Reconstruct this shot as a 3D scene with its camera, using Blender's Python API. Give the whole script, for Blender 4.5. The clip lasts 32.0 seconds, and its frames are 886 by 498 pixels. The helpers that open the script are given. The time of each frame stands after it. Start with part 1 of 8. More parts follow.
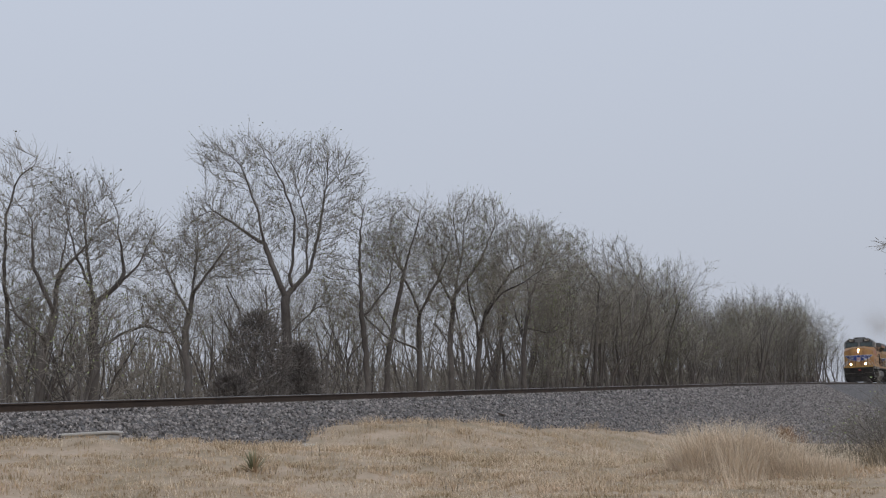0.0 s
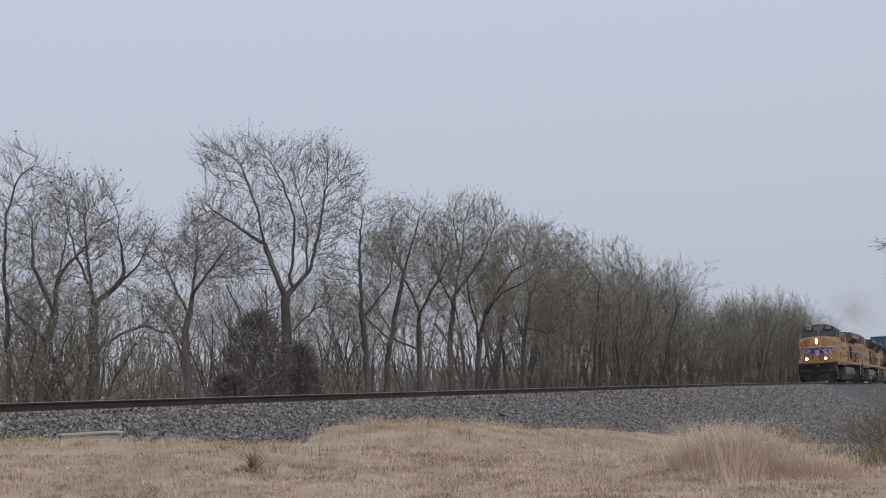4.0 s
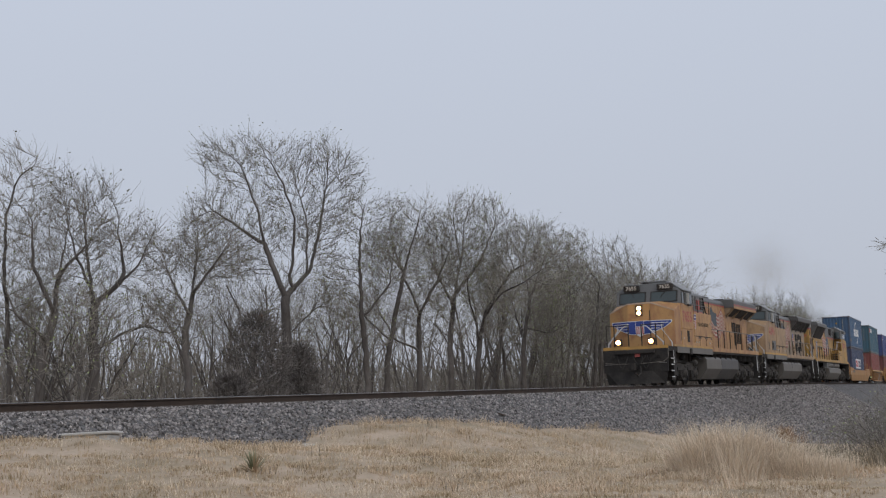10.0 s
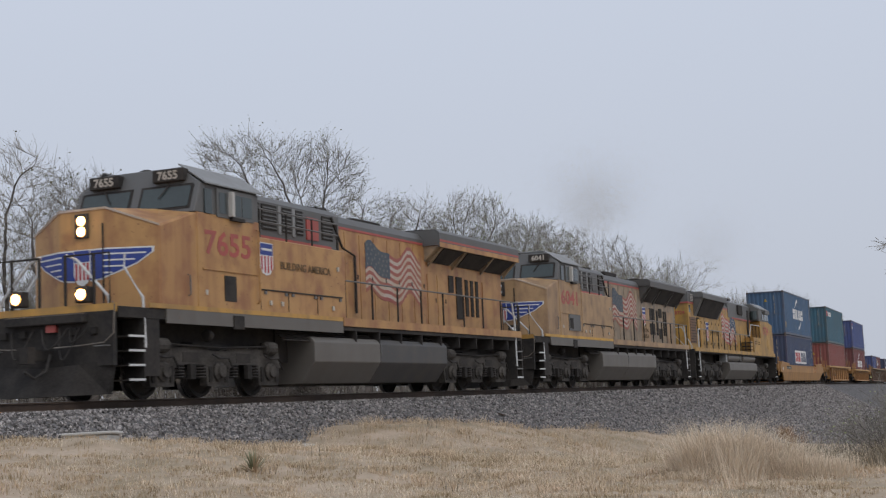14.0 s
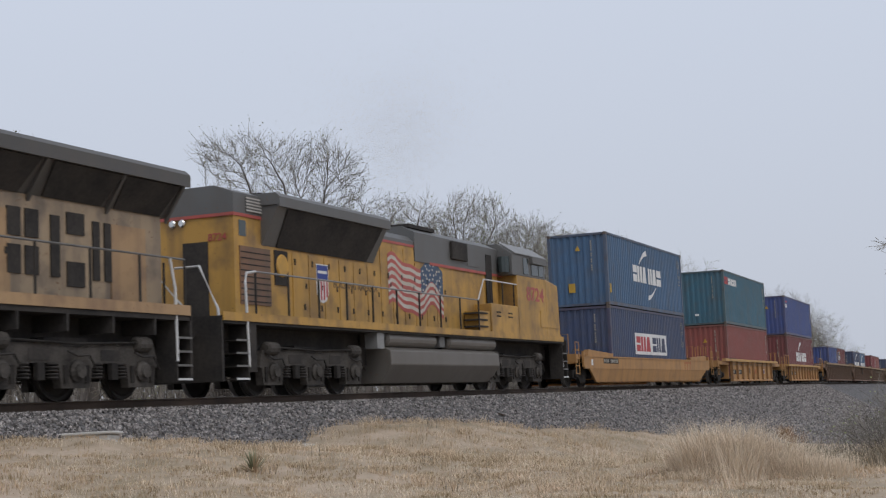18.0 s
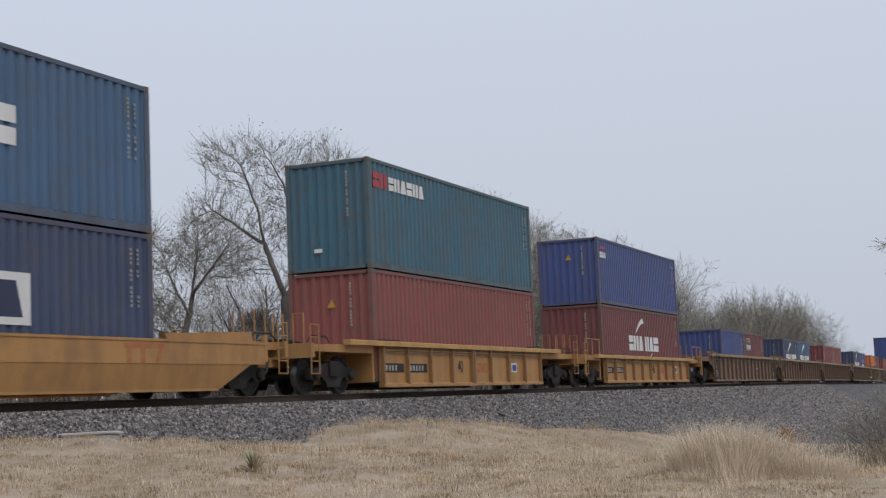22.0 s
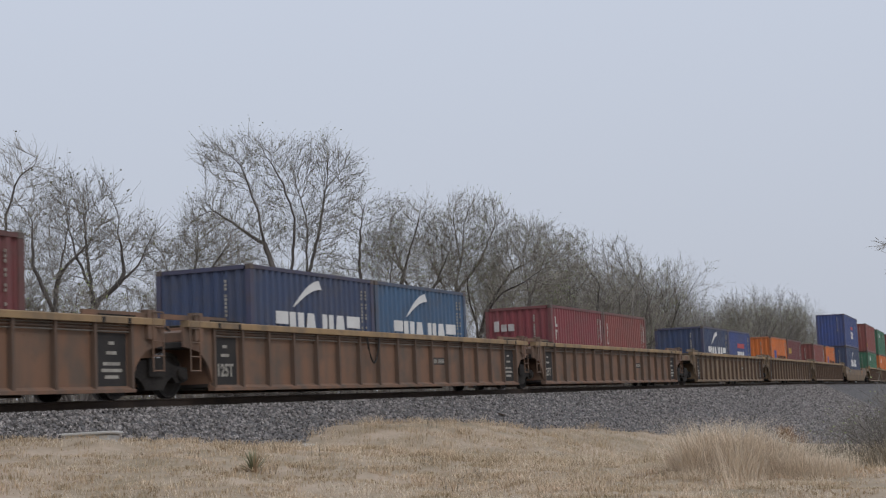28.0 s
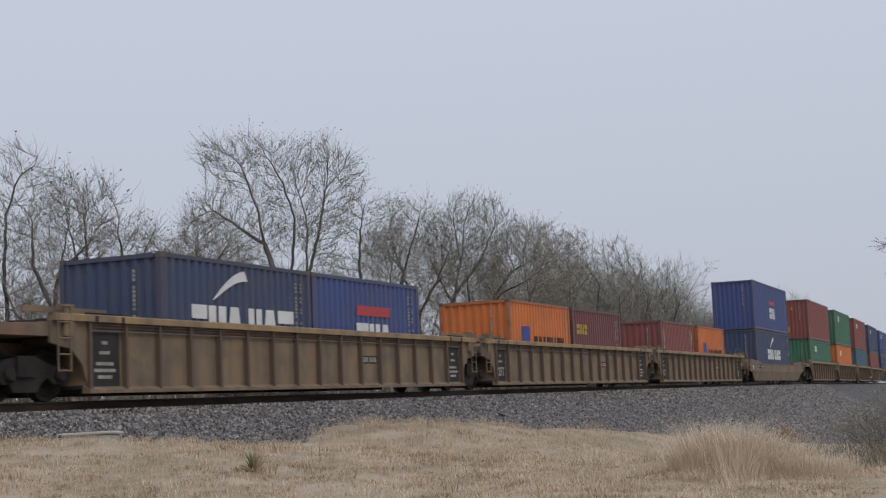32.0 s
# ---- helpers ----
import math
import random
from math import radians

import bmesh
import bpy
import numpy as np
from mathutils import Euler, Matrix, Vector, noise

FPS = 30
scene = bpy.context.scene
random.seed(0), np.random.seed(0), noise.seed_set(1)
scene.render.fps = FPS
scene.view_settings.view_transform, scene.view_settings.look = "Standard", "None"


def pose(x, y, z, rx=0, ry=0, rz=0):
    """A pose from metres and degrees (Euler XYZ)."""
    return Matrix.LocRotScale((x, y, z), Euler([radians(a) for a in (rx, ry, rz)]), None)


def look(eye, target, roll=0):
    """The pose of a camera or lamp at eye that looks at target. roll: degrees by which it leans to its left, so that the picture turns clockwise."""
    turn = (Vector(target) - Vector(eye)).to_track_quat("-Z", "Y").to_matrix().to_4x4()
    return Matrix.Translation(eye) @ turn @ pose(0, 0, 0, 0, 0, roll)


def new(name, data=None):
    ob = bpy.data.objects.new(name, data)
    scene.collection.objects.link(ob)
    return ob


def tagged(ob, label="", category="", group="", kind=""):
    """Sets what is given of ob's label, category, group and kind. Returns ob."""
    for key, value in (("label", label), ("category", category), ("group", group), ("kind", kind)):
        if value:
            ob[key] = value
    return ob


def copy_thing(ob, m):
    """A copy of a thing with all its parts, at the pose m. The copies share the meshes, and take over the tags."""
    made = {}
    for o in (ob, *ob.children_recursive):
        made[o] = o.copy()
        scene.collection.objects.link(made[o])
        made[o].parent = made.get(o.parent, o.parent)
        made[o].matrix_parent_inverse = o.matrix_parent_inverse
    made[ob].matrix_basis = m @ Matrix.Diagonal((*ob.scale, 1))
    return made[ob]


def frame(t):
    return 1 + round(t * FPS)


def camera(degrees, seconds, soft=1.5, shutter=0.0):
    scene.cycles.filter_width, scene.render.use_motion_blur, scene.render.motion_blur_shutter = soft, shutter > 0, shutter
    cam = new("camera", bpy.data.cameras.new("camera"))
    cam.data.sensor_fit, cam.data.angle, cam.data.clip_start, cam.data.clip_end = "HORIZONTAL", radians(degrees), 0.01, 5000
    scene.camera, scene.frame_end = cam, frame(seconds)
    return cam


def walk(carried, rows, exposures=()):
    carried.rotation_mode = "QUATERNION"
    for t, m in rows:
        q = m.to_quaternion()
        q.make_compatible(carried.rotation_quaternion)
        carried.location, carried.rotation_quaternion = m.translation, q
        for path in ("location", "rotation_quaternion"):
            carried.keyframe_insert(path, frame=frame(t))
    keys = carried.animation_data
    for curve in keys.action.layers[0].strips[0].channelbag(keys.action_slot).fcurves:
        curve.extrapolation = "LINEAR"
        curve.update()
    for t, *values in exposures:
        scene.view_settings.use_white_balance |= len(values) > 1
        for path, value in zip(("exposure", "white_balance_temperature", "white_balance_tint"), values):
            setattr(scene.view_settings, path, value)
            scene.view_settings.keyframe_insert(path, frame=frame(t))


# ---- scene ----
import collections

# The camera stands on a tripod beside the line, a little below the rails.
EYE = Vector((0.0, 0.0, -0.249))
AHEAD = Vector((0.914173, 0.391602, 0.104574))
cam = camera(34.65, 32.0, soft=1.25, shutter=0.18)
walk(cam, [(0.0, look(EYE, EYE + AHEAD, -2.482)), (32.0, look(EYE, EYE + AHEAD, -2.482))],
     [(0.0, 0.0), (9.0, 0.02), (13.0, 0.08), (19.0, 0.15), (25.0, 0.14), (28.0, 0.07), (32.0, 0.04)])

# ---- light ----
SUN_UP, SUN_TURN = 48.0, 215.0
world = bpy.data.worlds.new("sky")
scene.world = world
world.use_nodes = True
wn, wl = world.node_tree.nodes, world.node_tree.links
wn.clear()
sky = wn.new("ShaderNodeTexSky")
sky.sky_type, sky.sun_disc = "NISHITA", False
sky.sun_elevation, sky.sun_rotation = radians(SUN_UP), radians(SUN_TURN)
sky.air_density, sky.dust_density, sky.ozone_density = 1.0, 6.0, 1.0
dim = wn.new("ShaderNodeMix")
dim.data_type, dim.blend_type = "RGBA", "MIX"
dim.inputs["Factor"].default_value = 0.93
# a thin even overcast veils the sky
coords = wn.new("ShaderNodeTexCoord")
split = wn.new("ShaderNodeSeparateXYZ")
wl.new(coords.outputs["Generated"], split.inputs[0])
veil = wn.new("ShaderNodeValToRGB")
veil.color_ramp.elements[0].position, veil.color_ramp.elements[0].color = 0.0, (4.95, 5.3, 6.1, 1)
veil.color_ramp.elements[1].position, veil.color_ramp.elements[1].color = 0.45, (5.95, 6.55, 7.75, 1)
wl.new(split.outputs["Z"], veil.inputs[0])
wl.new(sky.outputs[0], dim.inputs["A"])
wl.new(veil.outputs[0], dim.inputs["B"])
back = wn.new("ShaderNodeBackground")
back.inputs["Strength"].default_value = 0.1
wl.new(dim.outputs["Result"], back.inputs["Color"])
wout = wn.new("ShaderNodeOutputWorld")
wl.new(back.outputs[0], wout.inputs[0])

sun = new("sun", bpy.data.lights.new("sun", "SUN"))
sun.data.energy, sun.data.angle, sun.data.color = 0.7, radians(25), (1.0, 0.96, 0.9)
sun.rotation_euler = Euler((radians(90 - SUN_UP), 0, radians(180 - SUN_TURN)))


# ---- materials ----
def material(name, base, rough=0.7, metal=0.0, other=None, scale=1.0, grain=12.0, bump=0.0, spread=0.5, stretch=(1, 1, 1), emit=None, per_object=0.0, per_island=0.0):
    """Two scales of noise between two colours, with fine relief."""
    m = bpy.data.materials.new(name)
    m.use_nodes = True
    n, l = m.node_tree.nodes, m.node_tree.links
    b = n["Principled BSDF"]
    b.inputs["Roughness"].default_value, b.inputs["Metallic"].default_value = rough, metal
    b.inputs["Specular IOR Level"].default_value = 0.5 if rough < 0.65 else 0.2
    if emit:
        b.inputs["Base Color"].default_value = (*base, 1)
        b.inputs["Emission Color"].default_value = (*base, 1)
        b.inputs["Emission Strength"].default_value = emit
        return m
    other = other or tuple(c * 0.72 for c in base)
    tc = n.new("ShaderNodeTexCoord")
    mp = n.new("ShaderNodeMapping")
    mp.inputs["Scale"].default_value = stretch
    l.new(tc.outputs["Object"], mp.inputs[0])
    big, fine = n.new("ShaderNodeTexNoise"), n.new("ShaderNodeTexNoise")
    for tex, s in ((big, scale), (fine, scale * grain)):
        tex.inputs["Scale"].default_value, tex.inputs["Detail"].default_value = s, 4
        l.new(mp.outputs[0], tex.inputs["Vector"])
    add = n.new("ShaderNodeMath")
    add.operation = "MULTIPLY_ADD"
    l.new(fine.outputs[0], add.inputs[0])
    add.inputs[1].default_value = 0.5
    l.new(big.outputs[0], add.inputs[2])
    ramp = n.new("ShaderNodeValToRGB")
    ramp.color_ramp.elements[0].position, ramp.color_ramp.elements[1].position = 0.75 - spread / 2, 0.75 + spread / 2
    ramp.color_ramp.elements[0].color, ramp.color_ramp.elements[1].color = (*other, 1), (*base, 1)
    l.new(add.outputs[0], ramp.inputs[0])
    colour = ramp.outputs[0]
    for amount, pick in ((per_object, "o"), (per_island, "i")):
        if amount:
            if pick == "o":
                rnd = n.new("ShaderNodeObjectInfo").outputs["Random"]
            else:
                rnd = n.new("ShaderNodeNewGeometry").outputs["Random Per Island"]
            rng = n.new("ShaderNodeMapRange")
            rng.inputs["To Min"].default_value, rng.inputs["To Max"].default_value = 1 - amount, 1 + amount
            l.new(rnd, rng.inputs["Value"])
            hsv = n.new("ShaderNodeHueSaturation")
            l.new(rng.outputs[0], hsv.inputs["Value"])
            l.new(colour, hsv.inputs["Color"])
            colour = hsv.outputs[0]
    l.new(colour, b.inputs["Base Color"])
    if bump:
        bp = n.new("ShaderNodeBump")
        bp.inputs["Strength"].default_value, bp.inputs["Distance"].default_value = bump, 0.02
        l.new(fine.outputs[0], bp.inputs["Height"])
        l.new(bp.outputs[0], b.inputs["Normal"])
    return m


def painted(name, base, grime=(0.10, 0.085, 0.07), amount=0.35, rough=0.55):
    """Vehicle paint with vertical streaks of dirt and small chips of rust."""
    m = bpy.data.materials.new(name)
    m.use_nodes = True
    n, l = m.node_tree.nodes, m.node_tree.links
    b = n["Principled BSDF"]
    tc = n.new("ShaderNodeTexCoord")
    layers = []
    for stretch, scale in (((1.0, 1.0, 0.10), 2.2), ((1, 1, 1), 0.55), ((1, 1, 1), 14.0), ((1, 1, 1), 1.9)):
        mp = n.new("ShaderNodeMapping")
        mp.inputs["Scale"].default_value = stretch
        l.new(tc.outputs["Object"], mp.inputs[0])
        tex = n.new("ShaderNodeTexNoise")
        tex.inputs["Scale"].default_value, tex.inputs["Detail"].default_value = scale, 5
        l.new(mp.outputs[0], tex.inputs["Vector"])
        layers.append(tex.outputs[0])
    fade = n.new("ShaderNodeMix")
    fade.data_type = "RGBA"
    fade.inputs["A"].default_value = (*[c * 0.86 for c in base], 1)
    fade.inputs["B"].default_value = (*[min(1, c * 1.1 + 0.015) for c in base], 1)
    l.new(layers[1], fade.inputs["Factor"])
    colour = fade.outputs["Result"]
    for src, lo, hi, tint, top in ((layers[0], 0.44, 0.66, grime, amount * 0.6), (layers[3], 0.47, 0.7, grime, amount * 0.75), (layers[2], 0.66, 0.72, (0.16, 0.075, 0.035), amount)):
        rng = n.new("ShaderNodeMapRange")
        rng.inputs["From Min"].default_value, rng.inputs["From Max"].default_value = lo, hi
        rng.inputs["To Max"].default_value = top
        l.new(src, rng.inputs["Value"])
        mix = n.new("ShaderNodeMix")
        mix.data_type = "RGBA"
        l.new(rng.outputs[0], mix.inputs["Factor"])
        l.new(colour, mix.inputs["A"])
        mix.inputs["B"].default_value = (*tint, 1)
        colour = mix.outputs["Result"]
    l.new(colour, b.inputs["Base Color"])
    b.inputs["Roughness"].default_value = rough
    bp = n.new("ShaderNodeBump")
    bp.inputs["Strength"].default_value, bp.inputs["Distance"].default_value = 0.12, 0.02
    l.new(layers[1], bp.inputs["Height"])
    l.new(bp.outputs[0], b.inputs["Normal"])
    return m


STEEL = material("rail_steel", (0.085, 0.06, 0.045), 0.7, 0.2, (0.05, 0.037, 0.03), 1.5)
SHINE = material("polished_rail_head", (0.42, 0.41, 0.40), 0.32, 0.9, (0.3, 0.28, 0.26), 2)
TIE = material("weathered_timber", (0.12, 0.10, 0.085), 0.9, 0, (0.06, 0.05, 0.045), 3, 10, 0.4, stretch=(4, 0.5, 4), per_object=0.25)
# the near-black second tone paints the shade in gaps between stones
BALLAST = material("ballast_bed", (0.21, 0.2, 0.197), 0.95, 0, (0.04, 0.037, 0.037), 8, 2.0, 1.0, 0.5)
STONE = material("crushed_stone", (0.305, 0.28, 0.265), 0.92, 0, (0.17, 0.156, 0.148), 4, 9, 0.3, per_island=0.8)
SOIL = material("dry_turf", (0.5, 0.39, 0.295), 0.95, 0, (0.28, 0.23, 0.155), 0.8, 9, 0.8, 0.5)
BARK = material("grey_bark", (0.165, 0.148, 0.135), 0.95, 0, (0.085, 0.076, 0.07), 1.2, 14, 0.5, stretch=(1, 1, 0.3), per_object=0.2)
# pale twig bark, with the haze of the far wood put into its colour
TWIG = material("twig_bark", (0.3, 0.275, 0.24), 0.95, 0, (0.195, 0.18, 0.158), 1.0, per_object=0.2)
BUD = material("opening_buds", (0.33, 0.34, 0.19), 0.8, 0, (0.25, 0.25, 0.15), 0.6, per_island=0.3)
LEAF = material("young_leaves", (0.33, 0.37, 0.18), 0.8, 0, (0.24, 0.28, 0.13), 0.6, per_island=0.35)
PALE_STRAW = material("feathery_straw", (0.74, 0.62, 0.475), 0.9, 0, (0.63, 0.515, 0.385), 0.8, 10, per_island=0.13)
STRAW = material("dry_grass", (0.68, 0.53, 0.38), 0.9, 0, (0.38, 0.295, 0.185), 1.1, 6, spread=0.42, per_island=0.22)
CONCRETE = material("pale_concrete", (0.55, 0.53, 0.50), 0.9, 0, (0.42, 0.40, 0.37), 3, 14, 0.3)
BLACK = material("sooty_black_steel", (0.027, 0.0255, 0.025), 0.85, 0.0, (0.058, 0.051, 0.046), 1.6, 8)
TRUCK_GREY = material("dusty_truck_steel", (0.046, 0.041, 0.037), 0.85, 0.1, (0.02, 0.018, 0.017), 2.5, 8, 0.3)
TYRE_STEEL = material("worn_wheel_steel", (0.045, 0.041, 0.038), 0.7, 0.2, (0.025, 0.022, 0.02), 3)
STENCIL_WHITE = material("chalky_white_paint", (0.55, 0.53, 0.51), 0.7, 0, (0.38, 0.34, 0.32), 6)
WHITE = material("white_paint", (0.72, 0.72, 0.71), 0.6, 0, (0.58, 0.58, 0.57), 2)
RED_SIGN = material("red_paint", (0.45, 0.045, 0.05), 0.6, 0, (0.36, 0.04, 0.045), 2)
BLUE_SIGN = material("deep_blue_paint", (0.03, 0.06, 0.28), 0.6, 0, (0.025, 0.045, 0.2), 2)
YELLOW_SIGN = material("signal_yellow_paint", (0.5, 0.31, 0.035), 0.6, 0, (0.36, 0.22, 0.03), 4)
GLASS = material("dark_cab_glass", (0.05, 0.065, 0.065), 0.08, 0.0, (0.04, 0.05, 0.05), 1)
LAMP = material("lit_headlight", (1.0, 0.74, 0.44), 0.3, emit=60)
ARMOUR = painted("locomotive_yellow", (0.455, 0.25, 0.09), (0.235, 0.09, 0.045), amount=0.95)
ARMOUR_DIRTY = painted("grimy_locomotive_yellow", (0.39, 0.245, 0.12), (0.12, 0.07, 0.05), amount=0.75)
# grimy hood paint, also the painted shade under the leader's radiator wings
SOOT_AND_SHADE = painted("soot_and_shade_paint", (0.34, 0.25, 0.155), (0.09, 0.07, 0.06), amount=0.9)
ARMOUR_BRIGHT = painted("cleaner_locomotive_yellow", (0.465, 0.26, 0.05), (0.12, 0.075, 0.045), amount=0.75)
HARBOUR = painted("locomotive_grey", (0.105, 0.105, 0.103), amount=0.4)
TANK = painted("dusty_tank_grey", (0.125, 0.113, 0.099), amount=0.5)
TANK_DARK = painted("oil_stained_tank", (0.05, 0.048, 0.047), amount=0.5)
DUSTY = material("dust_covered_casting", (0.1, 0.09, 0.08), 0.9, 0, (0.03, 0.027, 0.025), 2.2, 8, 0.3)
WELL_YELLOW = painted("well_car_yellow", (0.40, 0.205, 0.062), (0.16, 0.09, 0.05), amount=0.5, rough=0.65)
# darker than the wall: rib shadows put into the colour, with streaks of grime
RIB_YELLOW = painted("shaded_grimy_yellow_rib", (0.29, 0.15, 0.055), (0.09, 0.055, 0.035), amount=0.7, rough=0.7)
CHORD_YELLOW = painted("worn_yellow_chord", (0.47, 0.265, 0.075), (0.2, 0.12, 0.07), amount=0.5, rough=0.65)
PIPE_GREY = material("weathered_grey_pipe", (0.24, 0.215, 0.19), 0.7, 0.1, (0.14, 0.12, 0.1), 3)
WELL_BROWN = painted("faded_well_car_tan", (0.225, 0.152, 0.088), amount=0.9, rough=0.75)
CHORD_TAN = painted("pale_tan_chord", (0.33, 0.215, 0.105), amount=0.7, rough=0.75)
RIB_RUST = painted("rust_streaked_rib", (0.125, 0.075, 0.05), amount=0.8, rough=0.8)
WELL_RUST = painted("rusty_well_car_brown", (0.205, 0.11, 0.066), amount=0.95, rough=0.8)
BOX_BLUE = painted("sea_blue_container_paint", (0.05, 0.115, 0.215), amount=0.32)
BOX_NAVY = painted("navy_container_paint", (0.038, 0.06, 0.128), amount=0.35)
BOX_ROYAL = painted("royal_blue_container_paint", (0.045, 0.075, 0.23), amount=0.35)
BOX_TEAL = painted("teal_container_paint", (0.038, 0.123, 0.178), amount=0.4)
BOX_RED = painted("oxide_red_container_paint", (0.235, 0.062, 0.052), amount=0.3)
BOX_CRIMSON = painted("crimson_container_paint", (0.22, 0.042, 0.05), amount=0.3)
BOX_MAROON = painted("maroon_container_paint", (0.16, 0.04, 0.042), amount=0.3)
BOX_ORANGE = painted("orange_container_paint", (0.62, 0.165, 0.03), amount=0.25)
BOX_GREEN = painted("green_container_paint", (0.04, 0.16, 0.09), amount=0.3)


# ---- mesh tools ----
def box(bm, x0, x1, y0, y1, z0, z1):
    v = [bm.verts.new((x, y, z)) for x in (x0, x1) for y in (y0, y1) for z in (z0, z1)]
    for f in ((0, 1, 3, 2), (4, 6, 7, 5), (0, 4, 5, 1), (2, 3, 7, 6), (0, 2, 6, 4), (1, 5, 7, 3)):
        bm.faces.new([v[i] for i in f])


def prism(bm, outline, a, b, axis="y", outline_b=None):
    """An outline of (u, v) pairs swept along axis from a to b; outline_b: its shape at b."""
    def put(u, v, w):
        return {"y": (u, w, v), "x": (w, u, v), "z": (u, v, w)}[axis]
    one = [bm.verts.new(put(u, v, a)) for u, v in outline]
    two = [bm.verts.new(put(u, v, b)) for u, v in (outline_b or outline)]
    n = len(one)
    bm.faces.new(one)
    bm.faces.new(two[::-1])
    for i in range(n):
        bm.faces.new((one[i], two[i], two[(i + 1) % n], one[(i + 1) % n]))


def rod(bm, path, r, n=6, cap=True):
    """A round bar through the points of path."""
    rings = []
    pts = [Vector(p) for p in path]
    for i, p in enumerate(pts):
        d = (pts[min(i + 1, len(pts) - 1)] - pts[max(i - 1, 0)]).normalized()
        side = d.cross(Vector((0, 0, 1)) if abs(d.z) < 0.9 else Vector((0, 1, 0))).normalized()
        up = side.cross(d)
        rings.append([bm.verts.new(p + (side * math.cos(q) + up * math.sin(q)) * r) for q in (2 * math.pi * k / n for k in range(n))])
    for a, b in zip(rings, rings[1:]):
        for k in range(n):
            bm.faces.new((a[k], a[(k + 1) % n], b[(k + 1) % n], b[k]))
    if cap:
        bm.faces.new(rings[0][::-1])
        bm.faces.new(rings[-1])


def lathe(bm, rings, centre, axis="y", n=20):
    """Rings of (radius, offset along axis) about centre."""
    cx, cy, cz = centre
    loops = []
    for r, o in rings:
        loop = []
        for k in range(n):
            c, s = r * math.cos(2 * math.pi * k / n), r * math.sin(2 * math.pi * k / n)
            loop.append(bm.verts.new({"y": (cx + c, cy + o, cz + s), "x": (cx + o, cy + c, cz + s), "z": (cx + c, cy + s, cz + o)}[axis]))
        loops.append(loop)
    for a, b in zip(loops, loops[1:]):
        for k in range(n):
            bm.faces.new((a[k], a[(k + 1) % n], b[(k + 1) % n], b[k]))
    bm.faces.new(loops[0][::-1])
    bm.faces.new(loops[-1])


def mesh_of(name, bm, mat, bevel=0.0):
    if bevel:
        bmesh.ops.bevel(bm, geom=bm.edges[:], offset=bevel, segments=1, affect="EDGES", clamp_overlap=True)
    bmesh.ops.recalc_face_normals(bm, faces=bm.faces[:])
    me = bpy.data.meshes.new(name)
    bm.to_mesh(me)
    bm.free()
    me.materials.append(mat)
    return me


def part(name, bm, mat, parent, label="", bevel=0.0):
    ob = new(name, mesh_of(name, bm, mat, bevel))
    ob.parent = parent
    if label:
        ob["label"] = label
    return ob


def again(ob, parent, x=0, y=0, z=0, rz=0):
    """Another part on the same mesh."""
    o = new(ob.name.split(".")[0], ob.data)
    o.parent = parent
    o.matrix_basis = pose(x, y, z, 0, 0, rz)
    if "label" in ob:
        o["label"] = ob["label"]
    return o


def arrays(name, verts, faces, mat, smooth=False):
    me = bpy.data.meshes.new(name)
    me.from_pydata(verts, [], faces)
    me.materials.append(mat)
    if smooth:
        me.shade_smooth()
    return me


def text(name, words, size, mat, parent, m, bold=0.0, wide=1.0):
    """Raised lettering in the built-in font, as a mesh."""
    cu = bpy.data.curves.new(name, "FONT")
    cu.body, cu.size, cu.align_x, cu.extrude, cu.offset = words, size, "CENTER", 0.002, bold
    cu.resolution_u = 3
    tmp = bpy.data.objects.new(name, cu)
    me = bpy.data.meshes.new_from_object(tmp)
    bpy.data.objects.remove(tmp)
    me.materials.append(mat)
    ob = new(name, me)
    ob.parent = parent
    ob.matrix_basis = m @ Matrix.Diagonal((wide, 1, 1, 1))
    return ob


# ---- the line of the track ----
GAP = 17.18        # from the camera to the middle of the track


def track(s):
    """The middle of the track at rail height, s metres along it."""
    e = min(max(s - 50.0, 0.0), 110.0)
    y = GAP + 2.05e-4 * e * e + max(s - 160.0, 0.0) * 2.05e-4 * 220
    c = min(max(s, -100.0), 160.0)
    z = -0.2076e-4 * c * c - max(s - 160.0, 0.0) * 0.2076e-4 * 320 + min(s + 100.0, 0.0) * 0.2076e-4 * 200
    return Vector((s, y, z))


# ---- ground, ballast and track ----
TOE_X = [-400, -20, 17.6, 21, 24.5, 26.5, 28, 31, 33, 34.5, 40, 48, 60, 75, 110, 170, 400]
TOE_Z = [-1.6, -0.75, -0.64, -0.95, -1.1, -0.82, -0.73, -0.79, -0.88, -1.15, -1.3, -1.8, -2.5, -3.3, -3.4, -2.8, -4.5]


def smooth(a, b, x):
    q = min(max((x - a) / (b - a), 0.0), 1.0)
    return q * q * (3 - 2 * q)


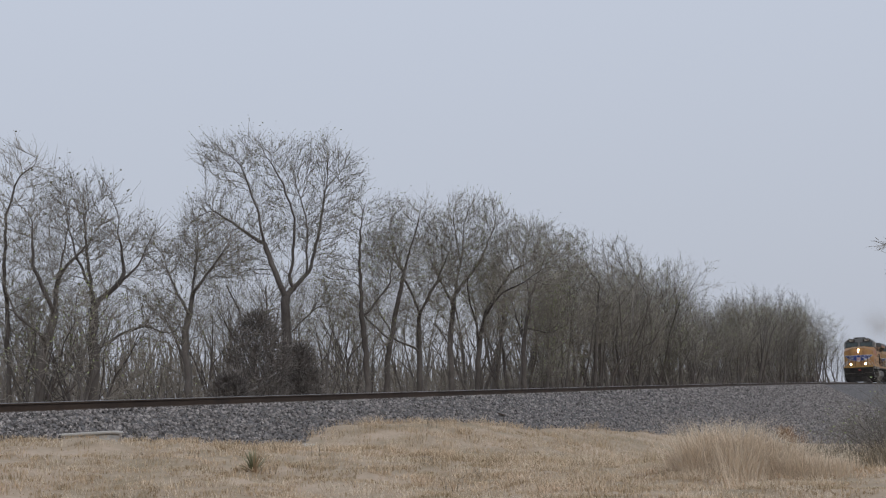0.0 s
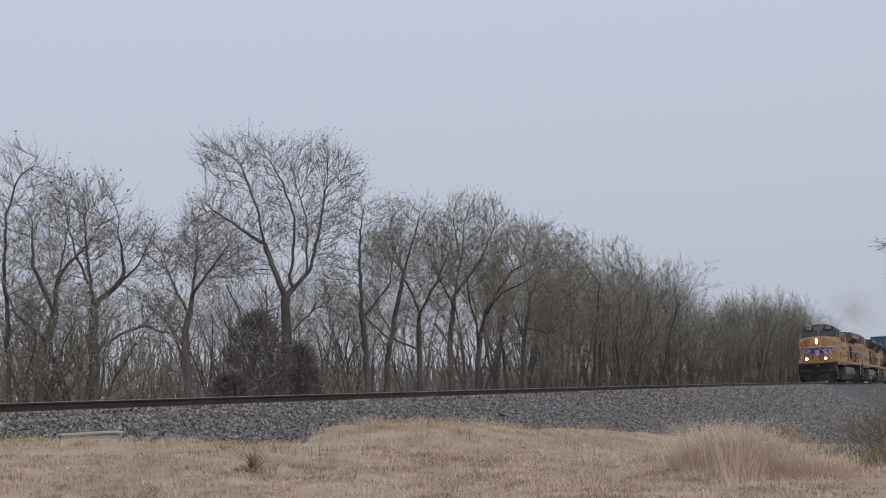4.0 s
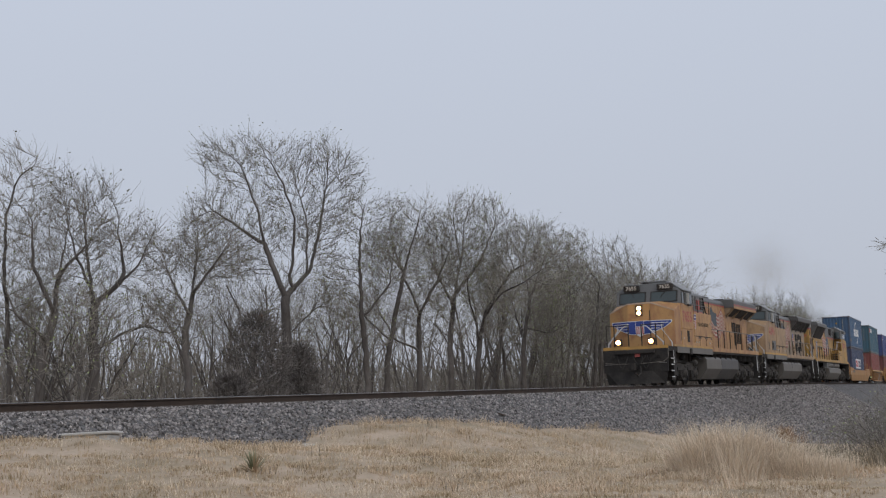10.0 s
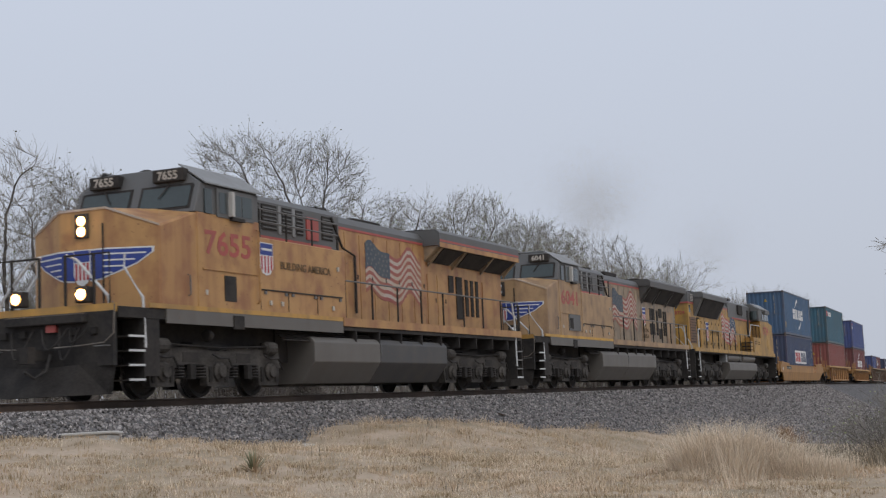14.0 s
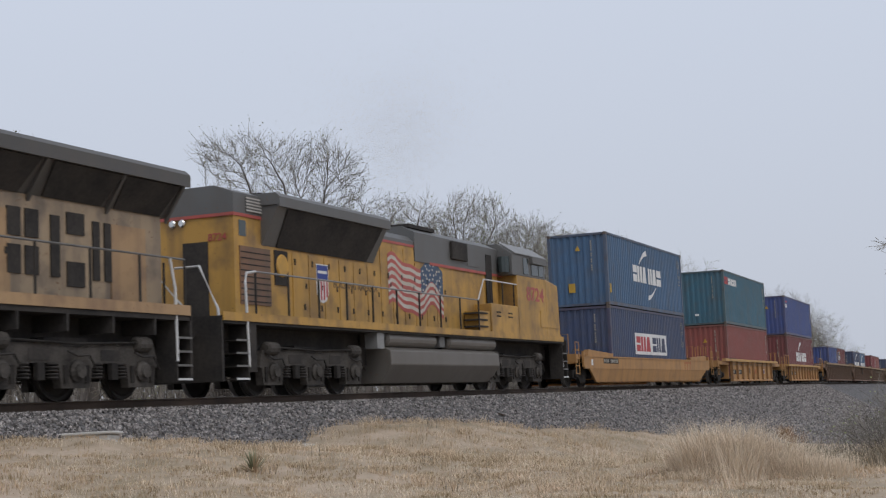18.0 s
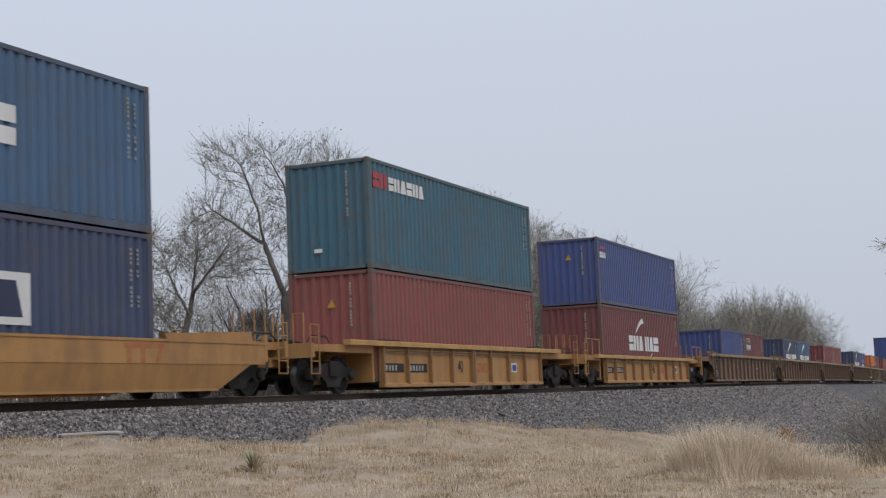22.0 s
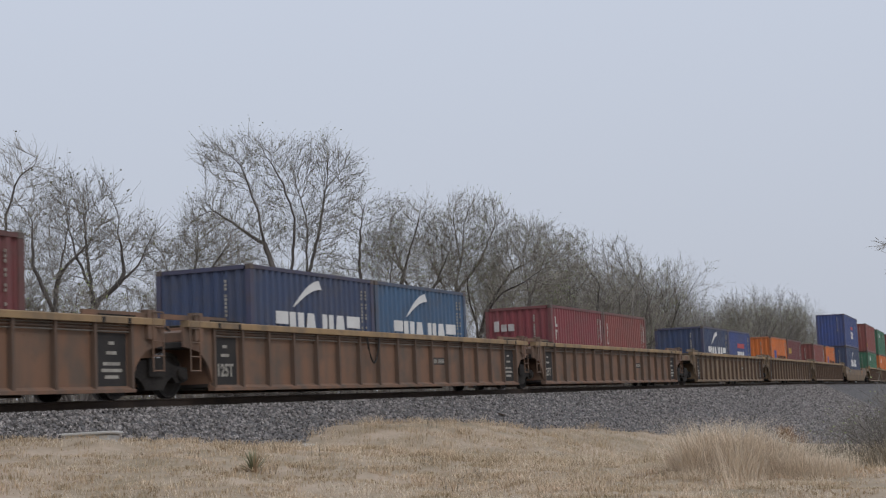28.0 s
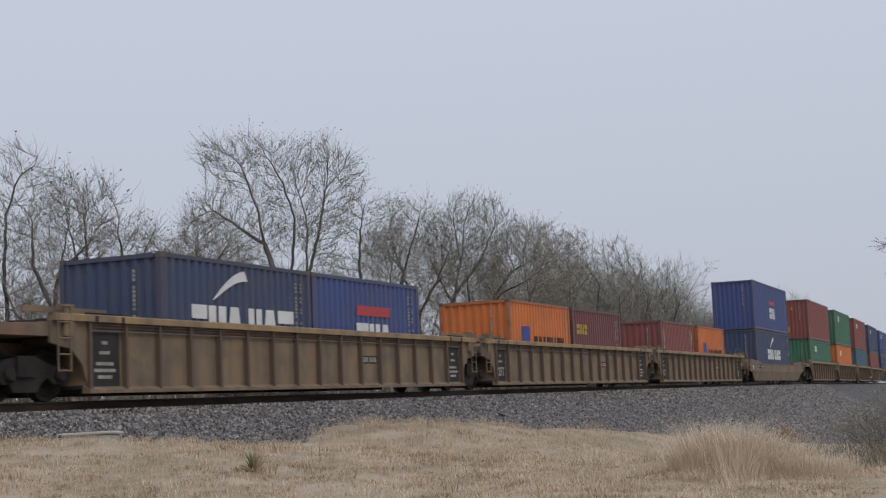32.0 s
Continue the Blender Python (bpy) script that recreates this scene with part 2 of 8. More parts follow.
def ground_z(x, y):
    """The height of the turf: a low field that rises to the foot of the embankment, and the wood's floor behind the line."""
    t = track(x)
    toe = float(np.interp(x, TOE_X, TOE_Z))
    foot = t.y - 2.6 - (-0.25 - toe)
    near = -1.28 - 0.25 * smooth(12.0, 2.0, math.hypot(x, y)) - 2.6 * smooth(17.0, 48.0, x) - 0.3 * smooth(-20, -120, x)
    w = smooth(0.42, 1.0, y / max(foot, 1.0)) if y > 0 else 0.0
    z = near + (toe - near) * w
    far = t.z - 1.35 + 0.25 * noise.noise((x * 0.05, y * 0.05, 3))
    z += (far - z) * smooth(t.y - 1.0, t.y + 1.0, y)
    d = math.hypot(x - 20, y - 10)
    if d < 60:
        z += (0.07 * noise.noise((x * 0.9, y * 0.9, 0)) + 0.06 * noise.noise((x * 2.4, y * 2.4, 5))) * smooth(60, 25, d)
    z += 0.13 * math.exp(-((x - 16.45) ** 2 + (y - 12.55) ** 2) / 0.3)
    return z


def lines(stops):
    out = []
    for a, b, step in stops:
        out += list(np.arange(a, b, step))
    return out


def build_ground():
    xs = lines([(-2600, -400, 220), (-400, -40, 30), (-40, 6, 3), (6, 60, 0.4), (60, 180, 3), (180, 600, 30), (600, 2700, 150)])
    ys = lines([(-2600, -200, 200), (-200, -10, 15), (-10, 2, 1.5), (2, 17, 0.3), (17, 24, 1.0), (24, 80, 8), (80, 400, 40), (400, 2700, 150)])
    verts = [(x, y, ground_z(x, y)) for x in xs for y in ys]
    m = len(ys)
    faces = [(i * m + j, (i + 1) * m + j, (i + 1) * m + j + 1, i * m + j + 1) for i in range(len(xs) - 1) for j in range(m - 1)]
    tagged(new("ground", arrays("ground", verts, faces, SOIL, True)), "dry tan early-spring turf field reaching the horizon", "ground", kind="structure")


def sweep(outline, stops, mat, name):
    """An outline across the track (offset, height), carried along it."""
    verts, faces = [], []
    n = len(outline)
    for s in stops:
        c, d = track(s), (track(s + 0.5) - track(s - 0.5)).normalized()
        side = Vector((-d.y, d.x, 0))
        verts += [c + side * o + Vector((0, 0, z)) for o, z in outline]
    for i in range(len(stops) - 1):
        faces += [(i * n + j, i * n + (j + 1) % n, (i + 1) * n + (j + 1) % n, (i + 1) * n + j) for j in range(n)]
    return arrays(name, verts, faces, mat)


FAR_STOPS = lines([(-320, -40, 20), (-40, 180, 4), (180, 620, 20)])


def build_track():
    bed = [(-8.6, -3.72), (-1.9, -0.33), (-1.5, -0.2), (1.5, -0.2), (1.9, -0.33), (5.6, -2.2), (0, -4.5)]
    tagged(new("ballast_bed", sweep(bed, FAR_STOPS, BALLAST, "ballast_bed")), "grey crushed-stone ballast embankment carrying the track", "ballast", kind="structure")
    line = tagged(new("railway_track"), "single railway track of worn steel rails on timber ties", "railway track", kind="structure")
    for side in (-1, 1):
        o = side * 0.755
        web = [(o - 0.07, -0.18), (o + 0.07, -0.18), (o + 0.07, -0.165), (o + 0.012, -0.14), (o + 0.012, -0.045), (o + 0.036, -0.035), (o + 0.036, -0.008), (o - 0.036, -0.008), (o - 0.036, -0.035), (o - 0.012, -0.045), (o - 0.012, -0.14), (o - 0.07, -0.165)]
        rail = new("rail", sweep(web, FAR_STOPS, STEEL, "rail"))
        rail.parent = line
        head = new("rail_head", sweep([(o - 0.032, -0.009), (o + 0.032, -0.009), (o + 0.026, 0.0), (o - 0.026, 0.0)], FAR_STOPS, SHINE, "rail_head"))
        head.parent = rail
        head["label"] = "polished running surface"
    bm = bmesh.new()
    box(bm, -0.115, 0.115, -1.3, 1.3, -0.36, -0.178)
    tie_mesh = mesh_of("tie", bm, TIE, 0.008)
    for i in range(280):
        s = 4 + i * 0.5
        tie = new("tie", tie_mesh)
        tie.parent = line
        d = track(s + 0.5) - track(s - 0.5)
        tie.matrix_basis = Matrix.Translation(track(s)) @ pose(0, 0, 0, 0, 0, math.degrees(math.atan2(d.y, d.x)) + random.uniform(-0.6, 0.6))
    bm = bmesh.new()
    box(bm, -0.09, 0.09, -0.19, 0.19, -0.178, -0.163)
    plate_mesh = mesh_of("tie_plate", bm, STEEL)
    for i in range(120):
        s = 14 + i * 0.5
        plate = new("tie_plate", plate_mesh)
        plate.parent = line
        plate.matrix_basis = Matrix.Translation(track(s) + Vector((0, -0.755, 0)))


build_ground()
build_track()


# ---- the train: containers ----
# Each vehicle's own space: x runs back along the train, y away from the camera, z up from the rails, origin at its middle.
FT40, FT20, WIDE = 12.19, 6.06, 2.44
RUST = painted("rusty_casting", (0.10, 0.075, 0.06), amount=0.6)
PAINTS = ((BOX_BLUE, (0.05, 0.115, 0.215)), (BOX_NAVY, (0.035, 0.055, 0.15)), (BOX_ROYAL, (0.045, 0.075, 0.23)), (BOX_TEAL, (0.04, 0.135, 0.17)), (BOX_RED, (0.235, 0.062, 0.052)), (BOX_MAROON, (0.16, 0.04, 0.042)), (BOX_CRIMSON, (0.22, 0.042, 0.05)), (BOX_ORANGE, (0.62, 0.165, 0.03)), (BOX_GREEN, (0.04, 0.16, 0.09)))
# the frames are scraped and rusted more than the panels
FRAMES = {m.name: painted(m.name + "_worn", tuple(0.62 * c + 0.38 * r for c, r in zip(base, (0.09, 0.065, 0.05))), (0.07, 0.05, 0.04), amount=0.75) for m, base in PAINTS}
MOVING = []        # (thing, metres behind the leading headlight, half the distance between its trucks, height)


def corrugated(bm, length, y, z0, z1, out, pitch=0.278, depth=0.05):
    """A folded sheet along x at y; out: -1 or 1, the side it faces."""
    n = max(3, round(length / pitch))
    p = length / n
    xs, ys = [], []
    for i in range(n):
        a = -length / 2 + i * p
        for f, d in ((0.0, 0), (0.34, 0), (0.5, 1), (0.84, 1)):
            xs.append(a + f * p)
            ys.append(y - out * d * depth)
    xs.append(length / 2)
    ys.append(y)
    lo = [bm.verts.new((a, b, z0)) for a, b in zip(xs, ys)]
    hi = [bm.verts.new((a, b, z1)) for a, b in zip(xs, ys)]
    for i in range(len(xs) - 1):
        bm.faces.new((lo[i], lo[i + 1], hi[i + 1], hi[i]))


def container(u, z, length, height, mat, label, mark=None, smooth_side=False):
    """A shipping container whose front end is u metres behind the leading headlight, standing z above the rails."""
    it = tagged(new("shipping_container"), label, "shipping container", "containers on the train")
    h, w = length / 2, WIDE / 2
    worn = FRAMES[mat.name]
    for y in (-w, w - 0.03):
        for z0, z1 in ((0.02, 0.16), (height - 0.1, height - 0.015)):
            bm = bmesh.new()
            box(bm, -h + 0.16, h - 0.16, y, y + 0.03, z0, z1)
            part("side_rail", bm, worn, it)
    for x in (-h, h - 0.035):
        for z0, z1 in ((0.02, 0.11), (height - 0.11, height - 0.02)):
            bm = bmesh.new()
            box(bm, x, x + 0.035, -w + 0.16, w - 0.16, z0, z1)
            part("end_rail", bm, worn, it)
    post = casting = None
    for x in (-h, h - 0.16):
        for y in (-w, w - 0.12):
            if post is None:
                bm = bmesh.new()
                box(bm, 0, 0.16, 0, 0.12, 0.118, height - 0.118)
                post = part("corner_post", bm, worn, it)
                post.matrix_basis = pose(x, y, 0)
                bm = bmesh.new()
                box(bm, -0.003, 0.165, -0.003, 0.125, 0, 0.118)
                casting = part("corner_casting", bm, RUST, it, bevel=0.008)
                casting.matrix_basis = pose(x, y, 0)
            else:
                again(post, it, x, y)
                again(casting, it, x, y)
            again(casting, it, x, y, height - 0.118)
    bm = bmesh.new()
    corrugated(bm, length - 0.3, -w + 0.012, 0.17, height - 0.08, -1)
    part("side_panel", bm, mat, it)
    bm = bmesh.new()
    corrugated(bm, length - 0.3, w - 0.012, 0.17, height - 0.08, 1)
    part("side_panel", bm, mat, it)
    for x, turn in ((-h + 0.03, -90), (h - 0.03, 90)):
        bm = bmesh.new()
        corrugated(bm, WIDE - 0.22, 0, 0.1, height - 0.11, -1)
        end = part("end_panel", bm, mat, it)
        end.matrix_basis = pose(x, 0, 0, 0, 0, turn)
    bm = bmesh.new()
    line = [(h - 0.05, height - 0.05), (-h + 0.05, height - 0.05), (-h + 0.05, height - 0.022)]
    for i in range(int((length - 0.3) / 0.4)):
        a = -h + 0.14 + i * 0.4
        line += [(a, height - 0.022), (a + 0.03, height - 0.008), (a + 0.2, height - 0.008), (a + 0.23, height - 0.022)]
    prism(bm, line + [(h - 0.05, height - 0.022)], -w + 0.035, w - 0.035)
    part("roof_panel", bm, mat, it)
    bm = bmesh.new()
    box(bm, -h + 0.1, h - 0.1, -w + 0.06, w - 0.06, 0.1, 0.16)
    part("floor_panel", bm, BLACK, it)
    if mark:
        mark(it, h, w, height)
    stripes(it, -h, height)
    MOVING.append((it, u + h, min(h, 5.0), z))
    return it


def plate(it, name, x0, x1, z0, z1, mat, y, label="", slant=0.0):
    bm = bmesh.new()
    prism(bm, [(x0, z0), (x1, z0), (x1 + slant, z1), (x0 + slant, z1)], y, y - 0.006)
    return part(name, bm, mat, it, label)


def stripes(it, front, height):
    """Columns of small unreadable characters on the front end and near the rear edge of the side."""
    bm = bmesh.new()
    rnd = random.Random(int(height * 100))
    z = height - 0.32
    while z > height - 1.45:
        step = rnd.choice((0.085, 0.085, 0.085, 0.15))
        box(bm, front - 0.006, front + 0.02, -0.61, -0.56, z - 0.06, z)
        box(bm, -front - 0.71, -front - 0.67, -WIDE / 2 - 0.004, -WIDE / 2 + 0.02, z - 0.055, z)
        if rnd.random() < 0.85:
            box(bm, -front - 0.49, -front - 0.46, -WIDE / 2 - 0.004, -WIDE / 2 + 0.02, z - 0.055, z)
        z -= step
    part("marking", bm, STENCIL_PALE, it, "small white marking bars")["kind"] = "stuff"


def brush(it, thin, thick, width, mat):
    """A curved brush stroke from its thin end to its thick one, (x, z) each."""
    bm = bmesh.new()
    up, lo = [], []
    dx, dz = thick[0] - thin[0], thick[1] - thin[1]
    for i in range(9):
        q = i / 8
        cx, cz = thin[0] + dx * q, thin[1] + dz * math.sin(q * 1.5) / math.sin(1.5)
        t = 0.012 + width * q ** 0.8
        up.append((cx - 0.3 * t * (1 if dz > 0 else -1), cz + t * 0.5))
        lo.append((cx + 0.3 * t * (1 if dz > 0 else -1), cz - t * 0.5))
    prism(bm, up + lo[::-1], -WIDE / 2 + 0.012, -WIDE / 2 - 0.006)
    part("brush_stroke", bm, mat, it)


def letters(it, x, z, widths, high, mat, y=-WIDE / 2, gap=0.07):
    """A row of plain split blocks that stands for a company's mark."""
    for k, w in enumerate(widths):
        if w > 0:
            if w < high * 0.4:
                plate(it, "mark_block", x, x + w, z, z + high, mat, y + 0.012)
            elif k % 3 == 0:
                plate(it, "mark_block", x, x + w, z, z + high * 0.44, mat, y + 0.012)
                plate(it, "mark_block", x, x + w, z + high * 0.56, z + high, mat, y + 0.012)
            elif k % 3 == 1:
                plate(it, "mark_block", x, x + w * 0.42, z, z + high, mat, y + 0.012)
                plate(it, "mark_block", x + w * 0.58, x + w, z, z + high, mat, y + 0.012)
            else:
                bm = bmesh.new()
                prism(bm, [(x, z), (x + w, z), (x + w * 0.78, z + high), (x + w * 0.22, z + high)], y + 0.012, y + 0.006)
                part("mark_block", bm, mat, it)
        x += abs(w) + gap


def mark_white(x0, x1, z, high, stroke, low=None):
    """Six white blocks between x0 and x1, with a brush stroke above and one below."""
    def draw(it, h, w, height):
        k = (x1 - x0) / 4.62
        letters(it, x0, z, [0.62 * k, 0.74 * k, 0.62 * k, -0.18 * k, 0.62 * k, 0.64 * k, 0.78 * k], high, WHITE, gap=0.07 * k)
        brush(it, *stroke, 0.2, WHITE)
        if low:
            brush(it, *low, 0.2, WHITE)
    return draw


INK = material("navy_ink", (0.022, 0.03, 0.075), 0.6, 0, (0.03, 0.04, 0.08), 2)
WHITE_20 = mark_white(-1.95, 2.2, 0.95, 0.65, ((-1.15, 1.72), (0.15, 2.28)))


def mark_board(it, h, w, height):
    plate(it, "white_board", -2.62, 2.52, 1.01, 1.9, WHITE, -WIDE / 2 + 0.008, "white board with blocks of red and navy")
    letters(it, -2.42, 1.14, [0.62, 0.76, 0.68], 0.62, RED_SIGN, -WIDE / 2 - 0.006)
    letters(it, 0.14, 1.14, [0.62, 0.66, 0.76], 0.62, INK, -WIDE / 2 - 0.006)


def mark_round(it, h, w, height):
    letters(it, -5.8, 2.15, [0.36, 0.4], 0.4, RED_SIGN)
    letters(it, -4.86, 2.15, [0.3, 0.34, 0.36, 0.34, 0.36, 0.3], 0.36, WHITE, gap=0.05)
    bm = bmesh.new()
    box(bm, -h - 0.004, -h + 0.04, 0.2, 0.42, 0.5, 0.6)
    part("warning_label", bm, WHITE, it, "small white label")


def mark_corner(it, h, w, height):
    plate(it, "mark_bar", -5.7, -5.05, 2.14, 2.24, RED_SIGN, -w + 0.012, slant=0.06)
    letters(it, -5.79, 1.8, [0.26, 0.26, 0.2], 0.22, WHITE, gap=0.035)
    yellow_triangle(it, h, 1.75)


def mark_big(it, h, w, height):
    plate(it, "mark_bar", -0.75, 1.15, 1.65, 1.9, RED_SIGN, -w + 0.012, slant=0.06)
    letters(it, -0.77, 0.8, [0.66, 0.6, 0.5], 0.66, WHITE)


def yellow_triangle(it, h, z):
    """A small yellow triangular warning on the front end."""
    bm = bmesh.new()
    prism(bm, [(-0.14, z), (0.08, z), (-0.03, z + 0.2)], -h - 0.004, -h + 0.04, "x")
    part("warning_label", bm, YELLOW_SIGN, it, "yellow triangular warning label")


def mark_plain(it, h, w, height):
    yellow_triangle(it, h, 1.95)


def mark_flag(it, h, w, height):
    a, b, top, low = -h + 0.6, -h + 1.9, height - 0.34, height - 1.0
    plate(it, "mark_panel", a, b, low, top, WHITE, -w + 0.012, "dark panel edged white with a yellow fan and pale blocks")
    plate(it, "dark_field", a + 0.015, b - 0.015, low + 0.03, top - 0.03, INK, -w + 0.005)
    for k in range(4):
        bm = bmesh.new()
        z = top - 0.08 - 0.055 * k
        prism(bm, [(a + 0.12, top - 0.15), (b - 0.03, z - 0.04), (b - 0.03, z)], -w - 0.002, -w - 0.007)
        part("yellow_ray", bm, YELLOW_SIGN, it)
    letters(it, a + 0.1, low + 0.08, [0.2, 0.22, 0.26, 0.26], 0.22, WHITE, -w - 0.014, 0.05)


def stacked_bars(it, x, top, count, wide, high, gap, w):
    """An upright row of small pale marks, each a bar with a foot."""
    for k in range(count):
        z = top - k * (high + gap)
        plate(it, "mark_bar", x, x + wide * 0.4, z - high, z, STENCIL_WHITE, -w + 0.012)
        plate(it, "mark_foot", x + wide * 0.4, x + wide, z - high * (0.25 if k % 2 else 1.0), z - high * (0.0 if k % 2 else 0.72), STENCIL_WHITE, -w + 0.012)


def mark_stack(it, h, w, height):
    """Large marks down the side and three small ones on the end."""
    stacked_bars(it, -h + 0.42, height - 0.4, 3, 0.22, 0.36, 0.1, w)
    for k, (y0, y1, high) in enumerate(((0.72, 0.9, 0.36), (0.44, 0.64, 0.24), (0.16, 0.38, 0.24))):
        bm = bmesh.new()
        box(bm, -h - 0.004, -h + 0.03, y0, y1, height - 0.84, height - 0.84 + high)
        part("mark_block", bm, STENCIL_WHITE, it)
    plate(it, "number_strip", h - 0.34, h - 0.28, height - 1.2, height - 0.35, STENCIL_WHITE, -w + 0.012)


def mark_column(it, h, w, height):
    """One column of small marks down the side."""
    stacked_bars(it, -h + 0.45, height - 0.45, 4, 0.15, 0.22, 0.07, w)
    plate(it, "number_strip", h - 0.34, h - 0.28, height - 1.1, height - 0.4, STENCIL_WHITE, -w + 0.012)


def mark_blue_black(it, h, w, height):
    plate(it, "mark_panel", -h + 1.1, -h + 1.85, 0.95, 1.75, BLUE_SIGN, -w + 0.012)
    letters(it, -h + 2.3, 0.95, [0.3, 0.28, 0.3, 0.28, 0.22, 0.2, 0.3, 0.28], 0.5, BLACK, gap=0.12)


def mark_yellow(it, h, w, height):
    letters(it, -h + 0.5, height - 0.95, [0.3, 0.26, 0.22, 0.28], 0.36, YELLOW_SIGN, gap=0.04)


def mark_small(it, h, w, height):
    letters(it, -h + 2.6, height - 0.9, [0.5, 0.4], 0.42, WHITE, gap=0.05)


def yellow_labels(it, h, w, height):
    """Small yellow warning labels on the front end and side."""
    bm = bmesh.new()
    box(bm, -h - 0.004, -h + 0.04, 0.14, 0.4, 0.56, 0.92)
    part("warning_label", bm, YELLOW_SIGN, it, "yellow warning label")
    yellow_triangle(it, h, 2.2)
    bm = bmesh.new()
    box(bm, -h + 0.24, -h + 0.44, -w - 0.004, -w + 0.03, 0.5, 0.85)
    part("warning_label", bm, YELLOW_SIGN, it, "yellow warning label")


# ---- the train: well cars ----
def wheelset_mesh(r):
    bm = bmesh.new()
    rod(bm, [(0, -1.0, 0), (0, 1.0, 0)], 0.085, 8)
    for y in (-0.755, 0.755):
        o = 1 if y > 0 else -1
        lathe(bm, [(0.14, -0.09 * o), (r * 0.62, -0.03 * o), (r * 0.86, -0.03 * o), (r * 0.9, -0.065 * o), (r * 1.055, -0.065 * o), (r * 1.055, -0.035 * o), (r, -0.03 * o), (r * 0.99, 0.065 * o), (r * 0.88, 0.065 * o), (r * 0.8, 0.03 * o), (0.16, 0.05 * o), (0.12, 0.12 * o)], (0, y, 0), "y", 24)
        for k in range(3):
            a = k * 2.094
            box(bm, 0.45 * r * math.cos(a) - 0.03, 0.45 * r * math.cos(a) + 0.03, y + o * 0.03, y + o * 0.06, 0.45 * r * math.sin(a) - 0.03, 0.45 * r * math.sin(a) + 0.03)
    me = mesh_of("wheelset", bm, TYRE_STEEL)
    me.materials.append(SHINE)
    for f in me.polygons:
        c = f.center
        if abs(f.normal.y) < 0.5 and math.hypot(c.x, c.z) > r * 0.96 and abs(abs(c.y) - 0.755) < 0.06:
            f.material_index = 1
    return me


WHEEL_CAR, WHEEL_LOCO = 0.46, 0.533
WHEELS = {WHEEL_CAR: wheelset_mesh(WHEEL_CAR), WHEEL_LOCO: wheelset_mesh(WHEEL_LOCO)}
ROLLING = {WHEEL_CAR: [], WHEEL_LOCO: []}


def wheelset(parent, x, r):
    ob = new("wheelset", WHEELS[r])
    ob.parent = parent
    ob.matrix_parent_inverse = Matrix.Translation((x, 0, r))
    ROLLING[r].append(ob)


def freight_truck_mesh():
    bm = bmesh.new()
    for y in (-1.02, 1.02):
        side = [(-1.15, 0.36), (-0.98, 0.30), (-0.72, 0.30), (-0.60, 0.42), (-0.40, 0.30), (-0.30, 0.16), (0.30, 0.16), (0.40, 0.30), (0.60, 0.42), (0.72, 0.30), (0.98, 0.30), (1.15, 0.36), (1.13, 0.60), (0.70, 0.63), (0.36, 0.74), (-0.36, 0.74), (-0.70, 0.63), (-1.13, 0.60)]
        prism(bm, side, y - 0.07, y + 0.07)
        for x in (-0.89, 0.89):
            lathe(bm, [(0.12, -0.03), (0.13, 0.05), (0.10, 0.09)] if y > 0 else [(0.12, 0.03), (0.13, -0.05), (0.10, -0.09)], (x, y + (0.07 if y > 0 else -0.07), 0.46), "y", 12)
        for x in (-0.15, 0.0, 0.15):
            rod(bm, [(x, y, 0.2), (x, y, 0.66)], 0.06, 8)
    box(bm, -0.24, 0.24, -1.15, 1.15, 0.42, 0.78)
    return mesh_of("truck_frame", bm, TRUCK_GREY)


FREIGHT_TRUCK = freight_truck_mesh()


def freight_truck(car, x):
    ob = new("truck_frame", FREIGHT_TRUCK)
    ob.parent = car
    ob.matrix_basis = pose(x, 0, 0)
    for dx in (-0.89, 0.89):
        wheelset(car, x + dx, WHEEL_CAR)


def coupler(parent, x, way):
    bm = bmesh.new()
    box(bm, min(x, x - way * 0.9), max(x, x - way * 0.9), -0.09, 0.09, 0.76, 0.94)
    prism(bm, [(x - way * 0.05, -0.17), (x + way * 0.14, -0.15), (x + way * 0.16, 0.02), (x + way * 0.04, 0.05), (x + way * 0.08, 0.16), (x - way * 0.1, 0.16)], 0.70, 1.0, "z")
    part("coupler", bm, BLACK, parent)
    bm = bmesh.new()
    rod(bm, [(x - way * 0.3, -0.3, 0.85), (x - way * 0.1, -0.36, 0.55), (x + way * 0.15, -0.3, 0.42), (x + way * 0.3, -0.2, 0.55)], 0.03, 6)
    part("air_hose", bm, BLACK, parent)


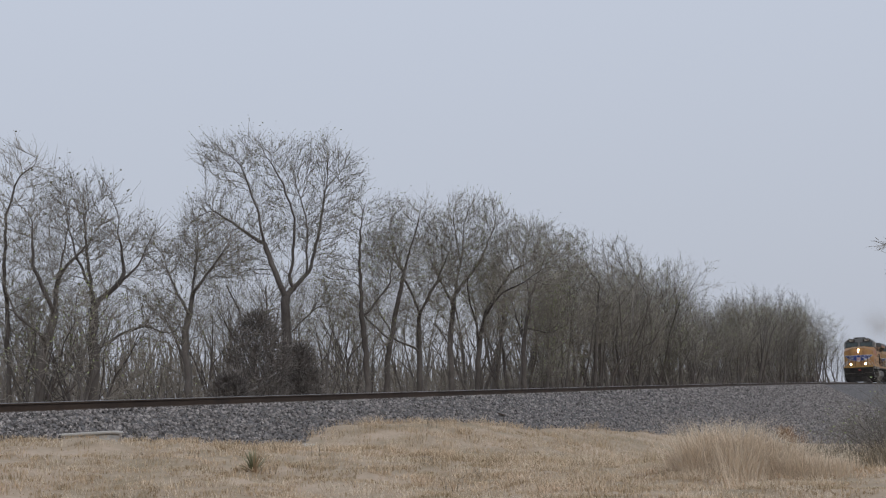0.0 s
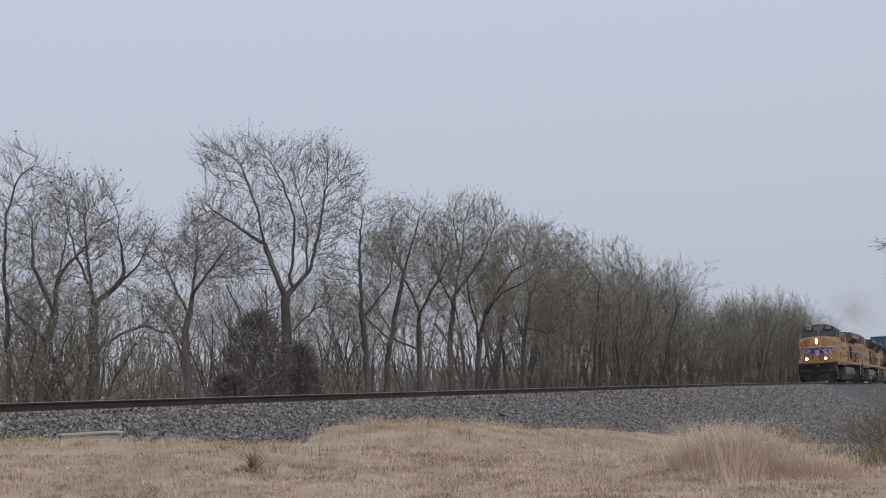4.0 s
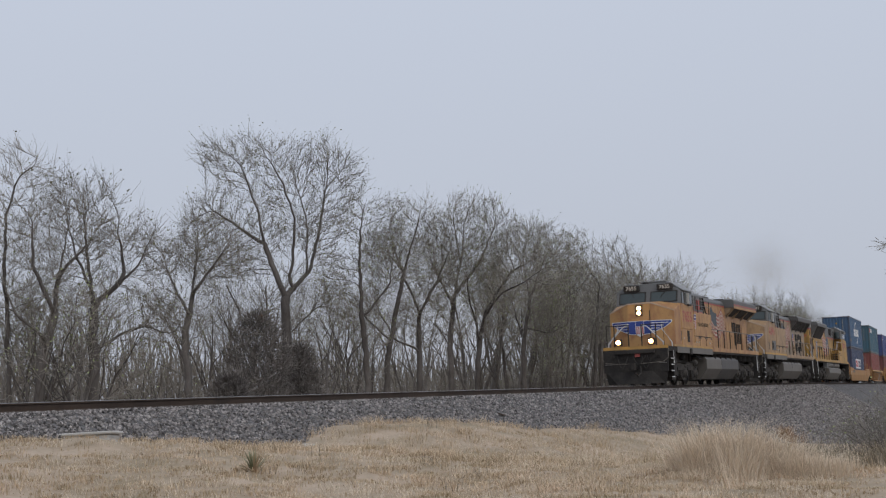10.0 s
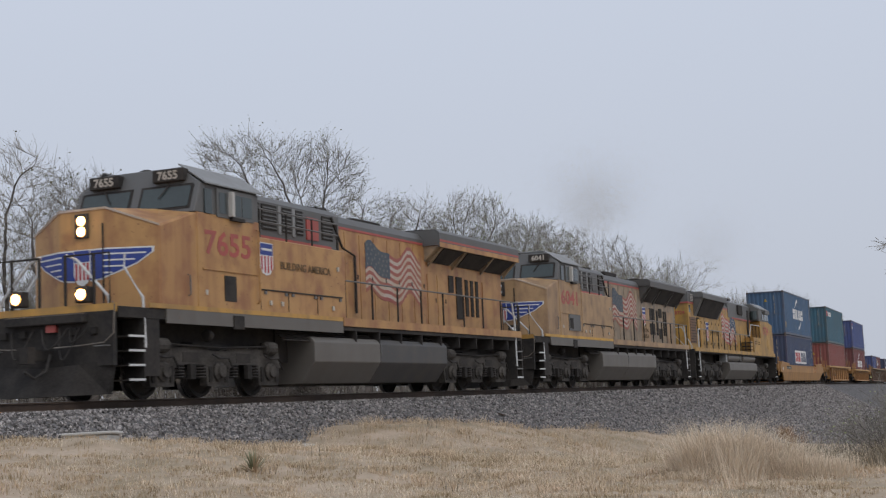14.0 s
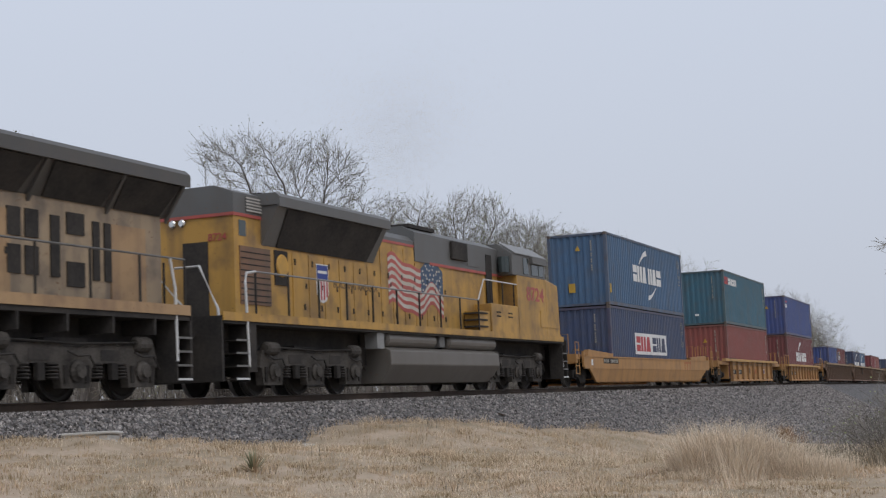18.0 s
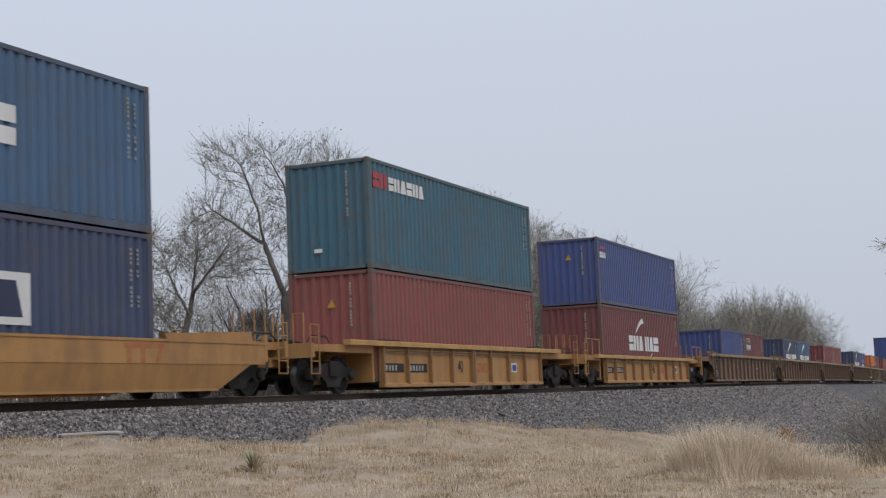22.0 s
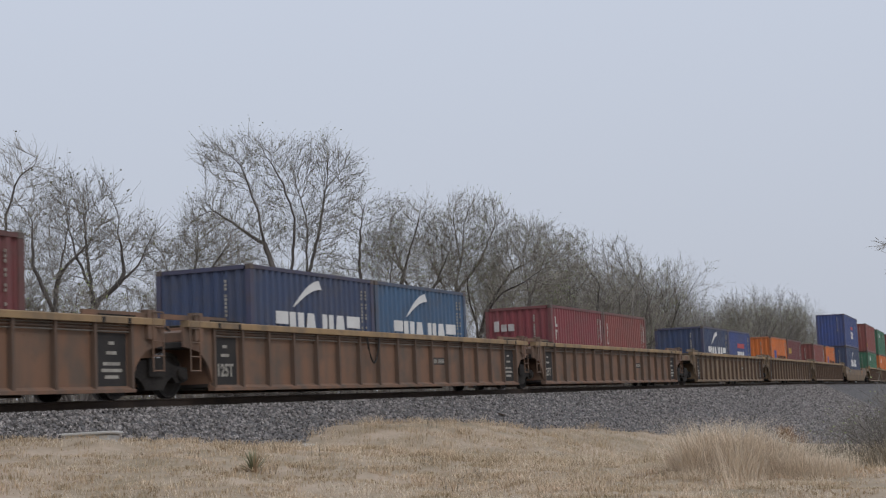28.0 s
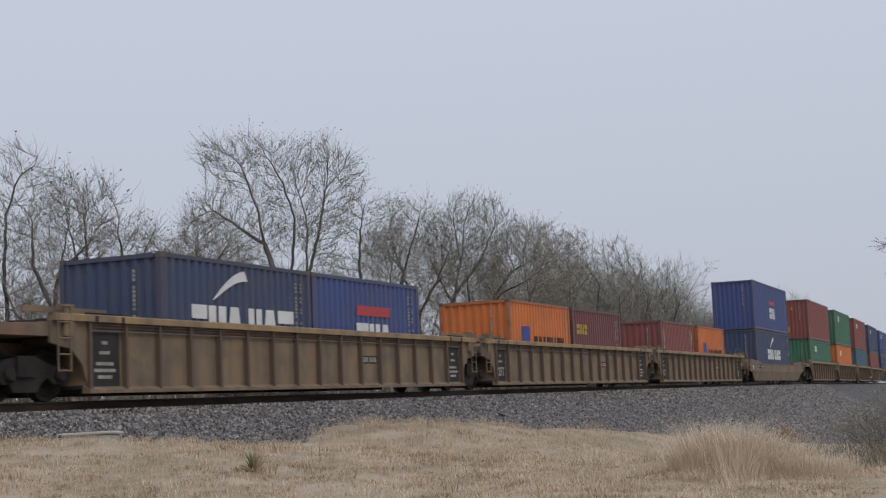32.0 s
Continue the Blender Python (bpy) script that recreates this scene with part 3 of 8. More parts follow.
def well_smooth(u, length, mat, label):
    """A single well car with smooth sides that taper up to the platforms."""
    car = tagged(new("well_car"), label, "freight car", "cars of the train")
    h, b = length / 2, length / 2 - 3.2
    for side in (-1, 1):
        y0, y1 = side * 1.34, side * 1.42
        bm = bmesh.new()
        prism(bm, [(-b - 1.75, 0.66), (b + 1.75, 0.66), (b + 1.75, 1.10), (-b - 1.75, 1.10)], y0, y1)
        part("side_wall", bm, mat, car)
        bm = bmesh.new()
        top = [(-b - 1.2, 0.662), (b + 1.2, 0.662), (b + 0.1, 0.16), (-b - 0.1, 0.16)]
        v = [bm.verts.new((x, y + (0 if z > 0.5 else -side * 0.1), z)) for y in (y0, y1 - side * 0.01) for x, z in top]
        for f in ((0, 1, 2, 3), (7, 6, 5, 4), (0, 4, 5, 1), (1, 5, 6, 2), (2, 6, 7, 3), (3, 7, 4, 0)):
            bm.faces.new([v[i] for i in f])
        part("lower_wall", bm, mat, car)
        for name, x0, x1, e0, e1, z0, z1 in (("top_sill", -b - 1.75, b + 1.75, 0.05, 0.02, 1.085, 1.135), ("bottom_sill", -b, b, 0.0, -0.08, 0.12, 0.175)):
            bm = bmesh.new()
            box(bm, x0, x1, min(y0 - side * e0, y1 + side * e1), max(y0 - side * e0, y1 + side * e1), z0, z1)
            part(name, bm, mat, car)
        for e in (-1, 1):
            bm = bmesh.new()
            prism(bm, [(e * (b + 1.3), 1.136), (e * (b - 1.9), 1.136), (e * (b - 1.95), 1.25), (e * (b + 1.25), 1.36)], y0 - side * 0.1, y1 - side * 0.02)
            part("end_rail", bm, mat, car)
            bm = bmesh.new()
            box(bm, e * (b + 1.82) - 0.06, e * (b + 1.82) + 0.06, min(y0, y1), max(y0, y1), 0.72, 1.3)
            part("end_post", bm, mat, car)
    bm = bmesh.new()
    box(bm, -b, b, -1.22, 1.22, 0.2, 0.27)
    part("well_floor", bm, BLACK, car)
    well_ends(car, h, b, mat, 0.0)
    sign = plate(car, "number_board", -b + 0.55, -b + 2.55, 0.86, 1.06, BLACK, -1.416, "black board with a row of white bars")
    for i in range(11):
        if i != 4:
            x = -b + 0.62 + i * 0.17
            plate(sign, "number_bar", x, x + 0.095, 0.9, 1.02, STENCIL_PALE, -1.424)
    # plain red bars stand for the owner's lettering
    patch = plate(car, "graffiti_patch", b - 3.3, b - 2.0, 0.94, 1.04, MARKING_RED, -1.416, "faded red plain strokes in place of the owner's mark")
    for k, x in enumerate((-3.22, -2.78, -2.32)):
        plate(patch, "marking_stroke", b + x, b + x + 0.13, 0.67, 0.945, MARKING_RED, -1.418, slant=(0.0, 0.0, 0.12)[k])
    plate(car, "reflector", -b - 1.0, -b - 0.8, 0.78, 1.0, WHITE, -1.416, "small pale label")
    MOVING.append((car, u + h, b + 1.6, 0.0))
    return car


def well_ends(car, h, b, mat, drop):
    """Platforms, draft sills, ladders, trucks and couplers at both ends."""
    for e in (-1, 1):
        bm = bmesh.new()
        prism(bm, [(e * (b + 0.15), 0.98), (e * (h - 0.45), 1.0), (e * (h - 0.45), 1.16), (e * (b + 0.15), 1.2)], -1.25, 1.25)
        part("platform", bm, mat, car)
        bm = bmesh.new()
        box(bm, min(e * b, e * (h - 0.3)), max(e * b, e * (h - 0.3)), -0.32, 0.32, 0.66, 1.0)
        box(bm, e * (h - 0.5) - 0.06, e * (h - 0.5) + 0.06, -1.42, 1.42, 0.84, 1.18)
        part("draft_sill", bm, mat, car)
        bm = bmesh.new()
        prism(bm, [(e * b, 0.26), (e * (b + 0.12), 0.26), (e * (b + 0.12), 1.22), (e * b, 1.22)], -1.2, 1.2)
        part("well_bulkhead", bm, mat, car)
        x = e * (h - 0.62)
        for y in (-1.40, 1.40):
            bm = bmesh.new()
            for dx in (-0.2, 0.2):
                rod(bm, [(x + dx, y, 0.45), (x + dx, y, 1.62)], 0.017, 5)
            for z in (0.47, 0.75, 1.03, 1.31, 1.6):
                rod(bm, [(x - 0.2, y, z), (x + 0.2, y, z)], 0.015, 5)
            part("ladder", bm, mat, car)
        bm = bmesh.new()
        rod(bm, [(e * (h - 1.7), -1.2, 1.22), (e * (h - 1.5), -1.2, 1.36), (e * (h - 0.8), -1.2, 1.36), (e * (h - 0.6), -1.2, 1.22)], 0.018, 5)
        part("brake_pipe", bm, BLACK, car)
        bm = bmesh.new()
        rod(bm, [(e * (h - 1.9), -0.4, 1.24), (e * (h - 0.6), -0.6, 1.3)], 0.025, 5)
        part("brake_rod", bm, BLACK, car)
        for y in (-0.9, -0.35):
            bm = bmesh.new()
            rod(bm, [(e * (h - 0.75), y - 0.14, 1.16), (e * (h - 0.75), y - 0.14, 1.9), (e * (h - 0.75), y + 0.14, 1.9), (e * (h - 0.75), y + 0.14, 1.16)], 0.02, 5)
            part("grab_hoop", bm, mat, car)
        bm = bmesh.new()
        box(bm, e * (h - 1.15) - 0.35, e * (h - 1.15) + 0.35, -0.35, 0.5, 1.17, 1.33)
        part("valve_box", bm, TRUCK_GREY, car, bevel=0.02)
        freight_truck(car, e * (h - 2.05))
        coupler(car, e * (h - 0.05), e)


def ribbed_sides(car, b, mat, ribs, top=1.33, over=0.8, thick=0.07, double=False):
    z0, z1 = 0.19, top - 0.13
    old = mat in (WELL_RUST, WELL_BROWN)
    for side in (-1, 1):
        y = side * 1.27
        o = 1 if side > 0 else -1
        bm = bmesh.new()
        box(bm, -b, b, y - 0.02, y + 0.02, z0, z1)
        part("side_wall", bm, mat, car)
        bm = bmesh.new()
        prism(bm, [(y - 0.03 * o, z1), (y + 0.17 * o, z1), (y + 0.17 * o, top - 0.02), (y + 0.15 * o, top), (y - 0.03 * o, top)], -b - over, b + over, "x")
        part("top_chord", bm, CHORD_TAN if old else CHORD_YELLOW, car)
        bm = bmesh.new()
        prism(bm, [(y - 0.03 * o, z0 - 0.07), (y + 0.14 * o, z0 - 0.07), (y + 0.14 * o, z0 - 0.01), (y + 0.03 * o, z0 + 0.05), (y - 0.03 * o, z0 + 0.05)], -b, b, "x")
        part("bottom_chord", bm, mat, car)
        bm = bmesh.new()
        rod(bm, [(-b + 0.1, y + 0.06 * o, z1 - 0.09), (b - 0.1, y + 0.06 * o, z1 - 0.09)], 0.022, 6)
        part("train_line_pipe", bm, RIB_RUST if old else mat, car)
        for dz, r in ((0.15, 0.014), (0.035, 0.012)):
            bm = bmesh.new()
            rod(bm, [(-b + 0.1, y + 0.075 * o, z1 - dz), (b - 0.1, y + 0.075 * o, z1 - dz)], r, 5)
            part("conduit", bm, PIPE_GREY, car)
        bm = bmesh.new()
        prism(bm, [(-thick / 2, z0 - 0.01), (thick / 2, z0 - 0.01), (thick / 2, z1), (-thick / 2, z1)], y + 0.018 * o, y + 0.13 * o)
        first = None
        xs = [-b + 0.06 + (2 * b - 0.12) * i / (ribs - 1) for i in range(ribs)]
        if double:
            xs.append(0.14)
        for x in xs:
            if first is None:
                first = part("rib", bm, RIB_RUST if old else RIB_YELLOW, car)
                first.matrix_basis = pose(x, 0, 0)
            else:
                again(first, car, x)
        for e in (-1, 1):
            bm = bmesh.new()
            box(bm, e * (b - 0.5) - 0.55, e * (b - 0.5) + 0.55, min(y - 0.03 * o, y + 0.12 * o), max(y - 0.03 * o, y + 0.12 * o), top, top + 0.035)
            part("tread_plate", bm, TRUCK_GREY, car)
    bm = bmesh.new()
    box(bm, -b, b, -1.24, 1.24, 0.2, 0.27)
    part("well_floor", bm, BLACK, car)


MARKING_RED = material("faded_red_marking", (0.36, 0.10, 0.06), 0.7, 0, (0.38, 0.2, 0.07), 6)
STENCIL_PALE = material("weathered_stencil_white", (0.45, 0.43, 0.38), 0.7, 0, (0.25, 0.23, 0.2), 5)
STENCIL_GREY = material("dark_stencil_panel", (0.028, 0.028, 0.029), 0.75, 0, (0.05, 0.045, 0.042), 2)


def well_ribbed(u, length, well, mat, label, ribs=9, over=1.9, top=1.33, double=False, railed=False):
    """A single well car with ribbed sides."""
    car = tagged(new("well_car"), label, "freight car", "cars of the train")
    h, b = length / 2, well / 2
    ribbed_sides(car, b, mat, ribs, top, over, double=double)
    well_ends(car, h, b + 0.15, mat, 0.0)
    if railed:
        for e in (-1, 1):
            bm = bmesh.new()
            rod(bm, [(e * (h - 0.55), -1.4, 0.4), (e * (h - 0.55), -1.4, 1.75), (e * (h - 2.3), -1.4, 1.75), (e * (h - 2.3), -1.4, 1.2)], 0.024, 6)
            rod(bm, [(e * (h - 1.4), -1.4, 1.2), (e * (h - 1.4), -1.4, 1.75)], 0.024, 6)
            part("end_handrail", bm, mat, car)
    step = (2 * b - 0.12) / (ribs - 1)
    for k, x0 in enumerate((-b + 0.06 + step * 0.1, -b + 0.06 + step * 1.1)):
        sign = plate(car, "number_board", x0, x0 + step * 0.82, 0.5, 0.74, BLACK, -1.286, "black board with white bars")
        for i in range(4 + k):
            x = x0 + 0.1 + i * 0.19
            plate(sign, "number_bar", x, x + 0.1, 0.55, 0.69, STENCIL_PALE, -1.294)
    x0 = -b + 0.06 + step * ((ribs - 1) // 2 - (1 if double else 0))
    text("stencil", "40", 0.5, STENCIL_GREY, car, pose(x0 + step * 0.5, -1.292, 0.5, 90, 0, 0), 0.008, 0.75)
    sign = plate(car, "placard", b - step * 1.75, b - step * 1.45, 0.52, 0.8, WHITE, -1.286, "small white placard with blue squares")
    plate(sign, "placard_square", b - step * 1.71, b - step * 1.49, 0.56, 0.76, BLUE_SIGN, -1.294)
    plate(car, "graffiti_patch", b - step * 3.7, b - step * 3.1, 0.5, 0.78, MARKING_RED, -1.286, "faded red sprayed patch")
    MOVING.append((car, u + h, b + 1.4, 0.0))
    return car


def well_unit(u, well, mat, label, front_truck, rear_truck, ribs=15, stencil="", board=True, top=1.52):
    """One well of an articulated set, on shared or end trucks. u: the front of its ribbed side."""
    car = tagged(new("articulated_well_car"), label, "freight car", "cars of the train")
    b = well / 2
    ribbed_sides(car, b, mat, ribs, top, 0.95)
    for e, end in ((-1, front_truck), (1, rear_truck)):
        reach = b + (1.05 if end != "end" else 2.9)
        bm = bmesh.new()
        box(bm, min(e * b, e * reach), max(e * b, e * reach), -0.34, 0.34, 0.72, 1.05)
        part("draft_sill", bm, mat, car)
        bm = bmesh.new()
        prism(bm, [(e * b, 1.12), (e * (reach - 0.25), 1.12), (e * (reach - 0.25), 1.3), (e * b, 1.4)], -1.3, 1.3)
        part("platform", bm, mat, car)
        bm = bmesh.new()
        prism(bm, [(e * b, 0.26), (e * (b - 0.1), 0.26), (e * (b - 0.1), 1.5), (e * b, 1.5)], -1.27, 1.27)
        part("well_bulkhead", bm, mat, car)
        for y in (-1.36, 1.30):
            bm = bmesh.new()
            box(bm, e * (b + 0.12) - 1.6, e * (b + 0.12) + 0.7, y, y + 0.06, top, top + 0.1)
            box(bm, e * (b + 0.55) - 0.14, e * (b + 0.55) + 0.14, y - 0.06, y + 0.12, 1.12, top + 0.16)
            part("end_rail", bm, mat, car)
        for y0, y1 in ((-1.34, -1.28), (1.28, 1.34)):
            bm = bmesh.new()
            arch = [(e * (b - 0.02), 0.28), (e * (b + 0.12), 0.62), (e * (b + 0.42), 0.9), (e * (b + 0.98), 1.0), (e * (b + 0.98), top - 0.13), (e * (b - 0.02), top - 0.13)]
            prism(bm, arch, y0, y1)
            part("wheel_arch", bm, mat, car)
        bm = bmesh.new()
        x = e * (b + 0.72)
        for dx in (-0.17, 0.17):
            rod(bm, [(x + dx, -1.43, 0.5), (x + dx, -1.43, 1.66)], 0.017, 5)
        for z in (0.52, 0.8, 1.08, 1.36, 1.64):
            rod(bm, [(x - 0.17, -1.43, z), (x + 0.17, -1.43, z)], 0.015, 5)
        part("ladder", bm, mat, car)
        for y in (-1.2, -0.5, 0.6):
            bm = bmesh.new()
            rod(bm, [(e * (b + 0.1), y, 1.3), (e * (b + 0.3), y * 0.9, 1.45), (e * (b + 0.9), y * 0.8, 1.42)], 0.025, 5)
            part("brake_pipe", bm, BLACK, car)
        bm = bmesh.new()
        box(bm, e * (b + 0.55) - 0.3, e * (b + 0.55) + 0.3, -1.3, -0.6, 0.98, 1.11)
        part("valve_box", bm, BLACK, car, bevel=0.02)
        if end == "end":
            freight_truck(car, e * (b + 1.35))
            coupler(car, e * (b + 2.95), e)
        elif end == "own":
            freight_truck(car, e * (b + 1.05))
    if board:
        for e in (-1, 1):
            x = e * (b - 0.58)
            for dx in (-0.4, 0.38):
                plate(car, "tie_strap", x + dx - 0.045, x + dx + 0.045, top - 0.13, top - 0.022, BLACK, -1.441, "dark strap round the chord")
            plate(car, "stencil_board", x - 0.45, x + 0.45, 0.24, top - 0.3, STENCIL_GREY, -1.286, "dark stencil board with pale bars")
            for k, (z, wd) in enumerate(((1.0, 0.16), (0.82, 0.3), (0.62, 0.5), (0.5, 0.62), (0.38, 0.4))):
                if not (stencil and e < 0 and k > 1):
                    plate(car, "stencil_bar", x - wd / 2, x + wd / 2, z, z + 0.06, STENCIL_PALE, -1.294)
            if stencil and e < 0:
                text("stencil", stencil, 0.36, STENCIL_PALE, car, pose(x, -1.294, 0.42, 90, 0, 0), 0.01, 0.85)
    for k in range(2):
        x0 = -b + 0.06 + (2 * b - 0.12) / (ribs - 1) * (ribs * 5 // 8) + 0.07 + 0.49 * k
        sign = plate(car, "number_board", x0, x0 + 0.46, 0.72, 0.92, STENCIL_GREY, -1.286, "dark board with pale bars")
        for i in range(4):
            plate(sign, "number_bar", x0 + 0.04 + 0.105 * i, x0 + 0.1 + 0.105 * i, 0.76, 0.88, STENCIL_PALE, -1.294)
    MOVING.append((car, u + b, b + 1.0, 0.0))
    return car


# ---- the train: locomotives ----
WHITE_RAIL = material("pale_painted_handrail", (0.62, 0.62, 0.61), 0.5, 0, (0.5, 0.5, 0.5), 2)
OLD_RED = painted("faded_red_paint", (0.40, 0.075, 0.06), amount=0.3)
FADED_RED = material("sun_faded_red", (0.33, 0.105, 0.105), 0.7, 0, (0.32, 0.15, 0.10), 1.5)
FADED_WHITE = material("sun_faded_white", (0.5, 0.43, 0.39), 0.7, 0, (0.42, 0.31, 0.21), 1.5)
FADED_BLUE = material("sun_faded_blue", (0.07, 0.09, 0.12), 0.7, 0, (0.11, 0.12, 0.13), 1.5)
GOLD = painted("bright_yellow_edge", (0.6, 0.33, 0.045), amount=0.45)
# emissive orange that imitates the halo round the lit lamps
HALO_GLOW = material("orange_halo_glow", (1.0, 0.45, 0.14), 0.3, emit=3.0)
EAVE = painted("weathered_roof_grey", (0.22, 0.22, 0.217), amount=0.3)
CHROME = material("lamp_glass", (0.7, 0.7, 0.68), 0.15, 0.8, (0.5, 0.5, 0.5), 3)
RAIL_GREY = material("worn_grey_handrail", (0.17, 0.165, 0.155), 0.6, 0, (0.1, 0.095, 0.09), 3)
DULL_GOLD = painted("dull_yellow_edge", (0.5, 0.275, 0.06), amount=0.6)
SOOT_GREY = painted("soot_blackened_grey", (0.07, 0.066, 0.062), amount=0.5)
PALE_PAINT = material("dusty_white_paint", (0.55, 0.52, 0.48), 0.7, 0, (0.45, 0.40, 0.33), 1.5)
DUSK_BLUE = material("dusty_blue_paint", (0.06, 0.10, 0.17), 0.7, 0, (0.09, 0.11, 0.14), 1.5)
STAR_GREY = material("worn_star_grey", (0.2, 0.2, 0.19), 0.7)
GREY_TEXT = material("dark_grey_lettering", (0.19, 0.13, 0.075), 0.7)


def loft(bm, sections):
    """Closed outlines of equal length joined one after another, capped at both ends."""
    rows = [[bm.verts.new(p) for p in s] for s in sections]
    n = len(rows[0])
    for a, b in zip(rows, rows[1:]):
        for k in range(n):
            bm.faces.new((a[k], a[(k + 1) % n], b[(k + 1) % n], b[k]))
    bm.faces.new(rows[0][::-1])
    bm.faces.new(rows[-1])


def slab(it, name, x0, x1, y0, y1, z0, z1, mat, label="", bevel=0.0):
    bm = bmesh.new()
    box(bm, x0, x1, y0, y1, z0, z1)
    return part(name, bm, mat, it, label, bevel)


def bar(it, name, path, r, mat, label=""):
    bm = bmesh.new()
    rod(bm, path, r, 6)
    return part(name, bm, mat, it, label)


def disc(it, name, x, y, z, r, way, mat, label=""):
    """A round lamp that faces along x; lit ones get an added glowing ring for their halo."""
    bm = bmesh.new()
    lathe(bm, [(r * 1.0, 0.0), (r * 1.0, way * 0.03), (r * 0.7, way * 0.055)], (x, y, z), "x", 16)
    lens = part(name, bm, mat, it, label)
    if mat is LAMP:
        bm = bmesh.new()
        lathe(bm, [(r * 1.45, 0.0), (r * 1.45, way * 0.02), (r * 1.02, way * 0.01)], (x, y, z), "x", 16)
        part("halo_ring", bm, HALO_GLOW, it)
    return lens


def flag(it, x0, x1, z0, z1, y, canton_left, red, white, blue, sag=0.2):
    """A painted waving flag: thirteen wavy stripes and a dotted canton."""
    def wave(q):
        return sag * (math.sin(q * 9.5 + 0.4) * 0.8 + 0.45 * math.sin(q * 17 + 0.8))
    hgt = (z1 - z0) / 13
    bed = part_of(it, "flag")
    for k in range(13):
        bm = bmesh.new()
        up, lo = [], []
        for i in range(17):
            q = i / 16
            up.append((x0 + (x1 - x0) * q, z1 - k * hgt + wave(q)))
            lo.append((x0 + (x1 - x0) * q, z1 - (k + 1) * hgt + wave(q)))
        prism(bm, lo + up[::-1], y, y - 0.004)
        part("stripe", bm, white if k % 2 else red, bed)
    bm = bmesh.new()
    a, b = (0.0, 0.42) if canton_left else (0.58, 1.0)
    up = [(x0 + (x1 - x0) * q, z1 + wave(q) + 0.02) for q in (a + (b - a) * i / 8 for i in range(9))]
    lo = [(p, z - 7 * hgt) for p, z in up]
    prism(bm, lo + up[::-1], y - 0.0045, y - 0.008)
    canton = part("canton", bm, blue, bed)
    bm = bmesh.new()
    for r in range(5):
        for c in range(6):
            q = a + (b - a) * (c + 0.5 + (0.3 if r % 2 else 0)) / 6.6
            cx, cz = x0 + (x1 - x0) * q, z1 + wave(q) - (r + 0.7) * 7 * hgt / 5.4
            box(bm, cx - 0.035, cx + 0.035, y - 0.011, y - 0.008, cz - 0.03, cz + 0.03)
    ob = part("pale_dots", bm, white if white is PALE_PAINT else STAR_GREY, bed)
    ob["kind"] = "stuff"


def part_of(it, name):
    """A thin backing that carries the pieces of a painted emblem."""
    ob = new(name)
    ob.parent = it
    return ob


def shield(it, x, z, w, h, y):
    """A shield of blue over red and white bars."""
    bed = part_of(it, "emblem")
    bm = bmesh.new()
    prism(bm, [(x - w / 2, z + h * 0.5), (x - w / 2, z - h * 0.25), (x - w * 0.28, z - h * 0.44), (x, z - h * 0.5), (x + w * 0.28, z - h * 0.44), (x + w / 2, z - h * 0.25), (x + w / 2, z + h * 0.5)], y, y - 0.004)
    part("shield_ground", bm, WHITE, bed)
    bm = bmesh.new()
    prism(bm, [(x - w * 0.46, z + h * 0.47), (x - w * 0.46, z + h * 0.12), (x + w * 0.46, z + h * 0.12), (x + w * 0.46, z + h * 0.47)], y - 0.0045, y - 0.008)
    part("blue_field", bm, BLUE_SIGN, bed)
    for k in range(4):
        cx = x - w * 0.36 + k * w * 0.24
        bm = bmesh.new()
        box(bm, cx - w * 0.055, cx + w * 0.055, y - 0.008, y - 0.0045, z - h * (0.33 if k in (0, 3) else 0.42), z + h * 0.1)
        part("red_bar", bm, RED_SIGN, bed)
    bm = bmesh.new()
    box(bm, x - w * 0.38, x + w * 0.38, y - 0.012, y - 0.0085, z + h * 0.26, z + h * 0.33)
    part("white_bar", bm, WHITE, bed)


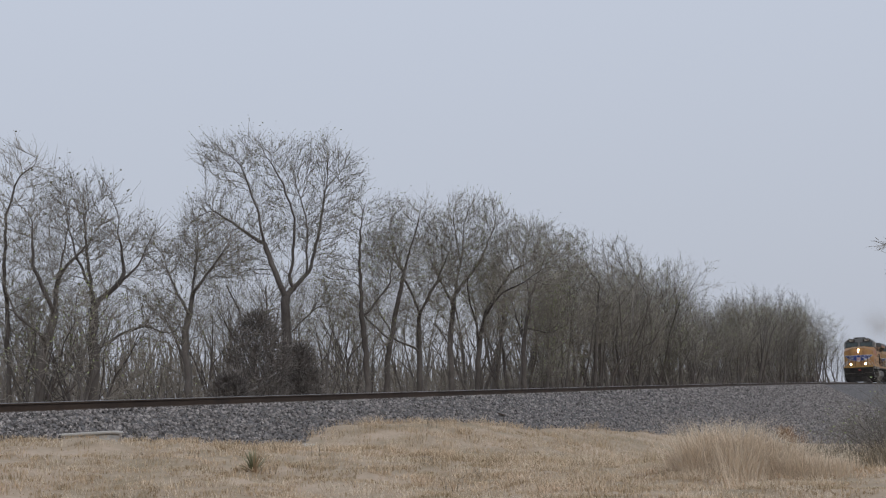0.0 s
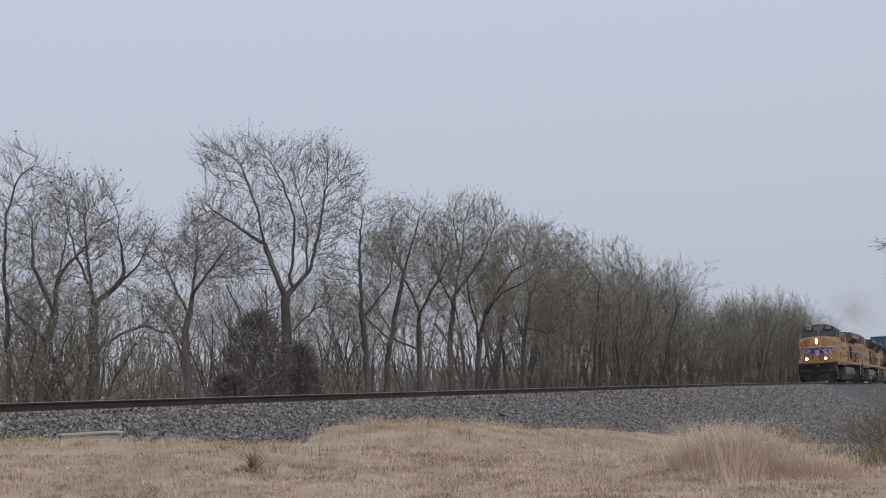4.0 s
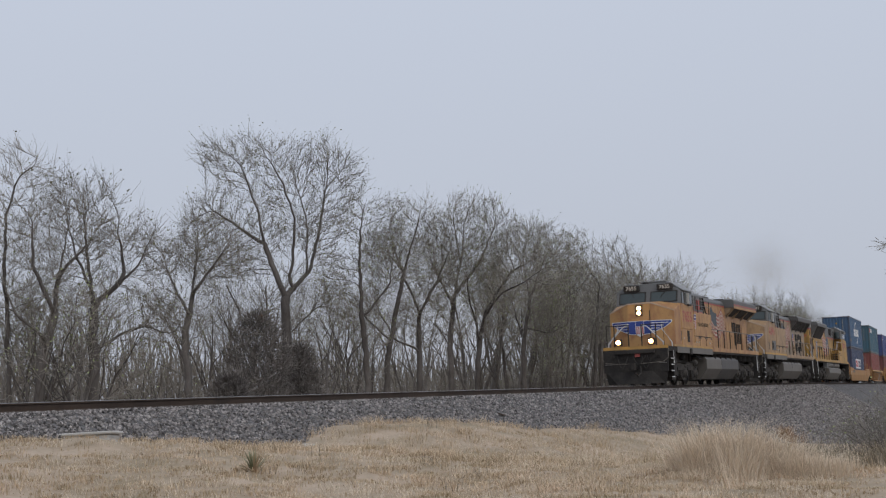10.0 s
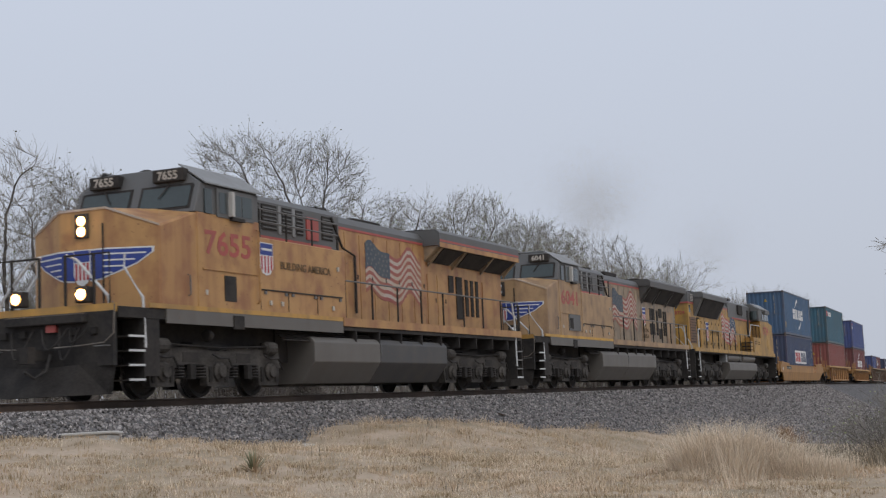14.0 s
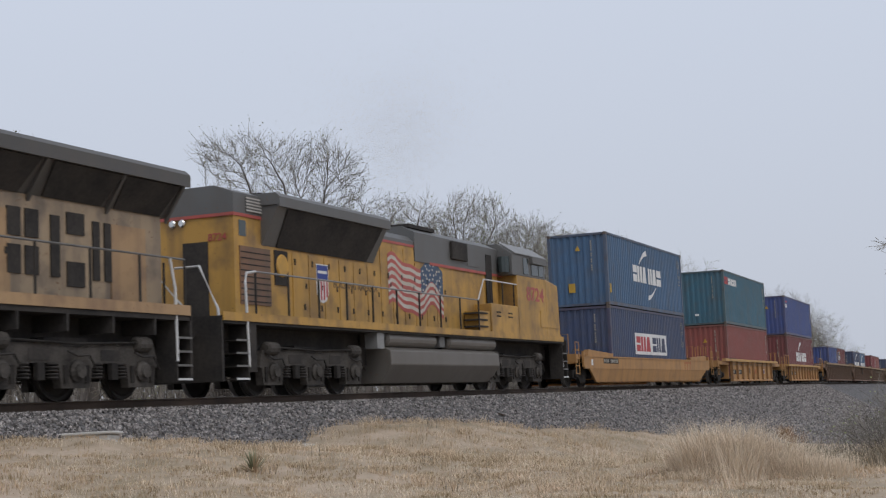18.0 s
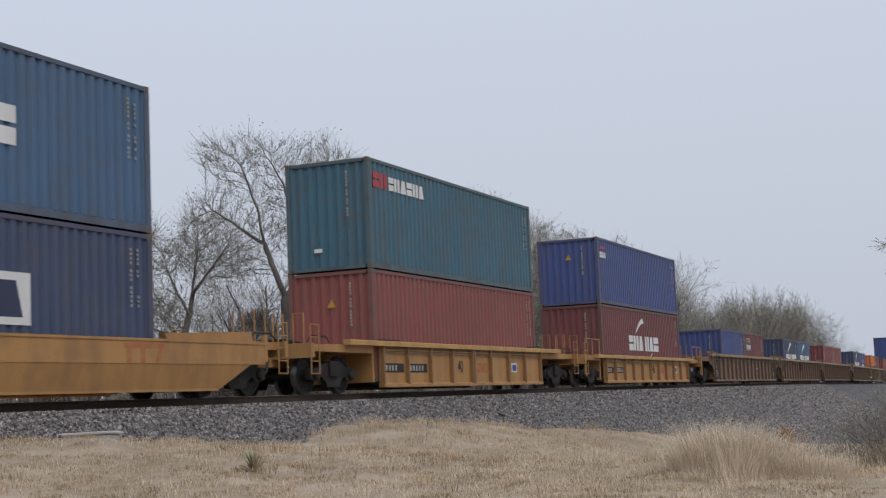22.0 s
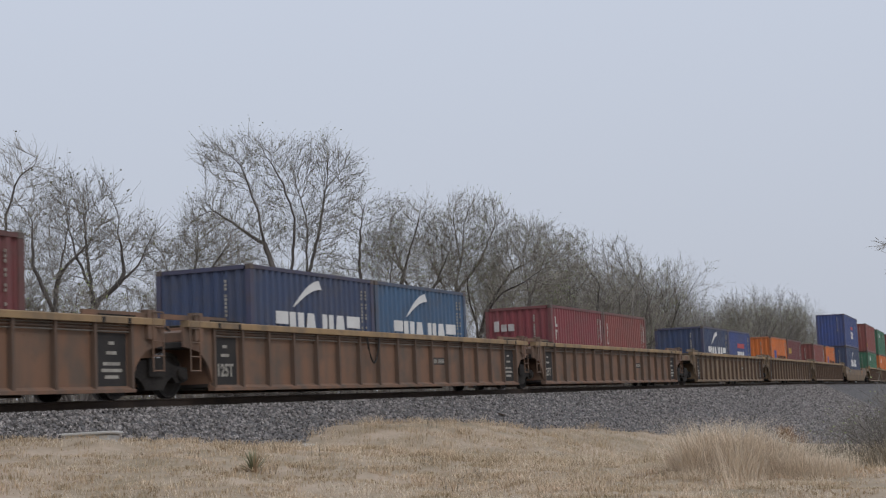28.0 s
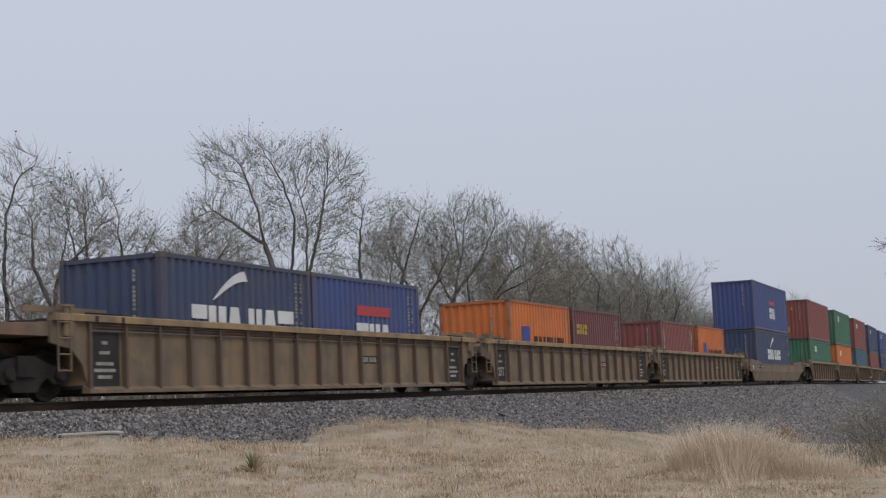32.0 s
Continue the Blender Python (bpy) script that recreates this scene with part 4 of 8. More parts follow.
def wings(it, x, y_of):
    """Blue wings with white feathers either side of a shield, on the nose."""
    def face(pts, mat, name, lift, parent):
        bm = bmesh.new()
        loft(bm, [[(x(y) - lift, y, z) for y, z in pts], [(x(y) - lift - 0.004, y, z) for y, z in pts]])
        return part(name, bm, mat, parent)
    def strip(ys, top, low, mat, name, lift, parent):
        bm = bmesh.new()
        loft(bm, [[(x(v) - lift, v, low(v)), (x(v) - lift, v, top(v)), (x(v) - lift - 0.004, v, top(v)), (x(v) - lift - 0.004, v, low(v))] for v in ys])
        return part(name, bm, mat, parent)

    def edge(v):
        return float(np.interp(abs(v), [0.18, 0.45, 0.75, 1.1, 1.4], [2.32, 2.34, 2.46, 2.62, 2.85]))
    bed = part_of(it, "winged_emblem")
    for s in (-1, 1):
        span = [s * v for v in (0.18, 0.3, 0.45, 0.55, 0.75, 0.95, 1.1, 1.25, 1.4)]
        strip(span, lambda v: 2.92, lambda v: edge(v) - 0.03, WHITE, "wing_edge", 0.006, bed)
        strip(span[:-1] + [s * 1.36], lambda v: 2.89, edge, BLUE_SIGN, "wing", 0.012, bed)
        for k in range(4):
            z, far = 2.80 - 0.12 * k, 1.26 - 0.2 * k
            strip([s * v for v in (0.5, 0.55, far)], lambda v: z + 0.016, lambda v: z - 0.014, WHITE, "feather", 0.018, bed)
    w = 0.2
    face([(-w, 2.92), (w, 2.92), (w, 2.42), (0.12, 2.26), (0, 2.2), (-0.12, 2.26), (-w, 2.42)], WHITE, "shield_ground", 0.02, bed)
    face([(-w * 0.9, 2.9), (w * 0.9, 2.9), (w * 0.9, 2.68), (-w * 0.9, 2.68)], BLUE_SIGN, "blue_field", 0.026, bed)
    for k in range(4):
        c = -0.135 + 0.09 * k
        face([(c - 0.022, 2.66), (c + 0.022, 2.66), (c + 0.022, 2.33), (c - 0.022, 2.33)], RED_SIGN, "red_bar", 0.026, bed)


def loco_truck(it, axles):
    """A three-axle truck: cast side frames with pedestals, springs, brake cylinders and snubbers."""
    c = axles[1]
    lo, hi = axles[0] - 0.55, axles[2] + 0.55
    for y in (-1.16, 1.16):
        bm = bmesh.new()
        out = [(lo, 0.62), (lo + 0.12, 0.98)]
        out += [(c - 0.5, 1.02), (c - 0.3, 0.94), (c + 0.3, 0.94), (c + 0.5, 1.02), (hi - 0.12, 0.98), (hi, 0.62)]
        for a in reversed(axles):
            out += [(a + 0.46, 0.58), (a + 0.40, 0.22), (a - 0.40, 0.22), (a - 0.46, 0.58)]
            if a != axles[0]:
                out += [(a - 0.55, 0.66), (a - 1.4, 0.66)]
        prism(bm, out, y - 0.09, y + 0.09)
        frame_ = part("truck_frame", bm, DUSTY, it)
        s = -1 if y < 0 else 1
        for a in axles:
            bm = bmesh.new()
            lathe(bm, [(0.19, 0), (0.2, 0.05 * s), (0.14, 0.09 * s), (0.13, 0.14 * s)], (a, y + 0.09 * s, 0.52), "y", 14)
            part("journal_box", bm, DUSTY, frame_)
        # black plates on the solid frame paint the dark of its openings
        for a in (axles[0] + 1.0, axles[1] + 1.0):
            bm = bmesh.new()
            box(bm, a - 0.28, a + 0.28, *sorted((y + 0.085 * s, y + 0.1 * s)), 0.70, 0.9)
            part("opening_shade", bm, BLACK, frame_)
        for a in (axles[0] + 0.62, axles[1] + 0.62, axles[1] - 0.62, axles[2] - 0.62):
            bm = bmesh.new()
            for k in range(5):
                lathe(bm, [(0.105, -0.022), (0.125, 0.0), (0.105, 0.022)], (a, y + 0.06 * s, 0.40 + 0.06 * k), "z", 10)
            part("coil_spring", bm, BLACK, frame_)
        for a, wd in ((axles[0] - 0.1, 0.5), (axles[2] + 0.0, 0.45)):
            bm = bmesh.new()
            lathe(bm, [(0.1, -wd / 2), (0.15, -wd / 2 + 0.05), (0.15, wd / 2 - 0.05), (0.09, wd / 2)], (a, y + 0.1 * s, 1.02), "x", 12)
            part("brake_cylinder", bm, DUSTY, frame_)
        for a in axles:
            for dx in (-0.3, 0.3):
                bm = bmesh.new()
                box(bm, a + dx - 0.05, a + dx + 0.05, *sorted((y + 0.085 * s, y + 0.12 * s)), 0.3, 0.62)
                part("pedestal_liner", bm, TRUCK_GREY, frame_)
            bm = bmesh.new()
            rod(bm, [(a - 0.35, y + 0.2 * s, 0.86), (a - 0.1, y + 0.2 * s, 0.78), (a + 0.25, y + 0.2 * s, 0.8), (a + 0.5, y + 0.16 * s, 0.55)], 0.022, 5)
            part("brake_rigging", bm, BLACK, frame_)
        for a in (axles[0] + 0.95, axles[2] - 0.95):
            bm = bmesh.new()
            box(bm, a - 0.09, a + 0.09, *sorted((y + 0.1 * s, y + 0.19 * s)), 0.36, 0.66)
            part("snubber", bm, TRUCK_GREY, frame_)
        bm = bmesh.new()
        rod(bm, [(lo + 0.3, y + 0.13 * s, 1.06), (c, y + 0.13 * s, 1.0), (hi - 0.3, y + 0.13 * s, 1.06)], 0.025, 6)
        part("sand_pipe", bm, TRUCK_GREY, frame_)
    slab(it, "truck_bolster", c - 0.6, c + 0.6, -1.05, 1.05, 0.62, 1.12, BLACK)
    for a in axles:
        wheelset(it, a, WHEEL_LOCO)


def side_rail(it, x0, x1, z, y, n, mat, high=0.95):
    """A walkway handrail with its stanchions."""
    bar(it, "handrail", [(x0, y, z + high), (x1, y, z + high)], 0.022, mat)
    for i in range(n):
        x = x0 + (x1 - x0) * i / (n - 1)
        bar(it, "stanchion", [(x, y, z - 0.05), (x, y, z + high)], 0.025, BLACK)


def end_steps(it, x, way, y_sign, pale=4):
    """Corner steps with pale edges in a recessed well."""
    y0, y1 = sorted((y_sign * 1.02, y_sign * 1.5))
    slab(it, "step_plate", x - 0.02, x + 0.02, y0, y1, 0.3, 1.5, BLACK)
    for k, z in enumerate((0.36, 0.63, 0.9, 1.17)):
        tread = slab(it, "step", min(x, x + way * 0.5), max(x, x + way * 0.5), y0, y1, z - 0.025, z, BLACK)
        slab(tread, "step_edge", min(x, x + way * 0.5), max(x, x + way * 0.5), *sorted((y_sign * 1.5, y_sign * 1.515)), z - 0.03, z + 0.012, WHITE_RAIL if k < pale else RAIL_GREY)


def radiator_wings(it, x0, x1, z_top, z_lip, z_in, mat, lip=None, under=None):
    """The overhanging radiator section with dark grilles and braces on its sloping underside."""
    bm = bmesh.new()
    prism(bm, [(-1.5, z_lip), (-1.5, z_top - 0.1), (-1.38, z_top), (1.38, z_top), (1.5, z_top - 0.1), (1.5, z_lip), (1.44, z_lip), (1.44, z_lip + 0.05), (-1.44, z_lip + 0.05), (-1.44, z_lip)], x0, x1, "x")
    part("radiator_cab", bm, mat, it)
    bm = bmesh.new()
    prism(bm, [(-1.43, z_lip + 0.045), (1.43, z_lip + 0.045), (0.97, z_in), (-0.97, z_in)], x0 + 0.05, x1 - 0.05, "x")
    part("wing_underside", bm, under or mat, it)
    for s in (-1, 1):
        a, b = Vector((0, s * 1.42, z_lip - 0.005)), Vector((0, s * 0.985, z_in + 0.01))
        out = Vector((0, s * 0.014, -0.014))
        q0, q1 = (x0 + 0.5, x1 - 0.35) if not under else (x0 + 2.3, x1 - 0.3)
        spans = [(q0, q1)] if not under else [(x0 + 0.45, x0 + 1.9), (x0 + 2.25, (x0 + 2.2 + x1) / 2 - 0.05), ((x0 + 2.2 + x1) / 2 + 0.05, x1 - 0.25)]
        for q0, q1 in spans:
            bm = bmesh.new()
            loft(bm, [[(q0, *(a + out)[1:]), (q1, *(a + out)[1:]), (q1 - 0.15, *(b + out)[1:]), (q0 + 0.15, *(b + out)[1:])], [(q0, *a[1:]), (q1, *a[1:]), (q1 - 0.15, *b[1:]), (q0 + 0.15, *b[1:])]])
            part("radiator_grille", bm, BLACK, it)
        if under:
            for q in (x0 + 0.3, x0 + 2.05, (x0 + 2.2 + x1) / 2, x1 - 0.15):
                bm = bmesh.new()
                prism(bm, [(s * 1.44, z_lip - 0.02), (s * 0.98, z_in - 0.12), (s * 0.98, z_in + 0.02), (s * 1.44, z_lip + 0.03)], q - 0.04, q + 0.04, "x")
                part("wing_brace", bm, under, it)
        if lip:
            slab(it, "red_stripe", x0 + 0.02, x1 - 0.02, *sorted((s * 1.5, s * 1.504)), z_lip + 0.155, z_lip + 0.215, OLD_RED)
            slab(it, "yellow_lip", x0, x1, *sorted((s * 1.5, s * 1.506)), z_lip - 0.005, z_lip + 0.13, lip)
        bm = bmesh.new()
        rod(bm, [(x0 + 0.4, s * 1.2, z_top + 0.02), (x1 - 0.4, s * 1.2, z_top + 0.02)], 0.03, 5)
        part("roof_rail", bm, WHITE_RAIL, it)
    for k in range(3):
        c = x0 + (x1 - x0) * (k + 0.5) / 3
        slab(it, "fan_housing", c - 0.7, c + 0.7, -0.85, 0.85, z_top, z_top + 0.07, BLACK)


def hood_doors(it, x0, x1, z0, z1, y, n, mat):
    """Shallow panel doors with a latch each along a hood's side."""
    w = (x1 - x0) / n
    for i in range(n):
        a = x0 + i * w
        door = slab(it, "hood_door", a + 0.02, a + w - 0.02, y - 0.018, y, z0, z1, mat)
        slab(door, "latch", a + w - 0.16, a + w - 0.1, y - 0.03, y - 0.018, (z0 + z1) / 2 - 0.06, (z0 + z1) / 2 + 0.06, BLACK)


def coupler_hoses(it, x, way):
    for k, (y0, y1, low) in enumerate(((-0.75, -0.3, 0.75), (0.3, 0.8, 0.8), (-0.5, 0.1, 0.95), (-0.95, -0.55, 1.05))):
        pts = [(x + way * (0.06 + 0.22 * math.sin(q * 3.14)), y0 + (y1 - y0) * q, 1.35 - (1.35 - low) * math.sin(q * 3.14)) for q in (0, 0.08, 0.18, 0.3, 0.42, 0.5, 0.58, 0.7, 0.82, 0.92, 1)]
        bar(it, "air_hose", pts, 0.018, BLACK if k < 3 else TRUCK_GREY)


def wide_cab_loco(u, number, mat, label, lit, grey_box=False, plain_hood=False):
    """A six-axle diesel with a wide nose; x counts from the headlight, less 9.45."""
    it = tagged(new("locomotive"), label, "locomotive", "locomotives")
    o = -9.45

    def X(q):
        return q + o
    # frame, deck and skirt
    slab(it, "underframe", X(-1.0), X(20.2), -0.75, 0.75, 0.95, 1.5, BLACK)
    slab(it, "deck", X(-0.95), X(20.25), -1.5, 1.5, 1.5, 1.70, BLACK)
    for s in (-1, 1):
        y0, y1 = sorted((s * 1.5, s * 1.53))
        slab(it, "skirt", X(0.55), X(7.9), y0, y1, 1.43, 1.705, TANK)
        slab(it, "sill_stripe", X(0.0), X(7.9), *sorted((s * 1.5, s * 1.535)), 1.708, 1.80, GOLD if plain_hood else DULL_GOLD)
        slab(it, "walkway_edge", X(7.95), X(20.2), y0, y1, 1.60, 1.80, mat)
    slab(it, "front_sill_stripe", X(-0.98), X(-0.94), -1.48, 1.48, 1.6, 1.76, DULL_GOLD)
    # nose
    def face(y):
        return X(0.0 if abs(y) < 0.55 else 0.42 * (abs(y) - 0.55) / 0.95)
    bm = bmesh.new()
    secs = []
    for y, top, back in ((-1.5, 3.33, 3.72), (-0.55, 3.70, 3.86), (0.55, 3.70, 3.86), (1.5, 3.33, 3.72)):
        secs.append([(face(y), y, 1.70), (face(y), y, top), (X(1.72), y, back), (X(1.72), y, 1.70)])
    loft(bm, secs)
    part("nose", bm, mat, it, bevel=0.03)
    bm = bmesh.new()
    loft(bm, [[(face(y) + (0.0 if y > -1.5 else 0.0), y, z + 0.012), (face(y) - 0.02, y, z + 0.012), (face(y) - 0.02, y, z - 0.03), (face(y), y, z - 0.03)] for y, z in ((-1.5, 3.34), (-0.55, 3.71), (0.55, 3.71), (1.5, 3.34))])
    part("nose_rim", bm, FADED_WHITE, it)
    wings(it, face, None)
    slab(it, "nose_door", X(-0.018), X(0.0), -0.5, -0.02 - 0.45, 1.8, 3.4, BLACK)
    # cab
    slab(it, "cab_wall", X(1.7), X(4.12), -1.52, 1.52, 1.70, 3.72, mat, bevel=0.02)
    bm = bmesh.new()
    loft(bm, [[(X(1.62), -1.5, 3.715), (X(1.86), -1.5, 4.33), (X(2.0), -0.95, 4.72), (X(2.0), 0.95, 4.72), (X(1.86), 1.5, 4.33), (X(1.62), 1.5, 3.715)],
              [(X(4.12), -1.5, 3.715), (X(4.12), -1.5, 4.33), (X(4.12), -0.95, 4.72), (X(4.12), 0.95, 4.72), (X(4.12), 1.5, 4.33), (X(4.12), 1.5, 3.715)]])
    part("cab_top", bm, HARBOUR, it, bevel=0.015)
    for s in (-1, 1):
        bm = bmesh.new()
        loft(bm, [[(X(1.95), s * 1.58, 4.32), (X(4.3), s * 1.58, 4.32), (X(4.3), s * 0.93, 4.76), (X(1.95), s * 0.93, 4.76)], [(X(1.95), s * 1.58, 4.35), (X(4.3), s * 1.58, 4.35), (X(4.3), s * 0.93, 4.79), (X(1.95), s * 0.93, 4.79)]])
        part("roof_eave", bm, EAVE, it, "pale grey roof edge")
    bm = bmesh.new()
    lathe(bm, [(0.16, 0), (0.16, 0.1), (0.08, 0.14)], (X(2.6), 0.3, 4.72), "z", 12)
    part("antenna_dome", bm, BLACK, it)
    slab(it, "air_conditioner", X(2.9), X(3.9), -0.6, 0.6, 4.72, 4.9, HARBOUR, bevel=0.03)

    def fz(z):
        return X(1.62) + (z - 3.715) * 0.39
    for s in (-1, 1):
        for name, ya, yb, za, zb, lift, m in (("windshield_gasket", 0.1, 1.38, 3.80, 4.34, 0.012, BLACK), ("windshield", 0.16, 1.32, 3.85, 4.29, 0.022, GLASS)):
            bm = bmesh.new()
            pts = [(s * ya, za), (s * yb, za), (s * yb, zb - 0.03), (s * (yb - 0.05), zb), (s * ya, zb)]
            loft(bm, [[(fz(z) - lift, y, z) for y, z in pts], [(fz(z) - lift + 0.02, y, z) for y, z in pts]])
            pane = part(name, bm, m, it)
        bar(it, "wiper", [(fz(4.32) - 0.04, s * 0.8, 4.34), (fz(4.05) - 0.05, s * 0.6, 4.06)], 0.014, BLACK)
        board = slab(it, "number_board", X(1.76), X(1.98), *sorted((s * 0.42, s * 1.16)), 4.40, 4.66, BLACK, bevel=0.015)
        text("number", number, 0.24, PALE_PAINT, board, pose(X(1.755), s * 0.79, 4.45, 90, 0, -90), 0.006, 1.05)
        # side windows
        y = s * 1.52
        slab(it, "side_window_frame", X(2.42), X(3.86), *sorted((y - 0.02 * s, y + 0.022 * s)), 3.68, 4.28, HARBOUR)
        for a, b in ((2.5, 2.78), (2.98, 3.36), (3.40, 3.78)):
            slab(it, "side_window", X(a), X(b), *sorted((y + 0.0 * s, y + 0.03 * s)), 3.76, 4.2, GLASS)
        slab(it, "sunshade", X(2.86), X(2.96), *sorted((y + 0.02 * s, y + 0.12 * s)), 3.72, 4.24, CONCRETE)
        slab(it, "armrest", X(2.9), X(3.4), *sorted((y + 0.02 * s, y + 0.1 * s)), 3.64, 3.71, BLACK)
        slab(it, "quarter_window", X(1.98), X(2.24), *sorted((y - 0.01 * s, y + 0.012 * s)), 3.72, 4.22, GLASS)
    text("number", number, 0.68, OLD_RED, it, pose(X(2.85), -1.526, 2.9, 90, 0, 0), 0.012, 1.36 if not plain_hood else 1.5)
    slab(it, "drip_rail", X(1.85), X(4.05), -1.545, -1.52, 2.56, 2.59, mat)
    if grey_box:
        slab(it, "battery_box_door", X(2.58), X(3.84), -1.55, -1.52, 1.98, 2.55, HARBOUR)
        slab(it, "small_grille", X(2.66), X(3.0), -1.56, -1.55, 2.05, 2.42, BLACK)
    else:
        slab(it, "small_grille", X(2.66), X(3.12), -1.53, -1.52, 1.95, 2.48, BLACK)
    slab(it, "sill_box", X(2.95), X(3.35), -1.56, -1.53, 1.38, 1.66, BLACK)
    # equipment cab behind it
    slab(it, "equipment_wall", X(4.14), X(8.2), -1.49, 1.49, 1.70, 3.42, mat, bevel=0.02)
    slab(it, "panel_seam", X(4.2), X(7.95), -1.512, -1.49, 2.26, 2.29, BLACK)
    slab(it, "panel_seam", X(4.12), X(4.14), -1.512, -1.44, 1.82, 3.42, BLACK)
    bm = bmesh.new()
    prism(bm, [(-1.02, 3.4), (-1.02, 4.36), (-0.88, 4.5), (0.88, 4.5), (1.02, 4.36), (1.02, 3.4)], X(4.12), X(8.8), "x")
    part("equipment_top", bm, HARBOUR, it)
    for a, b in ((4.25, 4.95), (5.06, 5.72), (5.95, 6.4), (6.6, 6.95), (7.9, 8.45)):
        grille = slab(it, "intake_grille", X(a), X(b), -1.045, -1.02, 3.72, 4.3, BLACK)
        for k in range(6):
            slab(grille, "louvre", X(a) + 0.02, X(b) - 0.02, -1.06, -1.045, 3.76 + 0.09 * k, 3.79 + 0.09 * k, HARBOUR)
    for a in (5.78, 6.43):
        slab(it, "access_panel", X(a), X(a + 0.14), -1.05, -1.02, 3.66, 4.32, EAVE)
    slab(it, "red_stripe", X(4.14), X(8.4), -1.026, -1.02, 3.5, 3.58, OLD_RED)
    slab(it, "vent_door", X(7.12), X(7.7), -1.05, -1.02, 3.66, 4.2, OLD_RED if not plain_hood else HARBOUR)
    # seams, hinges and latches of the side panels
    for q in (5.35, 6.7):
        slab(it, "panel_seam", X(q), X(q + 0.015), -1.503, -1.49, 1.84, 2.26, BLACK)
    for q in (4.3, 5.2, 5.5, 6.55, 6.85, 7.8):
        slab(it, "hinge", X(q), X(q + 0.1), -1.515, -1.49, 2.18, 2.25, RAIL_GREY)
    for q, z in ((1.95, 2.05), (4.5, 1.95), (5.0, 1.95), (7.4, 1.95), (7.7, 2.9)):
        slab(it, "stencil_plate", X(q), X(q + 0.09), -1.53, -1.5, z, z + 0.1, PALE_PAINT)
    bar(it, "grab_iron", [(X(1.35), -1.5, 2.0), (X(1.35), -1.56, 2.02), (X(1.35), -1.56, 2.4), (X(1.35), -1.5, 2.42)], 0.014, RAIL_GREY)
    for q in (3.95, 4.0):
        bar(it, "cab_door_rail", [(X(q), -1.52, 1.95), (X(q), -1.58, 2.0), (X(q), -1.58, 3.5), (X(q), -1.52, 3.55)], 0.012, mat)
    for k in range(9):
        slab(it, "body_bolster", X(8.6 + 1.3 * k), X(8.66 + 1.3 * k), -1.5, -0.75, 1.2, 1.5, BLACK)
    for k in range(5):
        bar(it, "underfloor_pipe", [(X(5.2), -1.2 - 0.05 * k, 1.42 - 0.05 * k), (X(14.6), -1.2 - 0.05 * k, 1.42 - 0.05 * k)], 0.018, TRUCK_GREY if k % 2 else BLACK)
    for z in (3.78, 4.05):
        bar(it, "upper_handrail", [(X(4.2), -1.46, z), (X(7.9), -1.46, z)], 0.02, RAIL_GREY)
    for q in (4.22, 5.4, 6.6, 7.85):
        bar(it, "stanchion", [(X(q), -1.46, 3.42), (X(q), -1.46, 4.05)], 0.022, BLACK)
    bar(it, "exhaust_drain", [(X(8.3), -1.08, 4.3), (X(8.9), -1.06, 3.6), (X(9.6), -1.04, 3.45), (X(9.6), -1.04, 2.0)], 0.035, BLACK)
    # engine hood
    bm = bmesh.new()
    prism(bm, [(-0.96, 1.70), (-0.96, 4.13), (0.96, 4.13), (0.96, 1.70)], X(8.2), X(20.05), "x")
    part("hood", bm, SOOT_AND_SHADE if plain_hood else mat, it)
    bm = bmesh.new()
    prism(bm, [(-0.965, 4.13), (-0.965, 4.24), (-0.85, 4.42), (-0.5, 4.5), (0.5, 4.5), (0.85, 4.42), (0.965, 4.24), (0.965, 4.13)], X(8.8), X(14.02), "x")
    part("hood_roof", bm, HARBOUR, it)
    slab(it, "red_stripe", X(8.85), X(14.0), -0.975, -0.96, 4.09, 4.15, OLD_RED)
    hood_doors(it, X(8.35), X(14.1), 1.85, 4.02, -0.96, 7, SOOT_AND_SHADE if plain_hood else mat)
    hood_doors(it, X(14.2), X(15.6), 1.85, 3.3, -0.96, 2, mat)
    if plain_hood:
        panes = ((15.5, 15.85, 2.2, 2.7), (15.97, 16.32, 2.2, 2.7), (15.5, 15.85, 2.85, 3.35), (15.97, 16.32, 2.85, 3.35), (16.65, 16.9, 2.2, 3.3), (17.1, 17.6, 2.05, 2.5), (17.1, 17.6, 3.0, 3.4), (17.85, 18.05, 2.2, 3.3), (18.2, 18.4, 2.2, 3.3))
    else:
        panes = ((15.75, 16.1, 2.85, 3.35), (16.3, 16.75, 2.1, 3.35), (17.0, 17.22, 2.2, 3.3), (17.42, 17.62, 2.2, 3.3), (17.82, 18.02, 2.2, 3.3))
    for a, b, za, zb in panes:
        slab(it, "dark_window", X(a), X(b), -0.99, -0.96, za, zb, BLACK)
    slab(it, "rear_door", X(18.4), X(19.5), -0.985, -0.96, 1.85, 3.3, mat)
    slab(it, "stack_housing", X(10.6), X(12.2), -0.55, 0.55, 4.48, 4.68 if plain_hood else 4.58, BLACK, bevel=0.03)
    bm = bmesh.new()
    for k, (dx, dy) in enumerate(((0, 0), (0.16, 0.1), (0.3, -0.08))):
        lathe(bm, [(0.05, -0.2), (0.06, 0.1), (0.1, 0.2)], (X(9.3) + dx, dy, 4.72), "x", 10)
    rod(bm, [(X(9.45), 0, 4.5), (X(9.45), 0, 4.72)], 0.05, 6)
    part("horn", bm, BLACK, it)
